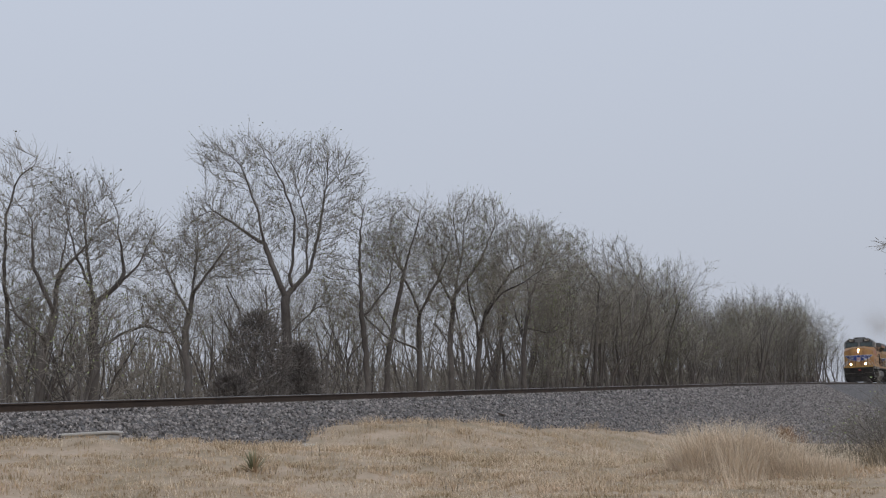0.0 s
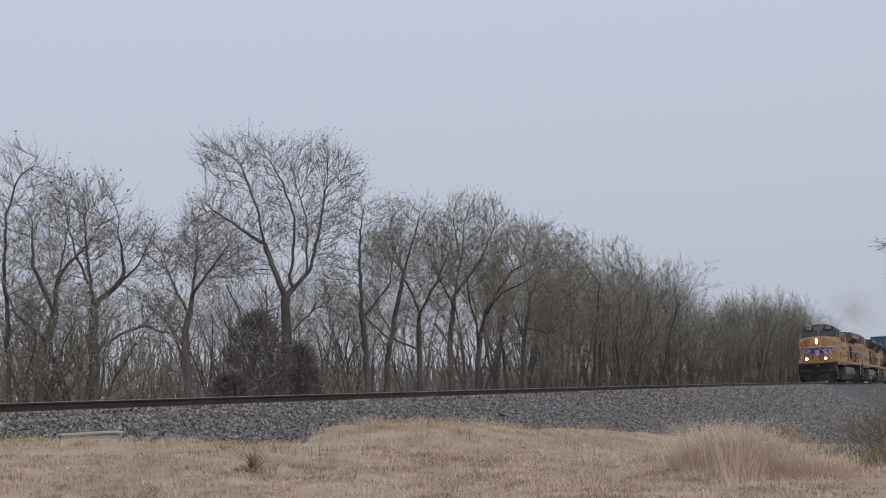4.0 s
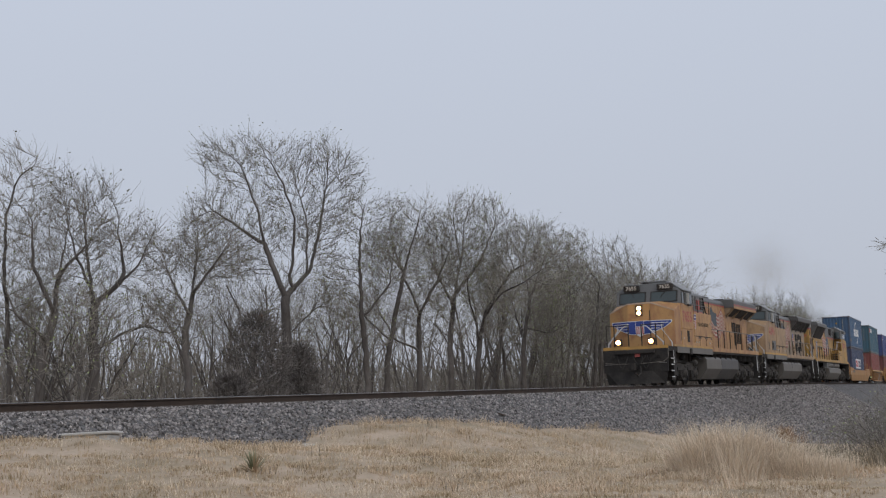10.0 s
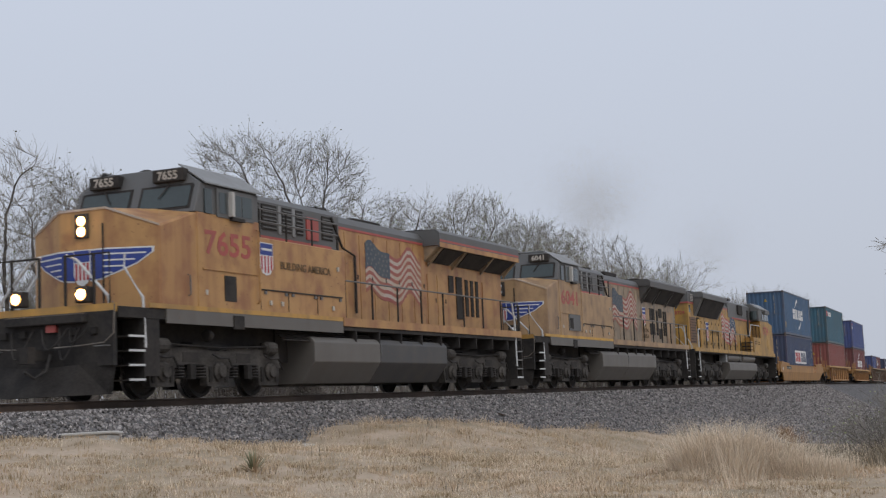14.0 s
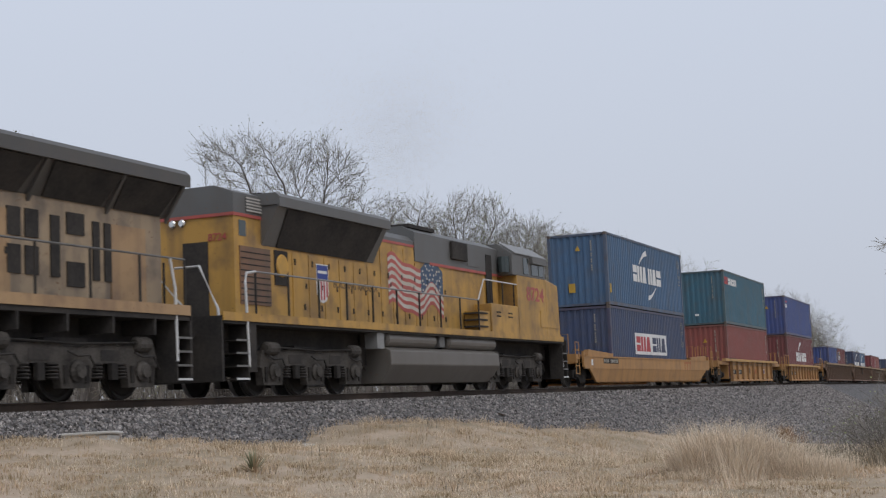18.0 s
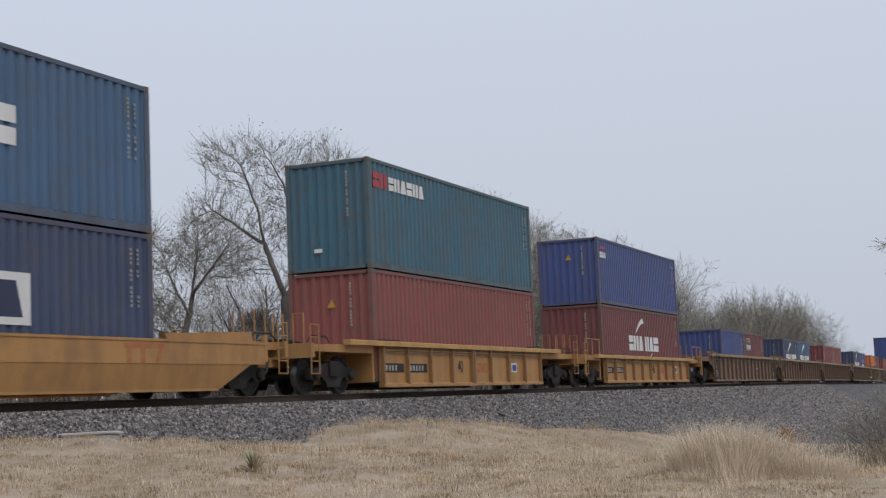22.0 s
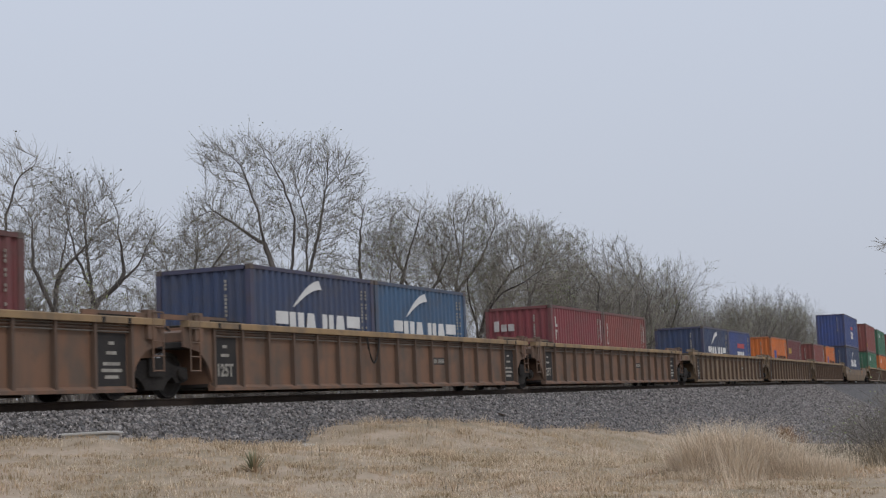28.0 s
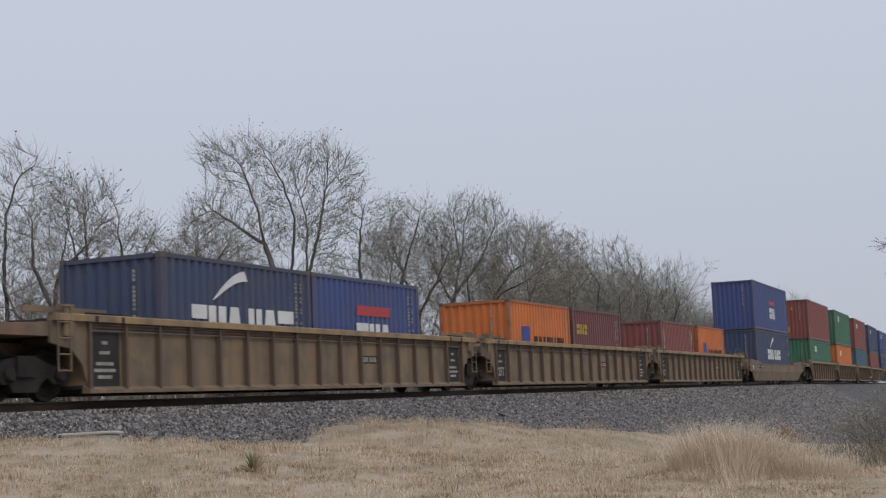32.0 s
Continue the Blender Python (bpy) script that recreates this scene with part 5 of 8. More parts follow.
    if plain_hood:
        radiator_wings(it, X(14.0), X(20.35), 4.52, 4.18, 3.6, SOOT_GREY, None, SOOT_GREY)
    else:
        # the darker underside and braces have the overhang's shade in their colour
        radiator_wings(it, X(14.0), X(20.35), 4.52, 4.02, 3.64, HARBOUR, mat, SOOT_AND_SHADE)
    flag(it, X(10.3 if not plain_hood else 9.9), X(13.75 if not plain_hood else 13.4), 2.45, 3.72, -0.985, True, FADED_RED, FADED_WHITE, FADED_BLUE)
    shield(it, X(4.42), 2.95, 0.56, 0.72, -1.5) if not plain_hood else shield(it, X(14.55), 2.95, 0.5, 0.8, -0.985)
    if plain_hood:
        for k, words in enumerate(("BUILDING", "AMERICA")):
            text("lettering", words, 0.22, GREY_TEXT, it, pose(X(14.75), -0.99, 2.3 - 0.26 * k, 90, 0, 0), 0.004, 1.0)
    else:
        text("lettering", "BUILDING AMERICA", 0.24, GREY_TEXT, it, pose(X(6.2), -1.503, 2.78, 90, 0, 0), 0.004, 1.1)
    # handrails and steps
    side_rail(it, X(8.15), X(20.1), 1.76, -1.47, 9, RAIL_GREY)
    side_rail(it, X(8.15), X(20.1), 1.76, 1.47, 9, RAIL_GREY)
    for s in (-1, 1):
        bar(it, "front_handrail", [(X(-0.88), s * 0.3, 2.72), (X(-0.9), s * 0.55, 2.62), (X(-0.9), s * 1.25, 1.9), (X(-0.9), s * 1.3, 1.25), (X(-0.85), s * 1.15, 1.12)], 0.028, WHITE_RAIL)
        bar(it, "front_handrail", [(X(-0.06), s * 1.02, 2.75), (X(-0.08), s * 1.02, 2.5), (X(-0.12), s * 1.46, 1.9), (X(-0.12), s * 1.5, 0.95)], 0.028, WHITE_RAIL)
        for y in (0.3, 0.95):
            bar(it, "end_stanchion", [(X(-0.92), s * y, 1.70), (X(-0.92), s * y, 2.72)], 0.03, BLACK)
        bar(it, "end_handrail", [(X(-0.92), s * 0.3, 2.70), (X(-0.92), s * 1.3, 2.70), (X(-0.92), s * 1.3, 1.70)], 0.022, BLACK)
        bar(it, "rear_handrail", [(X(20.2), s * 0.35, 2.7), (X(20.22), s * 0.6, 2.6), (X(20.25), s * 1.3, 1.8), (X(20.25), s * 1.35, 0.9)], 0.03, WHITE_RAIL)
        bar(it, "rear_handrail", [(X(19.6), s * 1.47, 2.7), (X(19.75), s * 1.48, 2.1), (X(19.75), s * 1.5, 0.7)], 0.03, WHITE_RAIL)
        end_steps(it, X(-0.15), -1, s)
        end_steps(it, X(19.75), 1, s, 1)
        # black slab that stands for the shade in the step recess
        slab(it, "recess_shade_panel", X(-0.13), X(0.35), *sorted((s * 1.2, s * 1.49)), 0.42, 1.5, BLACK)
        bar(it, "uncoupling_lever", [(X(-1.3), s * 0.3, 0.98), (X(-1.2), s * 0.8, 1.0), (X(-1.12), s * 1.3, 1.04), (X(-1.1), s * 1.5, 1.2), (X(-1.08), s * 1.52, 1.72), (X(-1.0), s * 1.42, 1.78)], 0.013, PIPE_GREY)
    for k in range(4):
        bar(it, "rear_stanchion", [(X(20.22), -0.9 + 0.6 * k, 1.7), (X(20.22), -0.9 + 0.6 * k, 2.7)], 0.025, BLACK)
    for z in (3.3, 3.55):
        disc(it, "rear_lamp", X(20.06), -0.75, z, 0.09, 1, CHROME)
    # pilot and plough
    slab(it, "pilot_plate", X(-1.05), X(-0.95), -1.46, 1.46, 0.62, 1.62, BLACK)
    for y in (-1.05, -0.6, 0.55, 1.0):
        slab(it, "receptacle", X(-1.12), X(-1.05), y - 0.07, y + 0.07, 1.2, 1.34, TRUCK_GREY, bevel=0.01)
    for s in (-1, 1):
        bar(it, "pilot_grab_iron", [(X(-1.05), s * 1.1, 0.98), (X(-1.14), s * 1.1, 0.98), (X(-1.14), s * 1.38, 0.98), (X(-1.05), s * 1.38, 0.98)], 0.014, RAIL_GREY)
    bm = bmesh.new()
    loft(bm, [[(X(-1.0), -1.3, 0.10), (X(-0.95), -1.44, 0.72), (X(-0.9), -1.3, 0.10)], [(X(-1.5), -0.75, 0.09), (X(-1.15), -0.75, 0.66), (X(-1.1), -0.75, 0.09)], [(X(-1.62), 0, 0.09), (X(-1.2), 0, 0.62), (X(-1.1), 0, 0.09)], [(X(-1.5), 0.75, 0.09), (X(-1.15), 0.75, 0.66), (X(-1.1), 0.75, 0.09)], [(X(-1.0), 1.3, 0.10), (X(-0.95), 1.44, 0.72), (X(-0.9), 1.3, 0.10)]])
    part("snow_plough", bm, TRUCK_GREY, it)
    slab(it, "anticlimber", X(-1.2), X(-0.95), -0.9, 0.9, 1.42, 1.6, BLACK, bevel=0.02)
    slab(it, "glad_hand_box", X(-1.13), X(-1.05), -0.22, 0.0, 1.28, 1.46, OLD_RED)
    coupler_hoses(it, X(-1.05), -1)
    coupler(it, X(-1.68), -1)
    slab(it, "pilot_plate", X(20.2), X(20.28), -1.5, 1.5, 0.4, 1.62, BLACK)
    coupler_hoses(it, X(20.28), 1)
    coupler(it, X(20.95), 1)
    # lamps
    slab(it, "headlight_housing", X(-0.035), X(0.01), -0.16, 0.16, 3.14, 3.62, BLACK, bevel=0.01)
    for z in (3.27, 3.48):
        disc(it, "headlight", X(-0.03), 0.0, z, 0.068, -1, LAMP if lit else CHROME, "lit headlight" if lit else "")
    for s in (-1, 1):
        can = slab(it, "ditch_light_housing", X(-1.05), X(-0.85), s * 0.75 - 0.15, s * 0.75 + 0.15, 1.80, 2.1, BLACK, bevel=0.02)
        disc(can, "ditch_light", X(-1.05), s * 0.75, 1.95, 0.075, -1, LAMP if lit else CHROME)
    # tank and trucks
    bm = bmesh.new()
    shape = [(-1.42, 1.32), (-1.52, 1.2), (-1.52, 0.74), (-1.16, 0.24), (1.16, 0.24), (1.52, 0.74), (1.52, 1.2), (1.42, 1.32)]
    prism(bm, shape, X(6.45), X(9.9), "x")
    part("fuel_tank", bm, TANK, it, "dusty grey fuel tank", bevel=0.015)
    bm = bmesh.new()
    prism(bm, shape, X(9.9), X(14.15), "x")
    part("rear_tank", bm, TANK if plain_hood else TANK_DARK, it, "fuel tank stained dark by oil" if not plain_hood else "", bevel=0.015)
    slab(it, "tank_saddle", X(5.9), X(14.4), -0.8, 0.8, 0.75, 1.5, BLACK)
    slab(it, "tank_band", X(9.9), X(9.96), -1.535, -1.52, 0.92, 1.2, HARBOUR)
    loco_truck(it, (X(0.75), X(2.75), X(4.8)))
    loco_truck(it, (X(14.95), X(16.95), X(18.9)))
    bm = bmesh.new()
    lathe(bm, [(0.1, -0.05), (0.14, 0.0), (0.1, 0.12)], (X(2.3), -1.3, 1.25), "x", 10)
    part("bell", bm, TYRE_STEEL, it)
    MOVING.append((it, u - o, 7.1, 0.0))
    return it


def narrow_hood_loco(u, number, mat, label):
    """A six-axle diesel that runs long hood first; x counts from its leading coupler, less 11.65."""
    it = tagged(new("locomotive"), label, "locomotive", "locomotives")
    o = -11.65

    def X(q):
        return q + o
    slab(it, "underframe", X(0.7), X(22.6), -0.75, 0.75, 0.95, 1.5, BLACK)
    slab(it, "deck", X(0.6), X(22.5), -1.5, 1.5, 1.5, 1.66, BLACK)
    for s in (-1, 1):
        slab(it, "walkway_edge", X(0.6), X(22.4), *sorted((s * 1.5, s * 1.53)), 1.56, 1.74, mat)
    # long hood
    bm = bmesh.new()
    prism(bm, [(-0.96, 1.66), (-0.96, 4.02), (0.96, 4.02), (0.96, 1.66)], X(2.0), X(17.8), "x")
    part("hood", bm, mat, it)
    bm = bmesh.new()
    prism(bm, [(-0.965, 4.02), (-0.965, 4.14), (-0.8, 4.30), (0.8, 4.30), (0.965, 4.14), (0.965, 4.02)], X(8.0), X(11.5), "x")
    part("hood_roof", bm, HARBOUR, it)
    bm = bmesh.new()
    prism(bm, [(-0.97, 3.98), (-0.97, 4.45), (-0.5, 4.62), (0.5, 4.62), (0.97, 4.45), (0.97, 3.98)], X(1.98), X(3.6), "x")
    part("rear_hood_roof", bm, HARBOUR, it)
    slab(it, "red_stripe", X(1.96), X(3.4), -0.985, 0.985, 3.93, 4.0, OLD_RED)
    slab(it, "red_stripe", X(8.0), X(12.4), -0.975, -0.96, 3.98, 4.05, OLD_RED)
    grille = slab(it, "rear_louvre", X(2.5), X(3.3), -0.99, -0.97, 4.05, 4.4, HARBOUR)
    for k in range(5):
        slab(grille, "louvre", X(2.5), X(3.3), -1.0, -0.99, 4.07 + 0.07 * k, 4.10 + 0.07 * k, CONCRETE)
    radiator_wings(it, X(3.1), X(8.85), 4.52, 4.2, 3.36, HARBOUR)
    slab(it, "rear_grille", X(2.2), X(3.5), -0.985, -0.96, 2.0, 3.28, WELL_RUST)
    for k in range(9):
        slab(it, "grille_bar", X(2.22), X(3.48), -0.992, -0.985, 2.06 + 0.135 * k, 2.085 + 0.135 * k, BLACK)
    slab(it, "rear_window", X(2.2), X(2.5), -0.97, -0.955, 3.5, 3.85, GLASS)
    # flat black slab that paints the dark inside of the hose reel's bay
    slab(it, "reel_bay_shade", X(3.7), X(4.3), -0.985, -0.96, 2.5, 3.3, BLACK)
    bm = bmesh.new()
    lathe(bm, [(0.24, -0.03), (0.27, 0.0), (0.24, 0.03)], (X(4.0), -1.0, 2.95), "y", 16)
    part("hose_reel", bm, GOLD, it)
    hood_doors(it, X(4.5), X(9.2), 1.8, 3.3, -0.96, 6, mat)
    hood_doors(it, X(9.2), X(13.6), 1.8, 3.9, -0.96, 6, mat)
    for k in range(22):
        slab(it, "latch", X(4.6 + 0.42 * k), X(4.66 + 0.42 * k), -0.995, -0.978, 1.98 if k % 2 else 3.02, 2.12 if k % 2 else 3.16, BLACK)
    slab(it, "rear_door", X(1.985), X(2.0), -0.3, 0.35, 1.7, 3.4, BLACK)
    for y in (-0.55, -0.3):
        disc(it, "rear_lamp", X(1.99), y + 0.9, 3.85, 0.09, -1, CHROME)
    text("number", number, 0.24, OLD_RED, it, pose(X(1.978), -0.55, 3.4, 90, 0, -90), 0.003)
    shield(it, X(5.95), 2.65, 0.6, 0.95, -0.985)
    text("lettering", "BUILDING AMERICA", 0.25, GREY_TEXT, it, pose(X(7.75), -0.983, 2.6, 90, 0, 0), 0.004, 1.1)
    flag(it, X(9.65), X(13.3), 2.2, 3.55, -0.985, False, OLD_RED, PALE_PAINT, DUSK_BLUE, 0.2)
    bm = bmesh.new()
    lathe(bm, [(0.06, -0.3), (0.07, 0.1), (0.12, 0.25)], (X(9.2), -0.2, 4.55), "x", 10)
    lathe(bm, [(0.06, -0.1), (0.07, 0.1), (0.12, 0.2)], (X(9.5), 0.15, 4.52), "x", 10)
    rod(bm, [(X(9.2), 0, 4.28), (X(9.2), 0, 4.55)], 0.05, 6)
    part("horn", bm, BLACK, it)
    # raised equipment section and cab
    bm = bmesh.new()
    prism(bm, [(-1.0, 3.6), (-1.0, 4.42), (-0.6, 4.62), (0.6, 4.62), (1.0, 4.42), (1.0, 3.6)], X(11.4), X(17.8), "x")
    part("equipment_top", bm, HARBOUR, it)
    slab(it, "brake_hatch", X(11.6), X(13.4), -0.75, 0.75, 4.6, 4.70, BLACK)
    slab(it, "red_stripe", X(12.4), X(18.4), -1.006, -1.0, 3.56, 3.64, OLD_RED)
    slab(it, "blower_grille", X(13.9), X(15.05), -1.1, -1.0, 3.84, 4.38, BLACK, bevel=0.02)
    slab(it, "access_panel", X(15.2), X(16.1), -1.02, -1.0, 3.74, 4.3, HARBOUR)
    # flat black strip on the wall, painted shade of a recess
    slab(it, "recess_shade_strip", X(16.7), X(17.2), -1.012, -1.0, 1.9, 4.2, BLACK)
    slab(it, "cab_wall", X(18.1), X(20.85), -1.5, 1.5, 1.66, 3.62, mat, bevel=0.02)
    bm = bmesh.new()
    prism(bm, [(-1.5, 3.6), (-1.5, 4.3), (-1.0, 4.62), (1.0, 4.62), (1.5, 4.3), (1.5, 3.6)], X(17.75), X(20.85), "x")
    part("cab_top", bm, HARBOUR, it, bevel=0.015)
    for s in (-1, 1):
        bm = bmesh.new()
        loft(bm, [[(X(17.9), s * 1.54, 4.29), (X(20.95), s * 1.54, 4.29), (X(20.95), s * 1.0, 4.65), (X(17.9), s * 1.0, 4.65)], [(X(17.9), s * 1.54, 4.32), (X(20.95), s * 1.54, 4.32), (X(20.95), s * 1.0, 4.68), (X(17.9), s * 1.0, 4.68)]])
        part("roof_eave", bm, EAVE, it)
        slab(it, "side_window", X(18.75), X(19.2), *sorted((s * 1.495, s * 1.52)), 3.68, 4.2, GLASS)
        slab(it, "side_window", X(19.5), X(20.1), *sorted((s * 1.495, s * 1.52)), 3.68, 4.05, GLASS)
        slab(it, "side_window", X(20.2), X(20.65), *sorted((s * 1.495, s * 1.52)), 3.68, 4.05, GLASS)
        slab(it, "sunshade", X(19.35), X(20.75), *sorted((s * 1.5, s * 1.62)), 4.06, 4.26, HARBOUR)
        slab(it, "windshield", X(20.84), X(20.87), *sorted((s * 0.12, s * 1.3)), 3.7, 4.25, GLASS)
        slab(it, "number_board", X(20.8), X(20.9), *sorted((s * 0.5, s * 1.1)), 4.32, 4.52, BLACK)
    bm = bmesh.new()
    rod(bm, [(X(17.74), -1.22, 3.68), (X(17.74), -1.22, 4.18)], 0.2, 10)
    part("rear_cab_window", bm, GLASS, it)
    bm = bmesh.new()
    loft(bm, [[(X(20.8), y, 1.66), (X(20.8), y, 3.66), (X(22.2), y * 0.98, 3.5), (X(22.3), y * 0.98, 1.66)] for y in (-1.5, 1.5)])
    part("nose", bm, mat, it, bevel=0.05)
    slab(it, "nose_panel", X(20.2), X(22.0), -1.515, -1.5, 2.0, 2.55, mat)
    text("number", number, 0.62, OLD_RED, it, pose(X(19.77), -1.508, 2.85, 90, 0, 0), 0.014, 1.36)
    slab(it, "battery_box", X(15.8), X(18.2), -1.5, -0.95, 1.7, 2.6, mat, bevel=0.02)
    for q in (16.2, 16.4, 17.2, 17.4):
        for z in (2.2, 2.32):
            slab(it, "vent_slot", X(q), X(q + 0.15), -1.51, -1.5, z, z + 0.05, BLACK)
    slab(it, "walkway_steps", X(14.9), X(15.75), -1.45, -0.97, 1.7, 2.35, mat)
    for z in (1.85, 2.05, 2.25):
        slab(it, "step", X(14.75), X(15.5), -1.48, -1.0, z, z + 0.05, BLACK)
    # rails
    side_rail(it, X(2.0), X(14.8), 1.7, -1.47, 10, EAVE)
    side_rail(it, X(2.0), X(14.8), 1.7, 1.47, 10, WHITE_RAIL)
    bar(it, "handrail", [(X(14.8), -1.47, 2.65), (X(15.3), -1.47, 3.3), (X(18.1), -1.47, 3.3)], 0.022, WHITE_RAIL)
    for q in (15.9, 16.9, 17.9):
        bar(it, "stanchion", [(X(q), -1.45, 2.3), (X(q), -1.45, 3.3)], 0.022, BLACK)
    for s in (-1, 1):
        bar(it, "rear_handrail", [(X(0.7), s * 0.3, 2.72), (X(0.7), s * 0.9, 2.72), (X(0.68), s * 1.35, 1.8), (X(0.68), s * 1.4, 0.7)], 0.03, WHITE_RAIL)
        bar(it, "rear_handrail", [(X(2.0), s * 1.47, 2.65), (X(1.62), s * 1.48, 2.6), (X(1.55), s * 1.49, 2.4), (X(1.62), s * 1.5, 0.6)], 0.03, WHITE_RAIL)
        bar(it, "front_handrail", [(X(22.3), s * 1.1, 2.7), (X(22.6), s * 1.3, 1.9), (X(22.6), s * 1.4, 0.7)], 0.03, WHITE_RAIL)
        bar(it, "front_handrail", [(X(22.75), s * 0.4, 2.5), (X(22.9), s * 0.9, 1.8), (X(22.95), s * 1.2, 1.0)], 0.022, WHITE_RAIL)
        end_steps(it, X(1.6), -1, s, 1)
        end_steps(it, X(22.3), 1, s, 1)
        # again a black slab in place of the recess's shade
        slab(it, "recess_shade_panel", X(1.62), X(1.95), *sorted((s * 1.2, s * 1.49)), 0.5, 1.5, BLACK)
    slab(it, "pilot_plate", X(0.55), X(0.63), -1.5, 1.5, 0.3, 1.62, BLACK)
    slab(it, "pilot_plate", X(22.72), X(22.8), -1.5, 1.5, 0.3, 1.62, BLACK)
    slab(it, "end_sill", X(22.3), X(22.75), -1.45, 1.45, 1.45, 1.66, BLACK)
    coupler_hoses(it, X(0.55), -1)
    coupler_hoses(it, X(22.8), 1)
    coupler(it, X(0.1), -1)
    coupler(it, X(23.25), 1)
    # tank, reservoirs, trucks
    bm = bmesh.new()
    prism(bm, [(-1.3, 1.16), (-1.5, 1.06), (-1.52, 0.7), (-1.18, 0.22), (1.18, 0.22), (1.52, 0.7), (1.5, 1.06), (1.3, 1.16)], X(8.55), X(16.2), "x")
    part("fuel_tank", bm, TANK, it, "dusty grey fuel tank", bevel=0.02)
    slab(it, "tank_saddle", X(8.2), X(16.4), -0.8, 0.8, 0.7, 1.5, BLACK)
    for a, b in ((8.6, 11.7), (12.6, 16.2)):
        for s in (-1, 1):
            bm = bmesh.new()
            lathe(bm, [(0.1, 0), (0.2, 0.06), (0.2, b - a - 0.06), (0.1, b - a)], (X(a), s * 1.25, 1.36), "x", 16)
            part("air_reservoir", bm, TANK, it)
    slab(it, "filter_box", X(7.9), X(8.3), -1.45, -1.1, 1.1, 1.5, EAVE)
    slab(it, "filter_box", X(11.95), X(12.3), -1.4, -1.1, 1.2, 1.5, HARBOUR)
    loco_truck(it, (X(3.0), X(4.95), X(6.9)))
    loco_truck(it, (X(16.4), X(18.35), X(20.3)))
    MOVING.append((it, u - o, 6.7, 0.0))
    return it


# ---- the train, from its head ----
wide_cab_loco(0.0, "7655", ARMOUR, "dusty yellow diesel locomotive with lit headlights and blue winged emblem", True)
wide_cab_loco(22.5, "6041", ARMOUR_DIRTY, "faded yellow and grey diesel locomotive coupled behind the leader", False, True, True)
narrow_hood_loco(43.3, "8724", ARMOUR_BRIGHT, "bright yellow diesel locomotive running long hood first with a painted flag")

SMOKE = material("brown_exhaust", (0.5, 0.44, 0.37), 1.0, 0, (0.42, 0.365, 0.3), 1)
nodes, links = SMOKE.node_tree.nodes, SMOKE.node_tree.links
through_light = nodes.new("ShaderNodeBsdfTranslucent")
through_light.inputs["Color"].default_value = (0.5, 0.43, 0.35, 1)
both = nodes.new("ShaderNodeMixShader")
links.new(nodes["Principled BSDF"].outputs[0], both.inputs[1])
links.new(through_light.outputs[0], both.inputs[2])
links.new(both.outputs[0], nodes["Material Output"].inputs["Surface"])


def exhaust(u, seed, mid, size, count, fleck, label):
    """A drifting plume of soot flakes that keeps its place over the stack."""
    rng = np.random.RandomState(seed)
    verts, faces = [], []
    for _ in range(count):
        h = float(np.clip(rng.normal(0.72, 0.22), 0.05, 1.4))
        s = size * (0.2 + 0.8 * min(h, 0.9))
        puff = 0.5 * noise.noise((h * 3.1, seed, 0.5)) * size
        c = Vector((0.5 + 1.1 * h + puff + rng.normal(0, s), rng.normal(0, s), 4.7 + (mid - 4.7) * h / 0.72 + rng.normal(0, 0.35 * s)))
        a, b = Vector(rng.normal(size=3)).normalized() * fleck, Vector(rng.normal(size=3)).normalized() * fleck
        i = len(verts)
        verts += [c - a - b, c + a - b, c + a + b, c - a + b]
        faces.append((i, i + 1, i + 2, i + 3))
    it = tagged(new("exhaust_smoke", arrays("exhaust_smoke", verts, faces, SMOKE)), label, "smoke", kind="stuff")
    MOVING.append((it, u, 3.0, 0.0))


exhaust(32.2, 1, 7.7, 1.3, 52000, 0.0052, "thin brown diesel exhaust rising over the second locomotive")
exhaust(55.0, 2, 7.8, 1.35, 26000, 0.0045, "faint brown diesel exhaust over the third locomotive")

well_smooth(66.9, 23.0, WELL_YELLOW, "orange-yellow smooth-sided double-stack well car")
container(72.45, 0.28, FT40, 2.89, BOX_NAVY, "navy blue corrugated shipping container with a white board", mark_board)
c = container(72.45, 3.18, FT40, 2.9, BOX_BLUE, "sea-blue corrugated shipping container with white marks", mark_white(-2.35, 2.2, 1.16, 0.69, ((-1.37, 1.94), (-0.11, 2.47)), ((1.28, 1.07), (-0.05, 0.57))))
yellow_labels(c, FT40 / 2, WIDE / 2, 2.9)

well_ribbed(90.15, 20.6, 12.1, WELL_YELLOW, "yellow ribbed double-stack well car", 9, 1.9, 1.3, double=True)
container(94.25, 0.28, FT40, 2.89, BOX_RED, "oxide-red corrugated shipping container", mark_plain)
container(94.25, 3.18, FT40, 2.9, BOX_TEAL, "teal corrugated shipping container with red and white marks", mark_round)

well_ribbed(110.7, 19.5, 13.2, WELL_YELLOW, "bright yellow ribbed double-stack well car", 11, 1.1, 1.2, railed=True)
container(114.0, 0.28, FT40, 2.89, BOX_MAROON, "maroon corrugated shipping container with white marks", mark_white(-2.3, 2.3, 1.16, 0.61, ((-1.29, 1.88), (-0.05, 2.42)), ((1.2, 1.08), (0.05, 0.62))))
container(114.0, 3.18, FT40, 2.58, BOX_ROYAL, "royal blue corrugated shipping container", mark_corner)

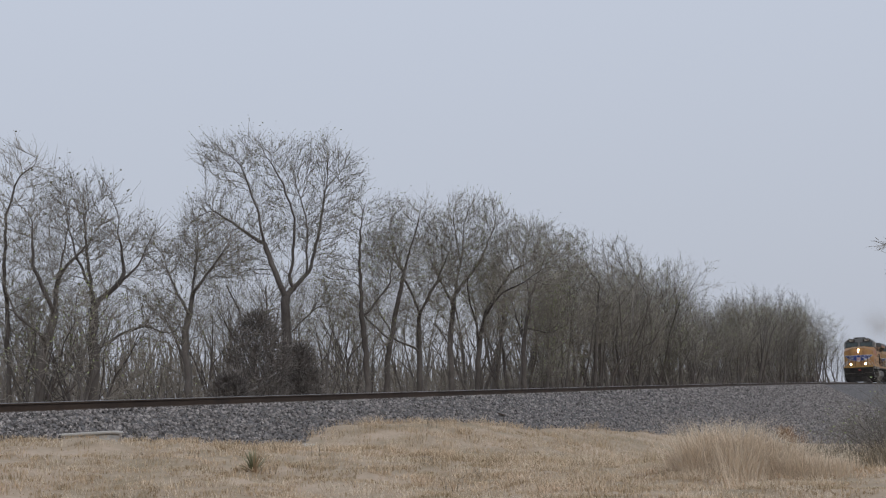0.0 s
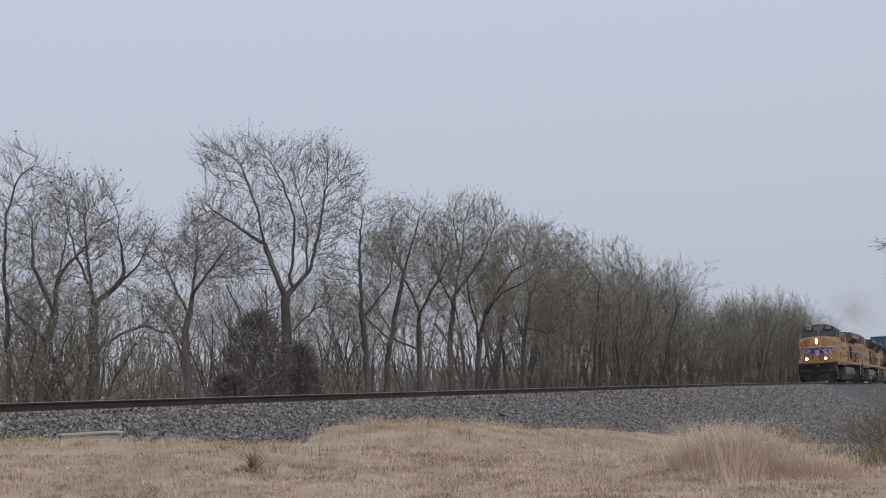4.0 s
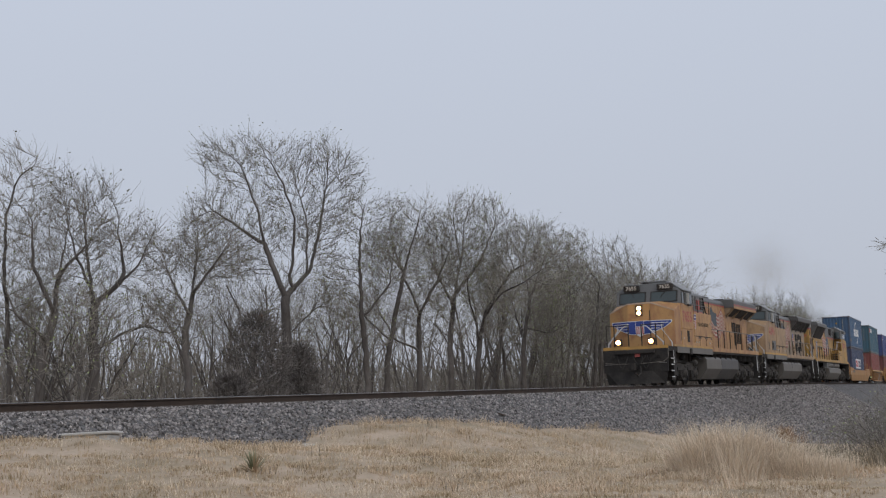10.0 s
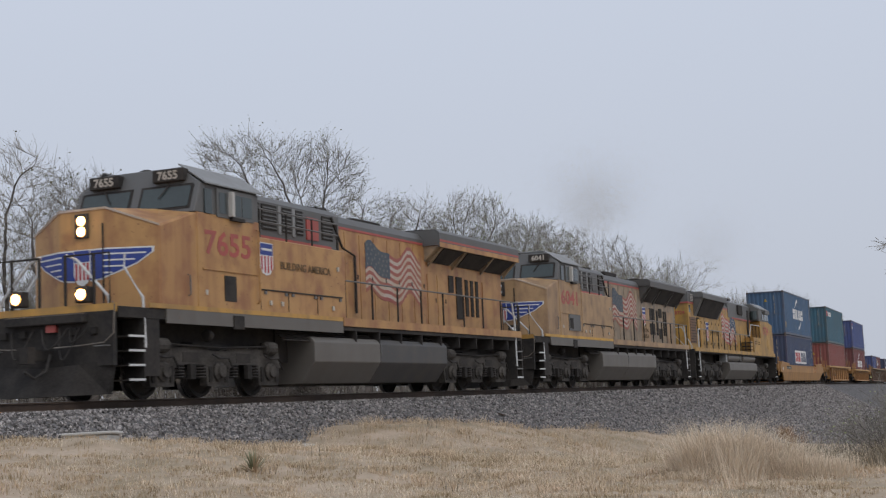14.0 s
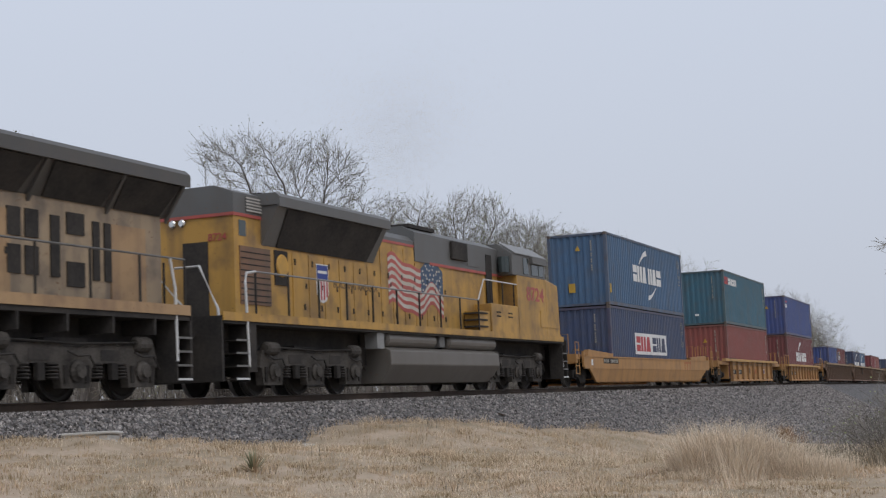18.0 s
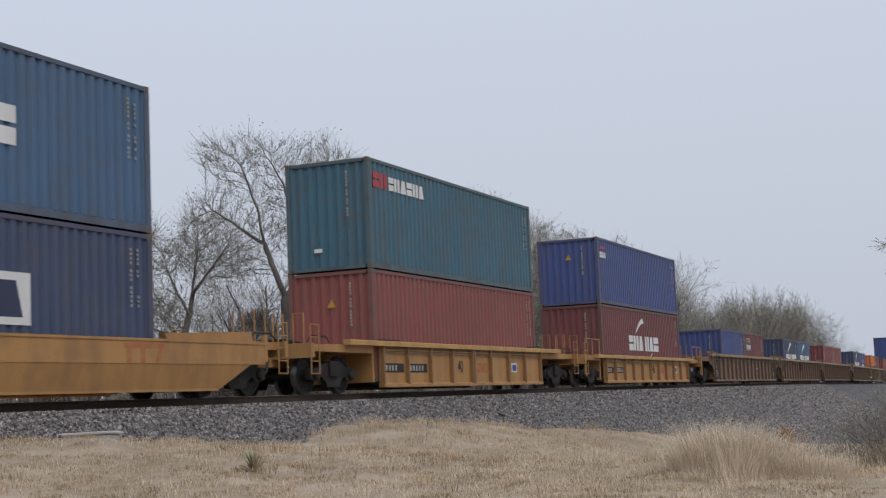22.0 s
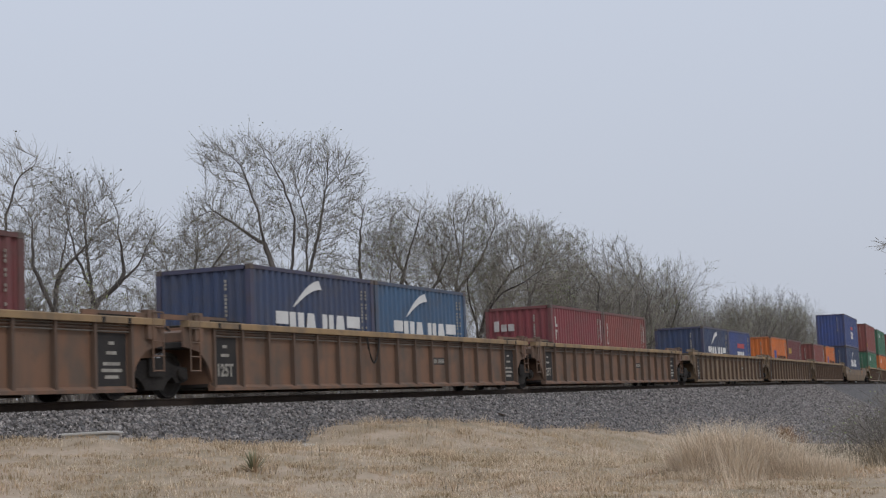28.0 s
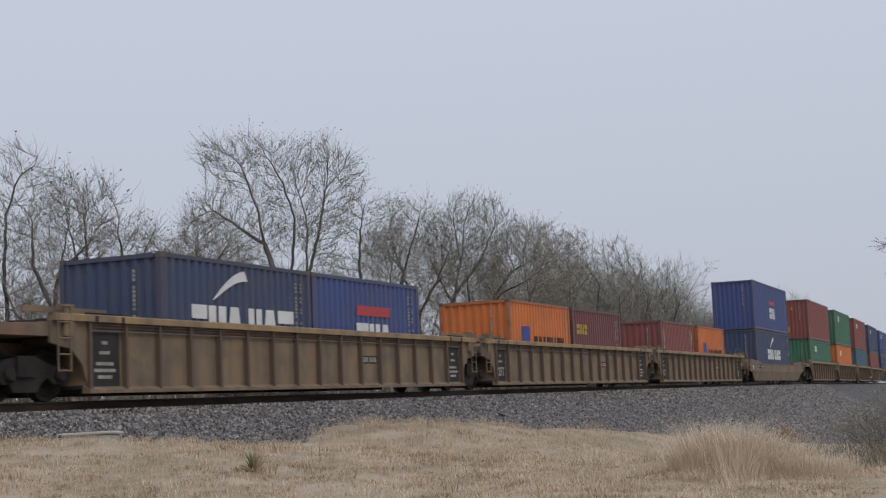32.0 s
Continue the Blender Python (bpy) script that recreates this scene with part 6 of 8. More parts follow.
SET = "faded tan-brown well of an articulated container car"
well_unit(132.9, 17.7, WELL_RUST, SET, "end", "own", 17)
container(135.55, 0.28, FT20, 2.59, BOX_ROYAL, "royal blue twenty-foot shipping container")
container(141.7, 0.28, FT20, 2.59, BOX_MAROON, "dark red twenty-foot shipping container with a dark and yellow panel", mark_flag)
c = well_unit(153.3, 17.7, WELL_RUST, SET, "", "own", 17, "125T")
bar(c, "hanging_strap", [(-1.9 + 0.7 * q, -1.44, 1.36 - 0.62 * math.sin(math.pi * q) ** 0.7) for q in (0, 0.1, 0.25, 0.4, 0.5, 0.6, 0.75, 0.9, 1)], 0.025, BLACK, "slack dark strap hanging from the chord")
container(155.1, 0.28, FT20, 2.59, BOX_NAVY, "navy twenty-foot shipping container with white marks", WHITE_20)
container(161.25, 0.28, FT20, 2.59, BOX_BLUE, "sea-blue twenty-foot shipping container with white marks", WHITE_20)
well_unit(173.6, 18.0, WELL_RUST, SET, "", "end", 17, "125T")
container(175.0, 0.28, FT20, 2.59, BOX_CRIMSON, "crimson twenty-foot shipping container with pale upright marks", mark_stack)
container(181.15, 0.28, FT20, 2.59, BOX_RED, "faded red twenty-foot shipping container with pale marks", mark_column)

well_unit(195.6, 17.3, WELL_BROWN, SET, "end", "own", 17)
container(198.1, 0.28, FT20, 2.59, BOX_NAVY, "navy twenty-foot shipping container with white marks", WHITE_20)
container(204.25, 0.28, FT20, 2.59, BOX_ROYAL, "royal blue twenty-foot shipping container with a red stroke", mark_big)
well_unit(215.5, 17.3, WELL_BROWN, SET, "", "own", 17, "125T")
container(217.3, 0.28, FT20, 2.59, BOX_ORANGE, "bright orange twenty-foot shipping container with dark marks", mark_blue_black)
container(223.7, 0.28, FT20, 2.59, BOX_MAROON, "dark maroon twenty-foot shipping container with a yellow mark", mark_yellow)
well_unit(235.4, 17.3, WELL_BROWN, SET, "", "end", 17, "125T")
container(236.2, 0.28, FT20, 2.59, BOX_RED, "faded red twenty-foot shipping container", mark_column)
container(243.3, 0.28, FT20, 2.59, BOX_ORANGE, "orange twenty-foot shipping container", mark_blue_black)

well_smooth(253.8, 22.4, WELL_BROWN, "tan smooth-sided double-stack well car")
container(258.6, 0.28, FT40, 2.89, BOX_NAVY, "navy blue corrugated shipping container with white marks", mark_white(-2.3, 2.3, 1.16, 0.61, ((-1.29, 1.88), (-0.05, 2.42))))
container(258.6, 3.18, FT40, 2.9, BOX_ROYAL, "royal blue corrugated shipping container with a red stroke", mark_big)

for k, (low, high, lw, hw) in enumerate(((BOX_GREEN, BOX_RED, "green", "oxide-red"), (BOX_ORANGE, BOX_GREEN, "orange", "green"), (BOX_TEAL, BOX_RED, "pale teal", "oxide-red"), (BOX_RED, BOX_NAVY, "red", "navy blue"), (BOX_NAVY, BOX_ROYAL, "navy", "royal blue"))):
    a = 280.8 + 16.5 * k
    well_unit(a - 0.5, 13.2, WELL_BROWN, "tan well of an articulated double-stack car", "end" if k == 0 else "", "own" if k < 4 else "end", 11, board=False)
    container(a, 0.28, FT40, 2.89, low, lw + " corrugated shipping container", mark_small if k < 2 else None)
    container(a, 3.18, FT40, 2.9, high, hw + " corrugated shipping container", mark_small if k > 0 else yellow_labels)


# ---- trees ----
class Wood:
    """Collects tapered round pieces and small leaves as plain arrays."""

    def __init__(self):
        self.verts, self.faces = [], []

    def limb(self, pts, radii, n):
        base = len(self.verts)
        for i, p in enumerate(pts):
            a, b = pts[max(i - 1, 0)], pts[min(i + 1, len(pts) - 1)]
            d = (b - a).normalized()
            side = d.cross(Vector((0.31, 0.95, 0.05))).normalized()
            up = side.cross(d)
            for k in range(n):
                q = 2 * math.pi * k / n
                self.verts.append(p + (side * math.cos(q) + up * math.sin(q)) * radii[i])
        for i in range(len(pts) - 1):
            for k in range(n):
                self.faces.append((base + i * n + k, base + i * n + (k + 1) % n, base + (i + 1) * n + (k + 1) % n, base + (i + 1) * n + k))

    def ribbon(self, pts, radii, rnd):
        """A fine twig as a narrow strip."""
        base = len(self.verts)
        d = (pts[-1] - pts[0]).normalized()
        side = d.cross(Vector((rnd.gauss(0, 1), rnd.gauss(0, 1), rnd.gauss(0, 1)))).normalized()
        for p, r in zip(pts, radii):
            self.verts += [p - side * r * 1.25, p + side * r * 1.25]
        self.faces += [(base + 2 * i, base + 2 * i + 1, base + 2 * i + 3, base + 2 * i + 2) for i in range(len(pts) - 1)]

    def leaf(self, p, size, rnd):
        d = Vector((rnd.gauss(0, 1), rnd.gauss(0, 1), rnd.gauss(0, 1))).normalized()
        s = d.cross(Vector((0.2, 0.4, 0.9))).normalized() * size * 0.5
        base = len(self.verts)
        self.verts += [p, p + d * size * 0.5 + s, p + d * size, p + d * size * 0.5 - s]
        self.faces.append((base, base + 1, base + 2, base + 3))


def grow(w, rnd, p, d, length, r, depth, form):
    """One limb that bends upwards and carries smaller ones. w: wood, twigs, tips."""
    counts, lift, spread, wild = form
    last = depth == len(counts)
    bend = wild * (1, 1, 0.85, 0.65, 0.5)[depth]
    steps = (7, 5, 4, 3, 1)[depth] if len(counts) > 3 else (6, 4, 3, 2)[depth]
    pts, radii = [p.copy()], [r]
    for i in range(steps):
        d = (d + Vector((rnd.gauss(0, bend), rnd.gauss(0, bend), rnd.gauss(0, bend * 0.5) + lift * (1, 1, 0.7, 0.4, 0.3)[depth]))).normalized()
        p = p + d * length / steps
        pts.append(p.copy())
        radii.append(max(r * (1 - 0.75 * (i + 1) / steps), 0.0035))
    if depth < (2 if len(counts) < 4 else 3):
        w[0].limb(pts, radii, (7, 5, 3)[depth] if len(counts) > 3 else (5, 3)[depth])
    else:
        w[1].ribbon(pts, radii, rnd)
    if last:
        w[2].append(pts[-1])
        return
    low = (0.36, 0.25, 0.2, 0.15)[depth]
    for i in range(counts[depth]):
        q = low + (1 - low) * (i + rnd.random()) / counts[depth]
        k = min(int(q * steps), steps - 1)
        at = pts[k].lerp(pts[k + 1], q * steps - k)
        along = (pts[k + 1] - pts[k]).normalized()
        side = along.cross(Vector((rnd.gauss(0, 1), rnd.gauss(0, 1), rnd.gauss(0, 1)))).normalized()
        tilt = rnd.uniform(0.4, 1.0) * spread
        size = rnd.uniform(0.42, 0.7) if depth < 2 else rnd.uniform(0.36, 0.55)
        grow(w, rnd, at, (along * math.cos(tilt) + side * math.sin(tilt)).normalized(), length * size * (1.2 - 0.55 * q), max(radii[k] * rnd.uniform(*((0.42, 0.62) if depth == 0 else (0.36, 0.56))), 0.0045), depth + 1, form)


def skeleton(seed, stems, clouds, dense=1.0, step=0.3, kill=0.6):
    """Limbs that grow from the stems until their twigs fill the clouds of the crown (u, z, half width, half height).
    Gives places, parents and radii."""
    rnd, rng = random.Random(seed), np.random.RandomState(seed)
    pos, par = [], []
    for path in stems:
        first = Vector((path[0][0], 0, path[0][1]))
        last, best = -1, 0.6
        for i, p in enumerate(pos):
            if (p - first).length < best:
                last, best = i, (p - first).length
        drift, side = 0.0, rnd.choice((-1, 1)) * rnd.uniform(0.1, 0.35)
        for a, b in zip(path, path[1:]):
            n = max(1, round(math.hypot(b[0] - a[0], b[1] - a[1]) / step))
            for k in range(n):
                q = (k + (0 if last < 0 else 1)) / n
                if last >= 0:
                    drift += side * step * (0.25 if path is stems[0] else 1)
                pos.append(Vector((a[0] + (b[0] - a[0]) * q + rnd.gauss(0, 0.03), drift + rnd.gauss(0, 0.05), a[1] + (b[1] - a[1]) * q)))
                par.append(last)
                last = len(pos) - 1
    aims = []
    for u, z, ru, rz in clouds:
        n = max(12, int(dense * 4.2 * ru * rz * min(ru, rz)))
        d = rng.normal(size=(n, 3))
        d /= np.linalg.norm(d, axis=1)[:, None]
        d *= rng.random_sample((n, 1)) ** 0.42
        aims.append(d * (ru, min(ru, rz) * 1.1, rz) + (u, 0, z))
    aims = np.concatenate(aims)
    at = np.array([tuple(p) for p in pos])
    way = np.zeros_like(at)
    for i, p in enumerate(par):
        way[i] = (at[i] - at[p]) / max(np.linalg.norm(at[i] - at[p]), 1e-6) if p >= 0 else (0, 0, 1)
    gap = np.linalg.norm(aims[:, None] - at[None], axis=2)
    near, far = gap.argmin(1), gap.min(1)
    kids = collections.Counter(par)
    for _ in range(70):
        live = far > kill
        aims, near, far = aims[live], near[live], far[live]
        if not len(aims):
            break
        pull = np.zeros_like(at)
        d = aims - at[near]
        np.add.at(pull, near, d / np.linalg.norm(d, axis=1)[:, None])
        tips = [i for i in np.unique(near) if kids[i] < 3]
        if not tips:
            break
        d = pull[tips]
        d /= np.linalg.norm(d, axis=1)[:, None] + 1e-6
        d = d + 0.7 * way[tips] + rng.normal(size=d.shape) * 0.16 + (0, 0, 0.3)
        d /= np.linalg.norm(d, axis=1)[:, None]
        grown = at[tips] + d * step
        m = len(at)
        at, way = np.concatenate((at, grown)), np.concatenate((way, d))
        par += [int(i) for i in tips]
        kids.update(int(i) for i in tips)
        gap = np.linalg.norm(aims[:, None] - grown[None], axis=2)
        g = gap.min(1)
        closer = g < far
        near[closer], far[closer] = gap.argmin(1)[closer] + m, g[closer]
    load = np.zeros(len(at))
    for i in range(len(at) - 1, -1, -1):
        load[i] = load[i] or 1.0
        if par[i] >= 0:
            load[par[i]] += load[i]
    return [Vector(p) for p in at], par, load


def clothe(it, seed, stems, clouds, mat, leaf_size, leaf_share, trunk=0.2, dense=1.0, twigs=4, step=0.3, fine=0.0065):
    """Bark, twigs and opening buds on a skeleton."""
    rnd = random.Random(seed)
    pos, par, load = skeleton(seed, stems, clouds, dense, step, 1.7 * step)
    wood, spray, leaves = Wood(), Wood(), Wood()
    top = max(load)
    tip = fine * 1.3
    power = math.log(trunk / tip) / math.log(top)
    radius = [tip * v ** power * (1.1 - 0.035 * min(max(p.z, 0.0), 8.0)) for v, p in zip(load, pos)]
    kids = collections.defaultdict(list)
    for i, p in enumerate(par):
        kids[p].append(i)
    starts = list(kids[-1])
    while starts:
        i = starts.pop()
        run = [par[i], i] if par[i] >= 0 else [i]
        while kids[i]:
            order = sorted(kids[i], key=lambda k: -load[k])
            starts += order[1:]
            i = order[0]
            run.append(i)
        pts = [pos[k] for k in run]
        pts = [pts[0]] + [(a + b * 2 + c) / 4 for a, b, c in zip(pts, pts[1:], pts[2:])] + [pts[-1]] if len(pts) > 2 else pts
        radii = [radius[k] for k in run]
        if par[run[0]] >= 0 or len(run) > 1:
            radii[0] = min(radii[0], radii[1] * 1.15) if len(run) > 1 else radii[0]
        if len(pts) < 2:
            continue
        if radii[0] > 0.014:
            wood.limb(pts, radii, 7 if radii[0] > 0.07 else 5 if radii[0] > 0.03 else 3)
        else:
            spray.ribbon(pts, radii, rnd)
    for i, p in enumerate(pos):
        if load[i] > 9 or par[i] < 0:
            continue
        along = (p - pos[par[i]]).normalized()
        for k in range(twigs if not kids[i] else max(1, twigs - 3)):
            d = (along + Vector((rnd.gauss(0, 0.55), rnd.gauss(0, 0.55), rnd.gauss(0.5, 0.4)))).normalized()
            n = rnd.uniform(0.22, 0.85 if kids[i] else 1.05) * (step / 0.17) ** 0.4
            mid = p + d * n * 0.5 + Vector((0, 0, 0.03 * n))
            end = mid + (d + Vector((rnd.gauss(0, 0.3), rnd.gauss(0, 0.3), 0.22))).normalized() * n * 0.5
            spray.ribbon([p, mid, end], [fine, fine * 0.8, fine * 0.4], rnd)
            if rnd.random() < leaf_share:
                leaves.leaf(end, leaf_size * rnd.uniform(0.6, 1.3), rnd)
                if rnd.random() < leaf_share * 0.6:
                    leaves.leaf(mid, leaf_size * rnd.uniform(0.5, 1.0), rnd)
    for part_name, w, m in (("trunk", wood, BARK), ("twig_spray", spray, TWIG), ("crown", leaves, mat)):
        if w.faces:
            ob = new(part_name, arrays(part_name, w.verts, w.faces, m, part_name == "trunk"))
            ob.parent = it
            if part_name != "trunk":
                ob["kind"] = "stuff"
    return max(v.z for v in spray.verts)


def shaped_tree(seed, x, y, turn, stems, clouds, mat, leaf_size, leaf_share, label, trunk=0.0):
    """A tree with its own forks and crown; heights are over the rails."""
    it = tagged(new("tree"), label, "tree", "trees by the track")
    # short side limbs all along the upper stems
    trunk = trunk or 0.07 + 0.013 * len(clouds)
    clouds = clouds + [(a[0] * (1 - q) + b[0] * q + d, a[1] * (1 - q) + b[1] * q, 0.7, 0.8) for path in stems for a, b in zip(path[1:], path[2:]) for q, d in ((0.2, 0.5), (0.7, -0.5)) if a[1] > 2.2]
    clothe(it, seed, stems, clouds, mat, leaf_size, leaf_share, trunk, 50, 6, 0.16, 0.0048)
    it.matrix_basis = pose(x, y, 0, 0, 0, turn)


def tree_kind(seed, stems, lean, crown, mat, leaf_size, leaf_share, label, trunk=0.16, high=12.0, dense=20.0, twigs=5, step=0.22):
    """A bare early-spring tree. crown: where it begins, its half width, and how far it narrows to the top."""
    rnd = random.Random(seed)
    it = tagged(new("tree"), label, "tree", "trees by the track")
    low, wide, taper = crown
    paths, clouds = [], []
    for s in range(stems):
        a = (s - (stems - 1) / 2) * lean + rnd.gauss(0, 0.25)
        u = (s - (stems - 1) / 2) * 0.35
        paths.append([(u, -0.4), (u + 0.15 * a + rnd.gauss(0, 0.15), high * 0.2), (u + 0.5 * a + rnd.gauss(0, 0.3), high * 0.45), (u + a, high * 0.72)])
    for k in range(6):
        q = (k + 0.5) / 6
        z = low + (high - low) * q
        r = wide * (1 - taper * abs(q - 0.45) * 1.6)
        clouds.append((rnd.uniform(-0.4, 0.4) * wide, z, r * rnd.uniform(0.65, 0.95), (high - low) / 6 * rnd.uniform(0.8, 1.15)))
    TALL[it.name] = clothe(it, seed, paths, clouds, mat, leaf_size, leaf_share, trunk, dense, twigs, step)
    return it


def grown_kind(seed, stems, lean, form, leaf_mat, leaf_size, leaf_share, label, trunk, high=9.0, name="tree"):
    """A loose tree or shrub that branches by chance alone."""
    rnd = random.Random(seed)
    it = tagged(new(name), label, name, name + "s by the track")
    w, leaves = (Wood(), Wood(), []), Wood()
    for s in range(stems):
        a = 2 * math.pi * (s + rnd.random() * 0.5) / stems
        d = Vector((math.cos(a) * lean, math.sin(a) * lean, 1)).normalized()
        grow(w, rnd, Vector((math.cos(a) * 0.18, math.sin(a) * 0.18, -0.3)), d, high * rnd.uniform(0.85, 1.05), trunk * rnd.uniform(0.85, 1.15), 0, form)
    for t in w[2]:
        if rnd.random() < leaf_share:
            leaves.leaf(t + Vector((rnd.gauss(0, 0.05), rnd.gauss(0, 0.05), rnd.gauss(0, 0.05))), leaf_size * rnd.uniform(0.6, 1.3), rnd)
    for part_name, wood, mat in (("trunk", w[0], BARK), ("twig_spray", w[1], TWIG), ("crown", leaves, leaf_mat)):
        if wood.faces:
            ob = new(part_name, arrays(part_name, wood.verts, wood.faces, mat, part_name == "trunk"))
            ob.parent = it
            if part_name != "trunk":
                ob["kind"] = "stuff"
    TALL[it.name] = max(v.z for v in w[0].verts + w[1].verts)
    return it


def thicket(x, y, half, high, label):
    """A dense domed shrub: upright stems in a mass of short dead twigs."""
    rnd = random.Random(int(x * 10))
    it = tagged(new("shrub"), label, "shrub", "shrubs by the track")
    spray = Wood()
    for _ in range(22):
        wood = Wood()
        a, q = rnd.uniform(0, 6.283), rnd.random() ** 0.5
        p = Vector((math.cos(a) * q * half * 0.4, math.sin(a) * q * half * 0.4, -0.3))
        top = Vector((math.cos(a) * q * half * 0.8, math.sin(a) * q * half * 0.8, high * (1 - 0.25 * q * q) * rnd.uniform(0.8, 1.0)))
        wood.limb([p, p.lerp(top, 0.5) + Vector((rnd.gauss(0, 0.12), rnd.gauss(0, 0.12), 0)), top], [0.035, 0.022, 0.006], 4)
        ob = new("stem", arrays("stem", wood.verts, wood.faces, BARK))
        ob.parent = it
    for _ in range(4200):
        a, q, h = rnd.uniform(0, 6.283), rnd.random() ** 0.45, rnd.random() ** 0.8
        r = half * q * (0.78 + 0.3 * noise.noise((math.cos(a) * 1.5, math.sin(a) * 1.5, h * 3 + x))) * math.sqrt(max(1 - (max(h - 0.35, 0) / 0.67) ** 2, 0.0))
        p = Vector((math.cos(a) * r, math.sin(a) * r, h * high))
        d = Vector((math.cos(a) * 0.5 + rnd.gauss(0, 0.5), math.sin(a) * 0.5 + rnd.gauss(0, 0.5), rnd.gauss(0.5, 0.6))).normalized() * rnd.uniform(0.15, 0.5)
        spray.ribbon([p, p + d * 0.5 + Vector((rnd.gauss(0, 0.03), 0, 0)), p + d], [0.012, 0.009, 0.004], rnd)
    ob = new("twig_spray", arrays("twig_spray", spray.verts, spray.faces, THICKET))
    ob.parent = it
    ob["kind"] = "stuff"
    it.matrix_basis = pose(x, y, ground_z(x, y) - 0.1)


THICKET = material("dead_leaf_brown", (0.21, 0.19, 0.175), 0.95, 0, (0.14, 0.127, 0.118), 1.2, per_island=0.3)
TALL = {}
LIGHT = (6, 6, 6)
KINDS = [
    tree_kind(41, 1, 0.6, (3.0, 1.7, 0.7), BUD, 0.07, 0.5, "tall slim bare tree with rising limbs", 0.13),
    tree_kind(42, 2, 1.6, (3.4, 2.1, 0.6), BUD, 0.07, 0.5, "bare twin-stemmed tree with a rounded crown", 0.15),
    tree_kind(43, 2, 1.2, (2.6, 1.8, 0.6), LEAF, 0.10, 0.6, "slender tree in a haze of young leaves", 0.13),
    tree_kind(44, 3, 1.3, (3.0, 2.3, 0.7), BUD, 0.07, 0.5, "bare many-stemmed tree with fine grey twigs", 0.14),
    grown_kind(16, 2, 0.16, (LIGHT, 0.06, 0.9, 0.16), BUD, 0.07, 0.4, "thin bare tree deep in the wood", 0.12),
    grown_kind(17, 3, 0.25, (LIGHT, 0.06, 0.9, 0.18), BUD, 0.07, 0.4, "thin bare thicket tree deep in the wood", 0.1),
    grown_kind(14, 2, 0.14, ((6, 5, 5, 4), 0.07, 0.8, 0.12), LEAF, 0.075, 0.7, "slender tree with the first pale green leaves", 0.16),
]
BRUSH = [
    grown_kind(31, 8, 0.5, ((4, 3, 3), 0.03, 1.0, 0.2), BUD, 0.05, 0.2, "bare grey-brown brush under the trees", 0.028, 2.6, "shrub"),
    grown_kind(32, 9, 0.7, ((4, 3, 3), 0.02, 1.1, 0.22), LEAF, 0.05, 0.3, "tangled brush with a few green leaves", 0.025, 2.3, "shrub"),
    grown_kind(33, 5, 0.45, ((5, 5, 5), 0.03, 1.0, 0.2), LEAF, 0.045, 0.6, "tall shrub in fresh yellow-green leaf", 0.04, 3.4, "shrub"),
]


def plant_to(it, x, y, high, turn):
    """A copy that reaches the given height."""
    return plant(it, x, y, high / TALL[it.name], turn)


def plant(it, x, y, size, turn, sink=0.1):
    return copy_thing(it, pose(x, y, ground_z(x, y) - sink, 0, 0, turn) @ Matrix.Scale(size, 4))


# the wood's height over the rails along the line
EDGE_X = [30, 36.5, 39.7, 43, 45, 52, 58, 60, 70, 76, 80, 90, 96, 108, 113, 123, 132, 138, 147, 168, 193, 219, 247, 272, 300]
EDGE_Z = [6.5, 6.6, 6.2, 6.0, 7.5, 8.0, 8.5, 9.0, 9.8, 10.2, 10.0, 11.0, 11.6, 12.0, 10.9, 11.2, 10.0, 8.6, 10.0, 12.2, 13.0, 12.6, 11.6, 10.0, 9.0]


def wood_tree(kind, x, y, share, rnd):
    """y: metres beyond the track at the camera's end of the line."""
    edge = float(np.interp(x * 29 / y, EDGE_X, EDGE_Z)) * y / 29
    y += track(x).y - GAP
    plant_to(KINDS[kind], x, y, edge * share - ground_z(x, y), rnd.uniform(0, 360))


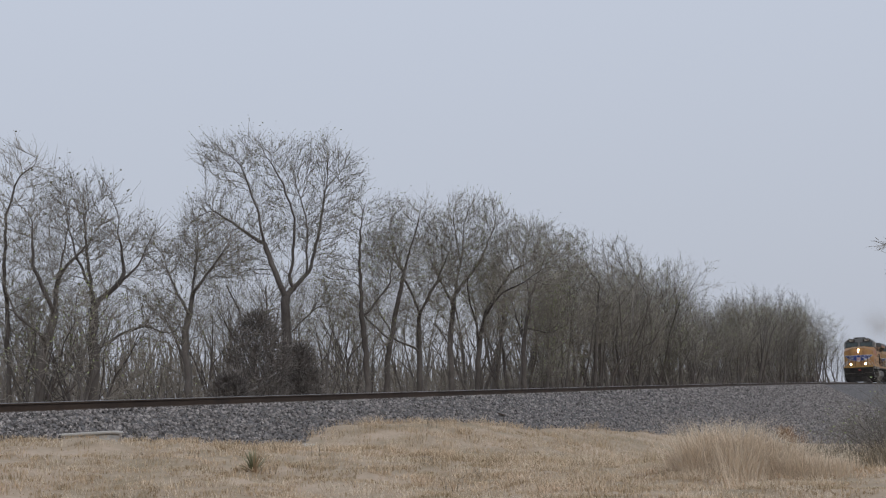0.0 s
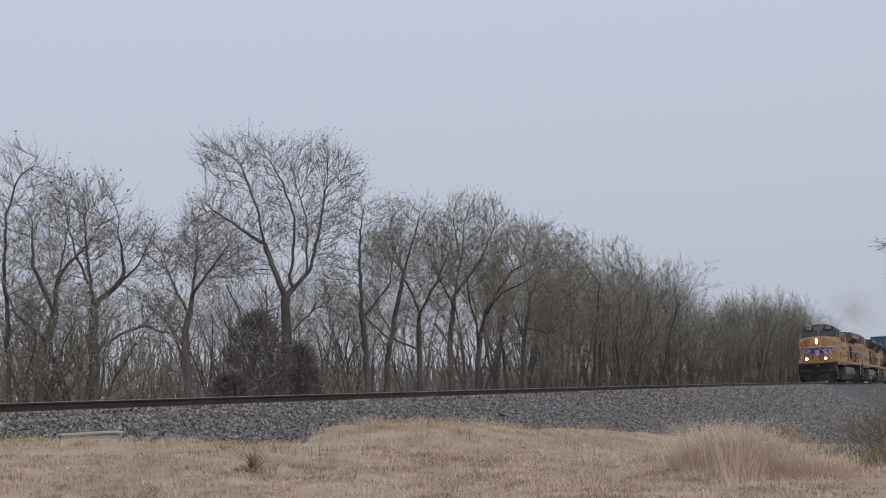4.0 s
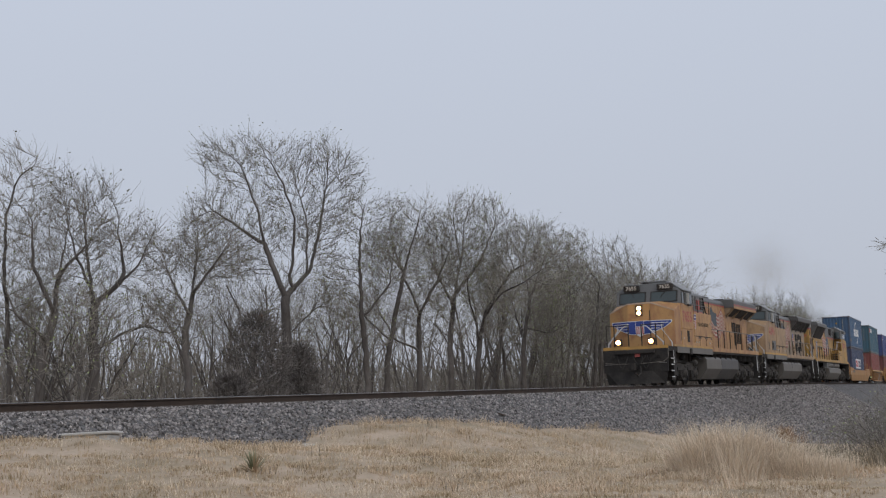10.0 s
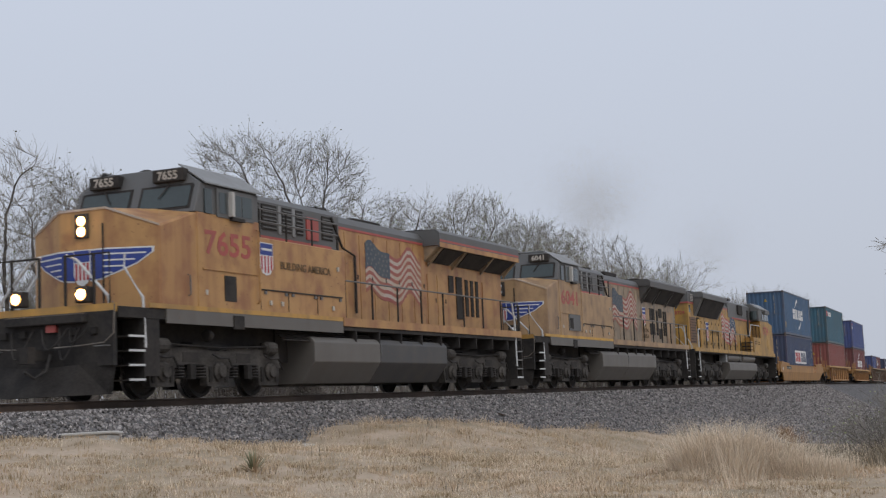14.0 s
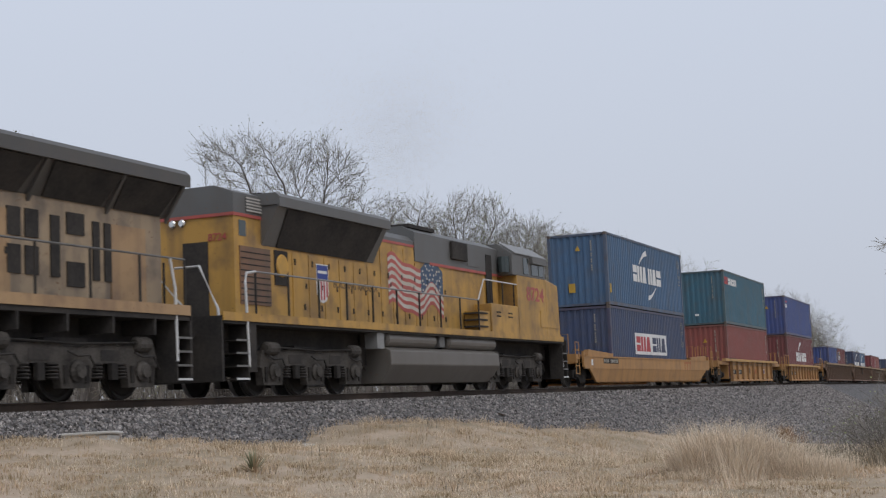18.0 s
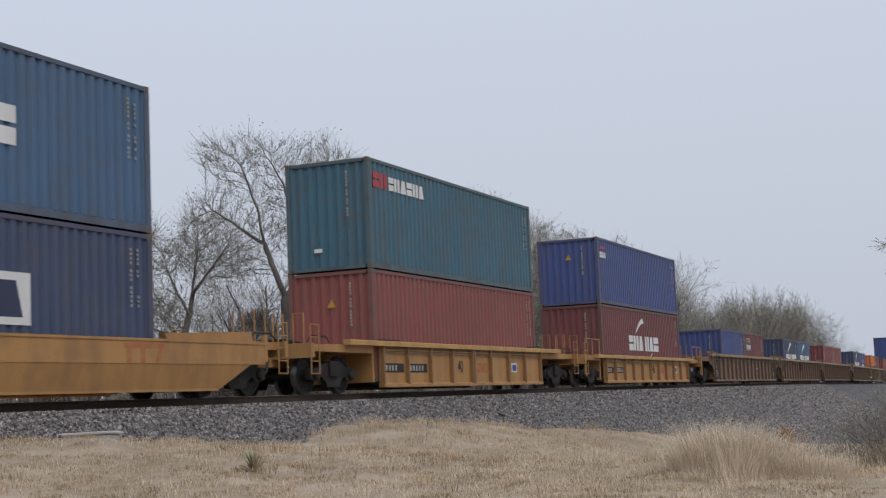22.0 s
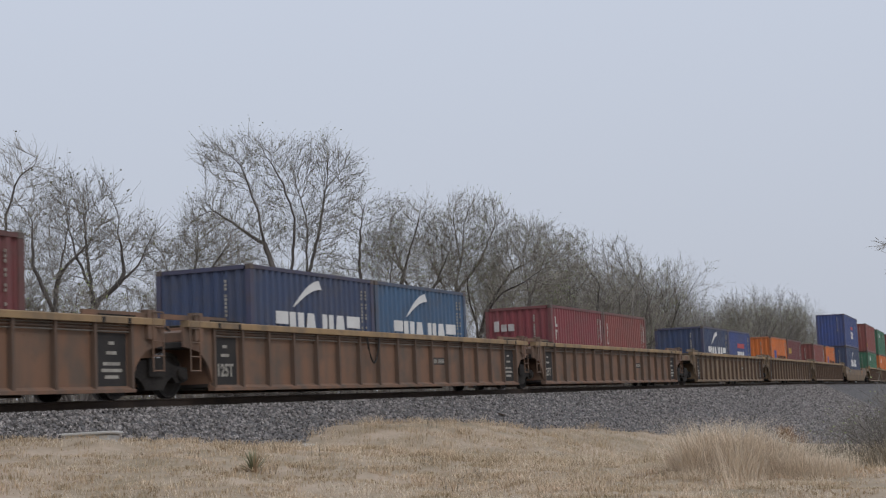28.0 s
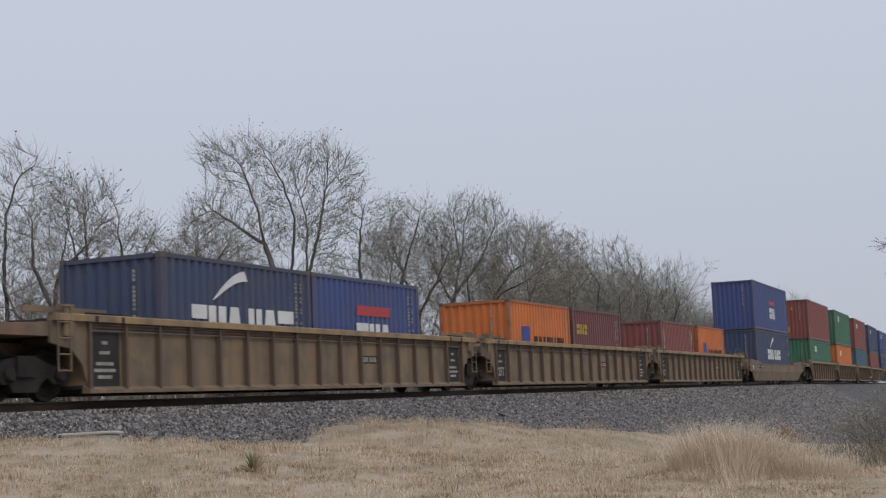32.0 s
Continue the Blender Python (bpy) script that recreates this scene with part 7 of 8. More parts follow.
def build_trees():
    rnd = random.Random(5)
    shaped_tree(19, 50.0, 28.2, -61, [[(-0.2, -1.9), (-0.2, 2.4), (-0.2, 4.1), (-0.9, 6.0), (-1.2, 7.6), (-1.7, 9.2)], [(-0.2, 4.1), (0.8, 5.1), (1.3, 6.9), (1.6, 8.6)], [(-0.0, 4.6), (0.3, 7.2), (-0.2, 8.7), (-0.8, 9.8)], [(-1.0, 6.2), (-2.0, 7.0), (-3.0, 7.7)], [(0.7, 5.0), (0.8, 6.8), (0.5, 8.4)], [(-0.3, 2.4), (1.0, 3.6), (2.2, 4.3)]],
                [(-2.5, 9.6, 1.2, 1.0), (-1.3, 9.7, 1.1, 1.0), (-2.9, 7.3, 1.1, 1.1), (-3.7, 5.9, 0.9, 1.4), (-0.0, 9.2, 0.9, 1.2), (1.4, 9.3, 1.0, 1.2), (2.3, 8.6, 0.9, 1.2), (1.1, 6.6, 1.4, 1.1), (-0.9, 6.9, 1.0, 1.1), (-2.1, 5.6, 1.1, 1.0)],
                BUD, 0.055, 0.55, "tall forked tree with twin crowns of fine bare twigs")
    shaped_tree(21, 57.0, 28.4, -64, [[(0.1, -1.9), (0.0, 2.3), (-0.1, 3.5), (-0.1, 6.3), (0.1, 8.3)], [(0.2, 2.8), (-0.9, 1.6), (-1.7, 3.6)], [(0.0, 3.5), (1.2, 5.0), (1.5, 6.7)]],
                [(-0.1, 7.8, 0.8, 1.5), (-0.0, 5.8, 1.0, 1.5), (1.2, 8.2, 0.8, 0.7), (1.0, 6.8, 0.9, 1.3), (-1.3, 5.1, 0.8, 1.5)],
                LEAF, 0.065, 0.34, "slender tree with the first green leaves on its top")
    shaped_tree(22, 60.3, 29.0, -64, [[(-0.2, -1.9), (0.1, 1.6), (0.5, 3.7), (1.1, 6.0), (1.8, 8.1)], [(0.2, 2.6), (-0.7, 3.5), (-1.3, 4.3)], [(0.9, 5.8), (0.4, 7.9)]],
                [(1.1, 8.1, 1.0, 1.1), (2.1, 8.2, 0.6, 1.0), (0.4, 6.6, 0.9, 1.6), (1.7, 6.3, 1.0, 1.6), (-0.8, 3.7, 0.8, 1.1)],
                LEAF, 0.065, 0.2, "bare tree with steeply rising limbs and budding tips")
    shaped_tree(23, 61.3, 27.8, -66, [[(-0.0, -1.9), (0.1, 2.3), (0.1, 4.1), (-0.7, 6.1), (-1.6, 7.4)], [(0.1, 3.7), (1.0, 5.2), (1.8, 7.0)], [(0.1, 2.1), (-1.0, 2.6), (-2.0, 4.5)]],
                [(0.9, 7.3, 0.9, 1.3), (1.8, 6.8, 0.9, 1.6), (-0.6, 6.6, 0.8, 1.3), (-1.7, 5.3, 0.8, 1.3), (0.9, 4.7, 1.0, 1.3)],
                BUD, 0.06, 0.25, "dark-trunked tree with crooked spreading limbs")
    shaped_tree(24, 67.0, 28.5, -67, [[(-0.1, -1.9), (-0.0, 2.8), (0.3, 5.0), (0.8, 7.3), (1.0, 9.0)], [(0.2, 4.5), (-0.6, 6.2), (-0.7, 7.9)], [(0.3, 5.0), (1.7, 6.7), (2.5, 8.4)], [(0.7, 6.7), (0.4, 9.0)]],
                [(1.0, 8.9, 1.2, 1.2), (2.3, 8.8, 1.0, 1.1), (-0.1, 7.9, 1.0, 1.4), (1.8, 7.0, 1.4, 1.4), (3.1, 8.4, 0.7, 0.9), (0.3, 5.6, 1.7, 1.4)],
                LEAF, 0.065, 0.36, "thick-trunked tree with pale green leaf clusters along its top")
    shaped_tree(25, 68.0, 27.6, -68, [[(-0.1, -1.9), (0.3, 3.0), (0.8, 4.4), (2.1, 6.2), (3.5, 6.9)], [(0.4, 3.6), (1.5, 5.0), (2.7, 5.5)], [(0.3, 2.7), (-0.2, 5.0), (-0.3, 6.8)]],
                [(2.0, 7.0, 1.2, 1.3), (3.2, 7.5, 1.0, 1.2), (1.1, 5.6, 1.5, 1.5), (3.7, 6.0, 1.2, 1.2), (-0.2, 6.2, 0.9, 1.5)],
                BUD, 0.07, 0.2, "leaning tree with one long arching limb")
    shaped_tree(26, 76.7, 28.1, -70, [[(-0.1, -1.9), (-0.0, 2.6), (0.5, 5.2), (1.4, 7.4)], [(0.0, 2.9), (-0.5, 4.9), (-0.9, 6.5)], [(0.2, 3.6), (1.5, 3.2), (2.5, 3.6)], [(0.5, 5.2), (0.2, 7.7), (0.5, 9.0)]],
                [(1.5, 8.0, 1.2, 1.5), (0.3, 8.4, 0.8, 1.3), (2.6, 7.0, 1.2, 1.9), (1.2, 5.1, 1.6, 1.6), (-0.7, 5.5, 1.0, 1.6)],
                LEAF, 0.07, 0.35, "crooked tree with hazy olive-green young leaves")
    shaped_tree(27, 34.9, 28.4, -51, [[(-0.2, -1.9), (-0.0, 1.4), (0.4, 2.7), (0.6, 4.3), (0.9, 5.8)], [(0.6, 4.1), (1.4, 4.9), (1.3, 6.3)], [(0.2, 2.1), (-0.7, 2.8), (-1.1, 3.8)], [(0.4, 2.9), (-0.2, 4.3), (-0.2, 5.8)]],
                [(1.2, 6.4, 0.5, 0.6), (0.7, 5.7, 0.5, 0.8), (-0.2, 5.9, 0.5, 1.0), (-0.7, 5.2, 0.6, 1.2), (1.5, 4.9, 0.4, 0.6), (0.4, 4.4, 1.0, 0.7)],
                LEAF, 0.08, 0.05, "old tree with crooked dark limbs and sparse twigs")
    shaped_tree(28, 36.7, 27.8, -53, [[(-0.1, -1.9), (0.0, 1.7), (-0.0, 3.5), (-0.5, 4.7), (-0.7, 5.6)], [(-0.0, 3.5), (-0.2, 4.9), (-0.2, 6.3), (-0.3, 6.8)], [(0.1, 3.2), (0.7, 3.7), (1.4, 4.3), (2.0, 5.5)], [(0.1, 1.7), (0.8, 2.2), (1.6, 2.5), (2.6, 2.1)], [(1.0, 4.0), (0.9, 4.8), (0.8, 5.7)]],
                [(0.9, 5.5, 0.5, 0.6), (1.8, 5.1, 0.4, 0.7), (0.7, 4.3, 0.7, 0.7), (1.9, 2.7, 0.8, 0.8), (1.4, 4.0, 0.6, 0.6), (-0.2, 5.8, 0.5, 0.9), (0.2, 2.8, 1.1, 0.7)],
                BUD, 0.07, 0.15, "wide crooked tree with long horizontal lower limbs")
    shaped_tree(29, 34.6, 29.4, -50, [[(0.1, -1.9), (-0.0, 2.1), (-0.1, 4.2), (-0.0, 5.9), (0.4, 7.1), (0.9, 7.5)]],
                [(0.8, 7.7, 0.34, 0.28), (-0.1, 6.4, 0.4, 0.9), (0.3, 4.8, 0.7, 1.0), (0.7, 3.5, 0.9, 0.7), (-0.7, 5.2, 0.7, 1.4)],
                BUD, 0.07, 0.1, "bare tree with one thin leader above its crown", 0.07)
    shaped_tree(30, 44.1, 29.0, -57, [[(-0.0, -1.9), (-0.3, 2.3), (-0.0, 3.9), (0.3, 5.8)], [(-0.1, 3.1), (-0.8, 4.8), (-1.1, 5.8)], [(0.0, 3.9), (1.1, 5.3), (1.5, 6.1)]],
                [(0.1, 5.5, 0.8, 1.1), (-0.7, 4.6, 0.7, 1.2), (1.1, 5.2, 0.9, 1.0), (-1.0, 3.2, 0.8, 1.0), (0.3, 6.6, 0.7, 0.6)],
                BUD, 0.06, 0.2, "thin-stemmed bare tree with a broad hazy crown")
    # thin stems close behind the tall forked tree
    for x, y, high, k in ((46.6, 30.4, 6.6, 4), (49.2, 31.0, 7.2, 5), (52.3, 30.6, 8.4, 5), (54.2, 31.2, 9.0, 4), (55.8, 30.4, 8.2, 5)):
        plant_to(KINDS[k], x, y, high, rnd.uniform(0, 360))
    # the wood's edge further along, and the thinner trees behind
    for k in range(46):
        x = 80 + 1.75 * k + 0.026 * k * k + rnd.uniform(-1.0, 1.0)
        if 133 < x < 141:
            continue
        wood_tree(rnd.choice((0, 1, 0, 3, 2 if x < 135 else 3)), x, rnd.uniform(28, 31), rnd.uniform(0.84, 1.02), rnd)
    for k in range(92):
        x = 33 + 2.4 * k + rnd.uniform(-1.6, 1.6)
        y = 34 + rnd.uniform(-2, 9)
        if rnd.random() < (0.12 if x / y < 1.5 else 0.0):
            continue
        wood_tree(rnd.choice((4, 5, 4, 5, 6)), x, y, rnd.uniform(0.45, 0.78) if x / y < 2.4 else rnd.uniform(0.6, 0.94), rnd)
    for k in range(50):
        wood_tree(rnd.choice((4, 5, 4, 5, 6)), 82 + 3.4 * k + rnd.uniform(-1.6, 1.6), rnd.uniform(27.5, 33), rnd.uniform(0.6, 0.95), rnd)
    for k in range(115):
        x = 27 + 1.95 * k + rnd.uniform(-0.8, 0.8)
        y = rnd.choice((26.8, 30, 33, 36, 40)) + rnd.uniform(-1, 1)
        plant(BRUSH[k % 2], x * y / 30, y + track(x).y - GAP, rnd.uniform(0.6, 1.1) * (1.5 if y > 29 else 0.9), rnd.uniform(0, 360))
    for x, y, high in ((34.4, 27.4, 5.4), (35.6, 28.6, 5.8), (36.8, 28.8, 5.4), (80, 27.5, 4.5), (114, 28.5, 8.0), (118, 29.5, 6.5), (122, 29.0, 7.0)):
        plant_to(BRUSH[2], x, y, high, rnd.uniform(0, 360))
    thicket(46.4, 27.6, 1.7, 4.7, "dense dark domed thicket of dead twigs")
    thicket(48.7, 27.2, 1.2, 3.5, "low dark thicket beside a taller one")
    thicket(43.4, 27.0, 1.0, 2.3, "small brown thicket at the wood's edge")
    # brush on the low ground beyond the field's edge
    for x, y, size in ((29, 3.7, 0.45), (33, 3.5, 0.6), (26, 2.8, 0.5), (30, 3.0, 0.8), (24, 3.1, 0.3), (21.6, 2.25, 0.38), (22.4, 2.5, 0.3), (21.0, 2.0, 0.42), (23.5, 2.2, 0.5), (25.5, 2.6, 0.5), (22.0, 2.05, 0.62)):
        plant(BRUSH[rnd.randrange(2)], x, y, size, rnd.uniform(0, 360), 0.05)
    for n, it in enumerate(KINDS + BRUSH):
        it.matrix_basis = pose(-60 - 9 * n, 34, ground_z(-60 - 9 * n, 34) - 0.1)
    # one tree beside the camera's view, of which a twig reaches in
    it = tagged(new("tree"), "bare roadside tree with one low reaching limb", "tree", "trees by the track")
    w = (Wood(), Wood(), [])
    base = Vector((40, 0.8, ground_z(40, 0.8) - 0.2))
    grow(w, random.Random(8), base, Vector((0, -0.05, 1)), 7.6, 0.16, 0, ((4, 3, 3), 0.05, 0.3, 0.04))
    grow(w, random.Random(21), base + Vector((0, 0.0, 7.0)), Vector((0, 1, 0.06)).normalized(), 2.75, 0.045, 1, ((0, 7, 7, 5), 0.0, 0.6, 0.05))
    for name, wood, mat in (("trunk", w[0], BARK), ("twig_spray", w[1], TWIG)):
        verts = [v - base for v in wood.verts]
        ob = new(name, arrays(name, verts, wood.faces, mat))
        ob.parent = it
    it.matrix_basis = Matrix.Translation(base)




def build_far_wood():
    """A bare wood far behind the line: thin stems and twigs without number, pale to imitate haze."""
    rnd = random.Random(41)
    w = Wood()
    for _ in range(34000):
        x, y = 40 + 330 * rnd.random() ** 1.2, rnd.uniform(44, 95)
        x = x * y / 45
        z = ground_z(x, y)
        low = rnd.random() ** 1.4 * 4.5
        p = Vector((x, y + track(x).y - GAP, z + low - 0.2))
        d = Vector((rnd.gauss(0, 0.35), rnd.gauss(0, 0.2), 1)) * rnd.uniform(1.2, 3.2)
        r = rnd.uniform(0.015, 0.065)
        w.ribbon([p, p + d * 0.5 + Vector((rnd.gauss(0, 0.15), 0, 0)), p + d], [r, r * 0.7, r * 0.2], rnd)
    tagged(new("far_wood", arrays("far_wood", w.verts, w.faces, TWIG)), "grey leafless wood far behind the track", "wood", kind="stuff")


build_trees()
build_far_wood()


# ---- dry grass, stones and small things in the foreground ----
RUSTY = material("rusty_weed", (0.36, 0.22, 0.12), 0.9, 0, (0.26, 0.15, 0.08), 2, per_island=0.3)
DEAD_WEED = material("dead_weed", (0.33, 0.275, 0.2), 0.9, 0, (0.22, 0.185, 0.135), 2, per_island=0.35)
SAGE = material("sage_green_leaf", (0.30, 0.31, 0.20), 0.8, 0, (0.22, 0.22, 0.13), 3, per_island=0.25)


def bed_z(x, y):
    """The height of the ballast's slope on the camera's side."""
    t = track(x)
    return t.z - 0.33 - 0.506 * max(t.y - y - 1.9, 0.0)


def blades(name, label, clumps, mat, fine=1.0):
    """clumps: x, y, z, blades, height, spread, lean. Each blade is a thin bent leaf of two faces."""
    rnd = random.Random(3)
    verts, faces = [], []
    for x, y, z, n, high, spread, lean in clumps:
        for _ in range(n):
            a = rnd.uniform(0, 6.283)
            r = spread * rnd.random() ** 0.6
            px, py = x + r * math.cos(a), y + r * math.sin(a)
            h = high * rnd.uniform(0.5, 1.15)
            b = a + rnd.gauss(0, 0.9)
            l = lean * rnd.uniform(0.3, 1.3) * h
            w = rnd.uniform(0.0025, 0.0055) * fine
            sx, sy = -math.sin(b) * w, math.cos(b) * w
            mx, my, mz = px + math.cos(b) * l * 0.35, py + math.sin(b) * l * 0.35, z + h * 0.62
            i = len(verts)
            verts += [(px - sx, py - sy, z - 0.02), (px + sx, py + sy, z - 0.02), (mx + sx * 0.8, my + sy * 0.8, mz), (mx - sx * 0.8, my - sy * 0.8, mz), (px + math.cos(b) * l, py + math.sin(b) * l, z + h * max(1 - 0.28 * lean, 0.35))]
            faces += [(i, i + 1, i + 2, i + 3), (i + 3, i + 2, i + 4)]
    tagged(new(name, arrays(name, verts, faces, mat)), label, "grass", kind="stuff")


def build_grass():
    rnd = random.Random(9)
    clumps = []
    while len(clumps) < 11500:
        d = 9.5 * (6.0 ** rnd.random())
        a = rnd.uniform(0.03, 0.98)
        x, y = d * math.cos(a), d * math.sin(a)
        z = ground_z(x, y)
        over = z - bed_z(x, y)
        if over < -0.03 - 0.05 * rnd.random() or y > 16:
            continue
        patch = noise.noise((x * 0.35, y * 0.35, 7)) + 0.5 * noise.noise((x * 1.1, y * 1.1, 2))
        mound = smooth(15, 24, x) * smooth(0.5, 0.1, abs(a - 0.42) - 0.18)
        high = 0.04 + 0.045 * max(patch, 0) + mound * (0.05 + 0.13 * max(patch + 0.15, 0))
        if over < 0.12:
            high *= 1.3
        if d < 13.5 and a > 0.3 and rnd.random() < 0.5:
            continue
        tuft = noise.noise((x * 2.4, y * 2.4, 5))
        if (patch < -0.35 and rnd.random() < 0.6) or (tuft < -0.1 and rnd.random() < 0.55):
            continue
        high *= 1.0 + 0.9 * max(tuft, -0.4)
        clumps.append((x, y, z, 13, high, 0.09 + 0.004 * d, rnd.uniform(1.0, 2.2)))
    blades("dry_grass", "short dry straw-coloured grass over the field", clumps, STRAW)
    tall = []
    # one feathery clump that stands out, highest towards its nearer end
    for _ in range(230):
        q = rnd.random() ** 0.9
        x = 16.9 + rnd.gauss(0, 0.7)
        y = (4.3 - 1.9 * q) * x / 16.9
        high = 0.86 * smooth(-0.1, 0.22, q) * (1 - 0.72 * smooth(0.3, 1.0, q))
        tall.append((x, y, ground_z(x, y), 80, high * rnd.uniform(0.35, 1.1), 0.24, 1.0))
    # loose tufts all over the field
    for _ in range(1000):
        d = 11 * (3.6 ** rnd.random())
        a = rnd.uniform(0.14, 0.85)
        x, y = d * math.cos(a), d * math.sin(a)
        z = ground_z(x, y)
        if z > bed_z(x, y) - 0.02 and noise.noise((x * 0.3, y * 0.3, 7)) > -0.25:
            tall.append((x, y, z, 34, rnd.uniform(0.07, 0.17) * (1 + 0.9 * smooth(16, 26, x)), 0.16, 1.9))
    for _ in range(60):
        x, y = rnd.uniform(15, 26), 0
        y = x * rnd.uniform(0.13, 0.34)
        tall.append((x, y, ground_z(x, y), 40, rnd.uniform(0.15, 0.36), 0.2, 0.9))
    blades("tall_grass", "tall feathery straw-coloured grass clump at the field's edge", tall, PALE_STRAW, 0.5)
    weeds = []
    for _ in range(26):
        d = rnd.uniform(16, 36)
        a = rnd.uniform(0.25, 0.62)
        x, y = d * math.cos(a), d * math.sin(a)
        z = ground_z(x, y)
        if z > bed_z(x, y):
            weeds.append((x, y, z, 16, rnd.uniform(0.12, 0.26), 0.16, 0.6))
    for _ in range(90):
        x = rnd.uniform(17.5, 26)
        y = x * rnd.uniform(0.085, 0.17)
        weeds.append((x, y, ground_z(x, y), 30, rnd.uniform(0.15, 0.5), 0.25, 1.0))
    blades("dead_weeds", "dull brown dead weed stalks at the field's edge", weeds, DEAD_WEED)
    red = [(61.5 + rnd.gauss(0, 0.5), 10.9 + rnd.gauss(0, 0.15), 0, 36, 0.75, 0.22, 0.7) for _ in range(14)]
    red = [(x, y, max(ground_z(x, y), bed_z(x, y)), n, h, s, l) for x, y, z, n, h, s, l in red]
    blades("rusty_weed", "rust-coloured dry weed on the embankment", red, RUSTY)


def build_yucca(x, y, size, label):
    """A rosette of stiff narrow leaves."""
    rnd = random.Random(4)
    it = tagged(new("yucca"), label, "plant")
    bm = bmesh.new()
    prism(bm, [(0.05 * math.cos(k), 0.05 * math.sin(k)) for k in (0, 1.26, 2.51, 3.77, 5.03)], -0.05, 0.07, "z")
    part("root_crown", bm, RUSTY, it)
    for k in range(70):
        a, t = rnd.uniform(0, 6.283), rnd.uniform(0.15, 1.35)
        d = Vector((math.cos(a) * math.sin(t), math.sin(a) * math.sin(t), math.cos(t)))
        s = Vector((-math.sin(a), math.cos(a), 0)) * 0.011
        n = size * rnd.uniform(0.7, 1.1)
        bm = bmesh.new()
        v = [bm.verts.new(p) for p in (d * 0.03 - s, d * 0.03 + s, d * n * 0.6 + s * 0.8, d * n, d * n * 0.6 - s * 0.8)]
        bm.faces.new(v)
        part("leaf", bm, SAGE if rnd.random() < 0.55 else STRAW, it)
    it.matrix_basis = pose(x, y, ground_z(x, y))


def build_stones():
    rnd = random.Random(17)
    verts, faces = [], []
    shape = [(0, 2, 4), (2, 1, 4), (1, 3, 4), (3, 0, 4), (2, 0, 5), (1, 2, 5), (3, 1, 5), (0, 3, 5)]
    count = 0
    while count < 56000:
        x = 14 + 95 * rnd.random() ** 1.8
        t = track(x)
        y = t.y - 1.0 - (4.6 + 2.2 * smooth(30, 45, x)) * rnd.random() ** 1.1
        z = bed_z(x, y) if t.y - y > 1.9 else t.z - 0.2 - 0.13 * smooth(1.5, 1.9, t.y - y)
        g = ground_z(x, y)
        if g > z + 0.05 or (t.y - y < 1.32 and rnd.random() < 0.3):
            continue
        count += 1
        r = 0.017 + 0.025 * rnd.random() ** 1.7
        r *= (1 + 0.6 * smooth(25, 90, x))
        q = Euler((rnd.uniform(0, 6), rnd.uniform(0, 6), rnd.uniform(0, 6))).to_matrix()
        i = len(verts)
        c = Vector((x, y, z + 0.008))
        for a in ((1, 0, 0), (-1, 0, 0), (0, 1, 0), (0, -1, 0), (0, 0, 1), (0, 0, -1)):
            verts.append(c + q @ (Vector(a) * r * rnd.uniform(0.7, 1.25)))
        faces += [tuple(i + k for k in f) for f in shape]
    tagged(new("ballast_stones", arrays("ballast_stones", verts, faces, STONE)), "loose angular grey crushed stones on the embankment", "ballast", kind="stuff")


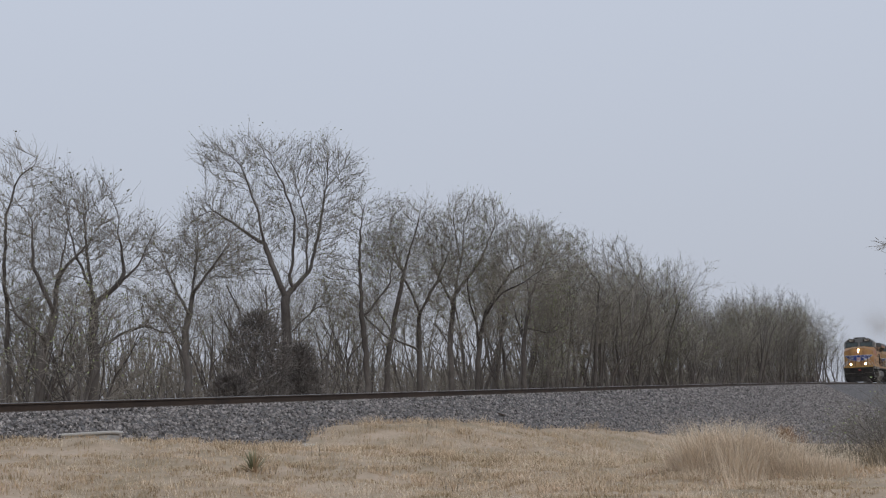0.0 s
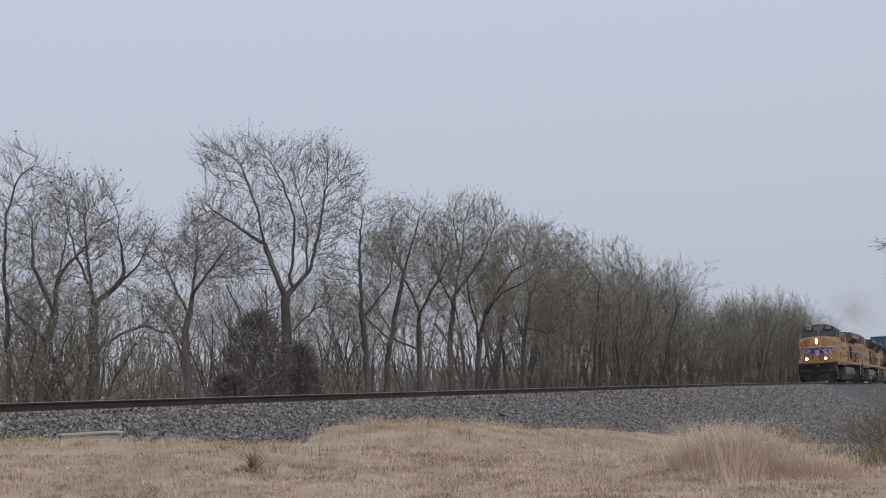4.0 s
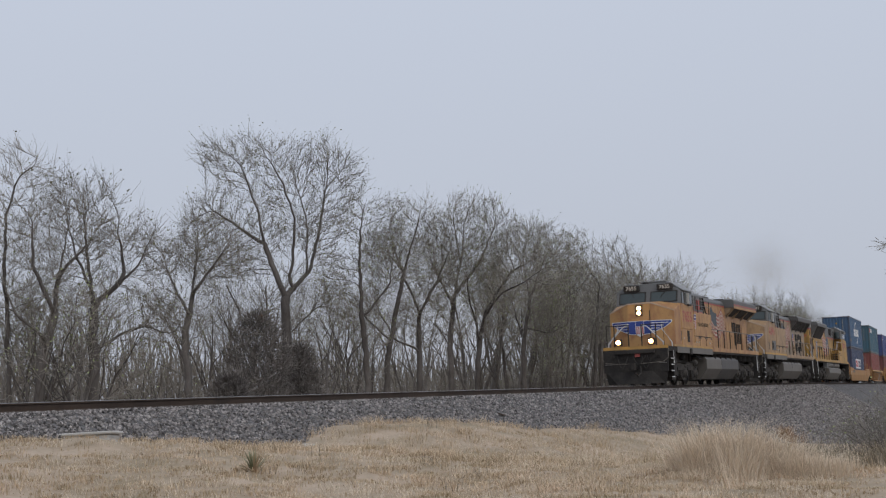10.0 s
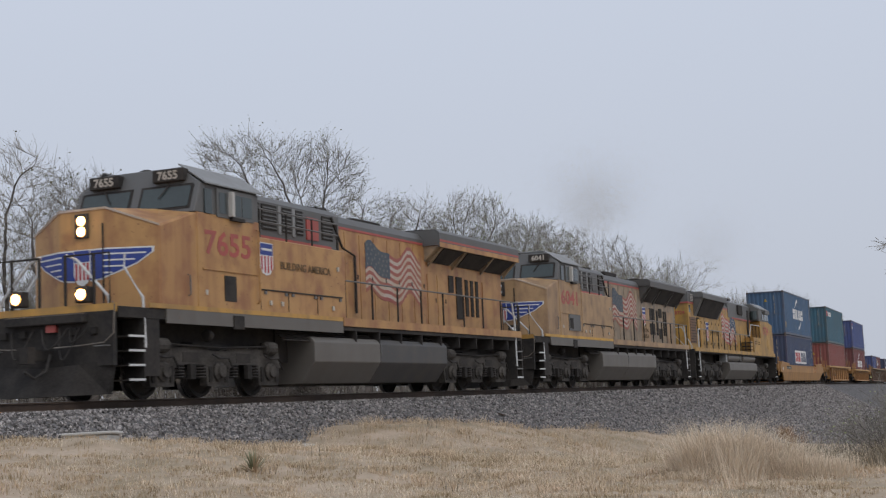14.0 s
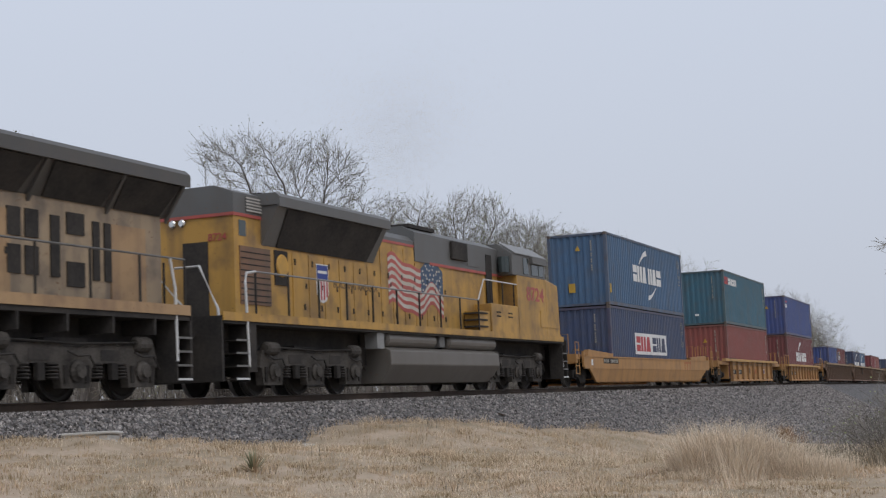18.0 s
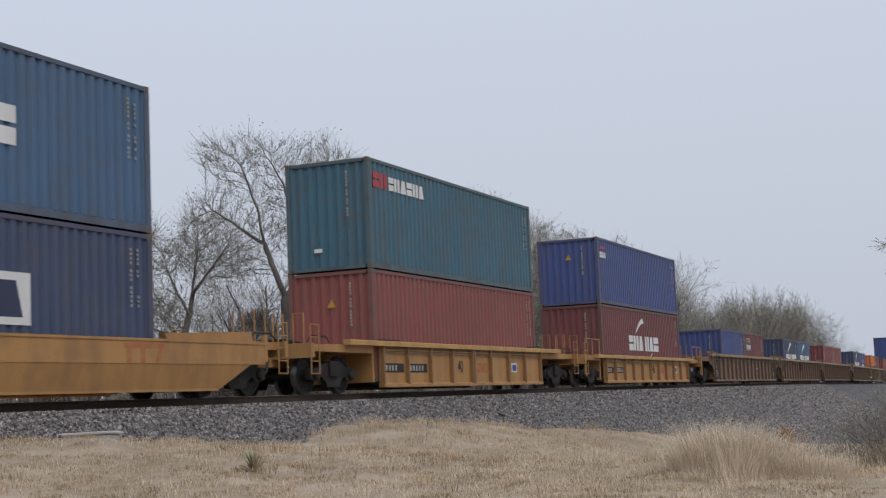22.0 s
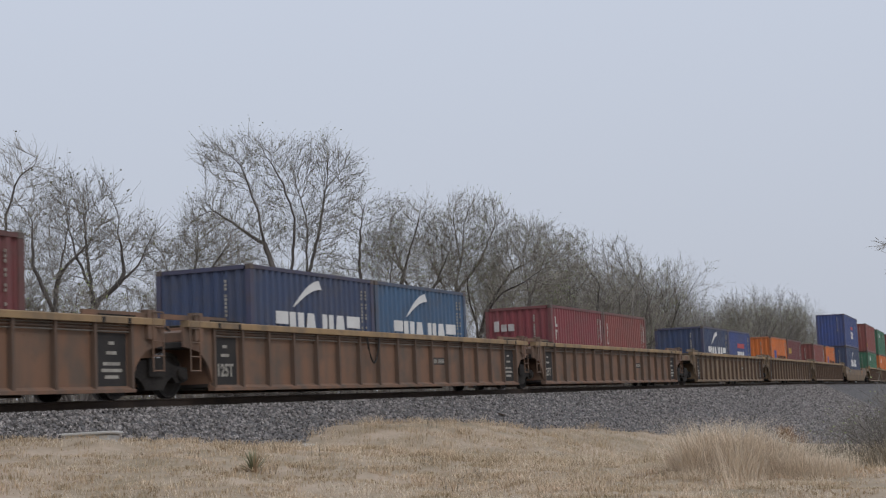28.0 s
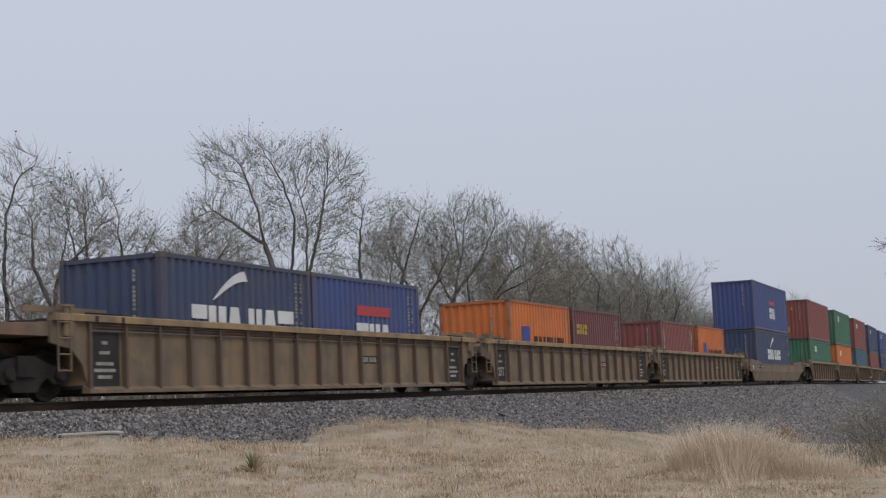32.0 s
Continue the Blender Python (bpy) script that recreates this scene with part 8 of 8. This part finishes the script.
def build_small_things():
    it = tagged(new("cable_box"), "pale weathered concrete junction box half sunk in grass", "concrete box")
    bm = bmesh.new()
    box(bm, -0.32, 0.32, -0.32, 0.32, -0.4, 0.10)
    part("body", bm, CONCRETE, it, bevel=0.015)
    bm = bmesh.new()
    prism(bm, [(-0.36, -0.36), (0.36, -0.36), (0.36, 0.36), (-0.36, 0.36)], 0.102, 0.145, "z")
    part("lid", bm, CONCRETE, it, bevel=0.012)
    it.matrix_basis = pose(17.1, 13.0, -0.665, -1, 2, 22)
    it = tagged(new("scrap_plate"), "rusty steel tie plate lying on the ballast", "steel plate")
    bm = bmesh.new()
    prism(bm, [(-0.18, 0), (0.18, 0), (0.18, 0.02), (0.06, 0.02), (0.05, 0.035), (-0.05, 0.035), (-0.06, 0.02), (-0.18, 0.02)], -0.09, 0.09)
    part("plate_body", bm, STEEL, it)
    it.matrix_basis = pose(37.3, 14.43, bed_z(37.3, 14.43) + 0.02, 20, 0, 15)
    it = tagged(new("broken_slab"), "small broken piece of pale stone on the ballast", "stone")
    bm = bmesh.new()
    prism(bm, [(-0.17, -0.05), (0.12, -0.07), (0.2, 0.02), (-0.02, 0.07), (-0.16, 0.04)], 0, 0.05, "z")
    part("slab_body", bm, CONCRETE, it, bevel=0.01)
    x, y = 24.4, 13.5
    it.matrix_basis = pose(x, y, max(bed_z(x, y), ground_z(x, y)) + 0.01, 25, 0, -30)


build_grass()
build_yucca(15.3, 9.22, 0.3, "pale green yucca rosette in the dry grass")
build_stones()
build_small_things()


# ---- what moves ----
def behind(t):
    """Where the leading headlight is along the track at t seconds."""
    return 22.38 - 10.15 * (t - 14) - 0.045 * (t - 14) ** 2


def on_track(s, half, z):
    a, b = track(s - half), track(s + half)
    m, d = (a + b) / 2, b - a
    return pose(m.x, m.y, m.z, 0, math.degrees(math.atan2(-d.z, d.x)), math.degrees(math.atan2(d.y, d.x))) @ pose(0, 0, z)


def motions():
    for thing, u, half, z in MOVING:
        walk(thing, [(t, on_track(behind(t) + u, half, z)) for t in range(33)])
    for r, sets in ROLLING.items():
        if not sets:
            continue
        step = 1 / 15 if r > 0.5 else 1 / 30
        rows = []
        for i in range(int(32 / step) + 1):
            turn = math.degrees((behind(0) - behind(i * step)) / r)
            rows.append((i * step, pose(0, 0, 0, 0, -turn, 0)))
        walk(sets[0], rows)
        keys = sets[0].animation_data
        for ob in sets[1:]:
            ob.rotation_mode = "QUATERNION"
            data = ob.animation_data_create()
            data.action = keys.action
            data.action_slot = keys.action_slot


motions()
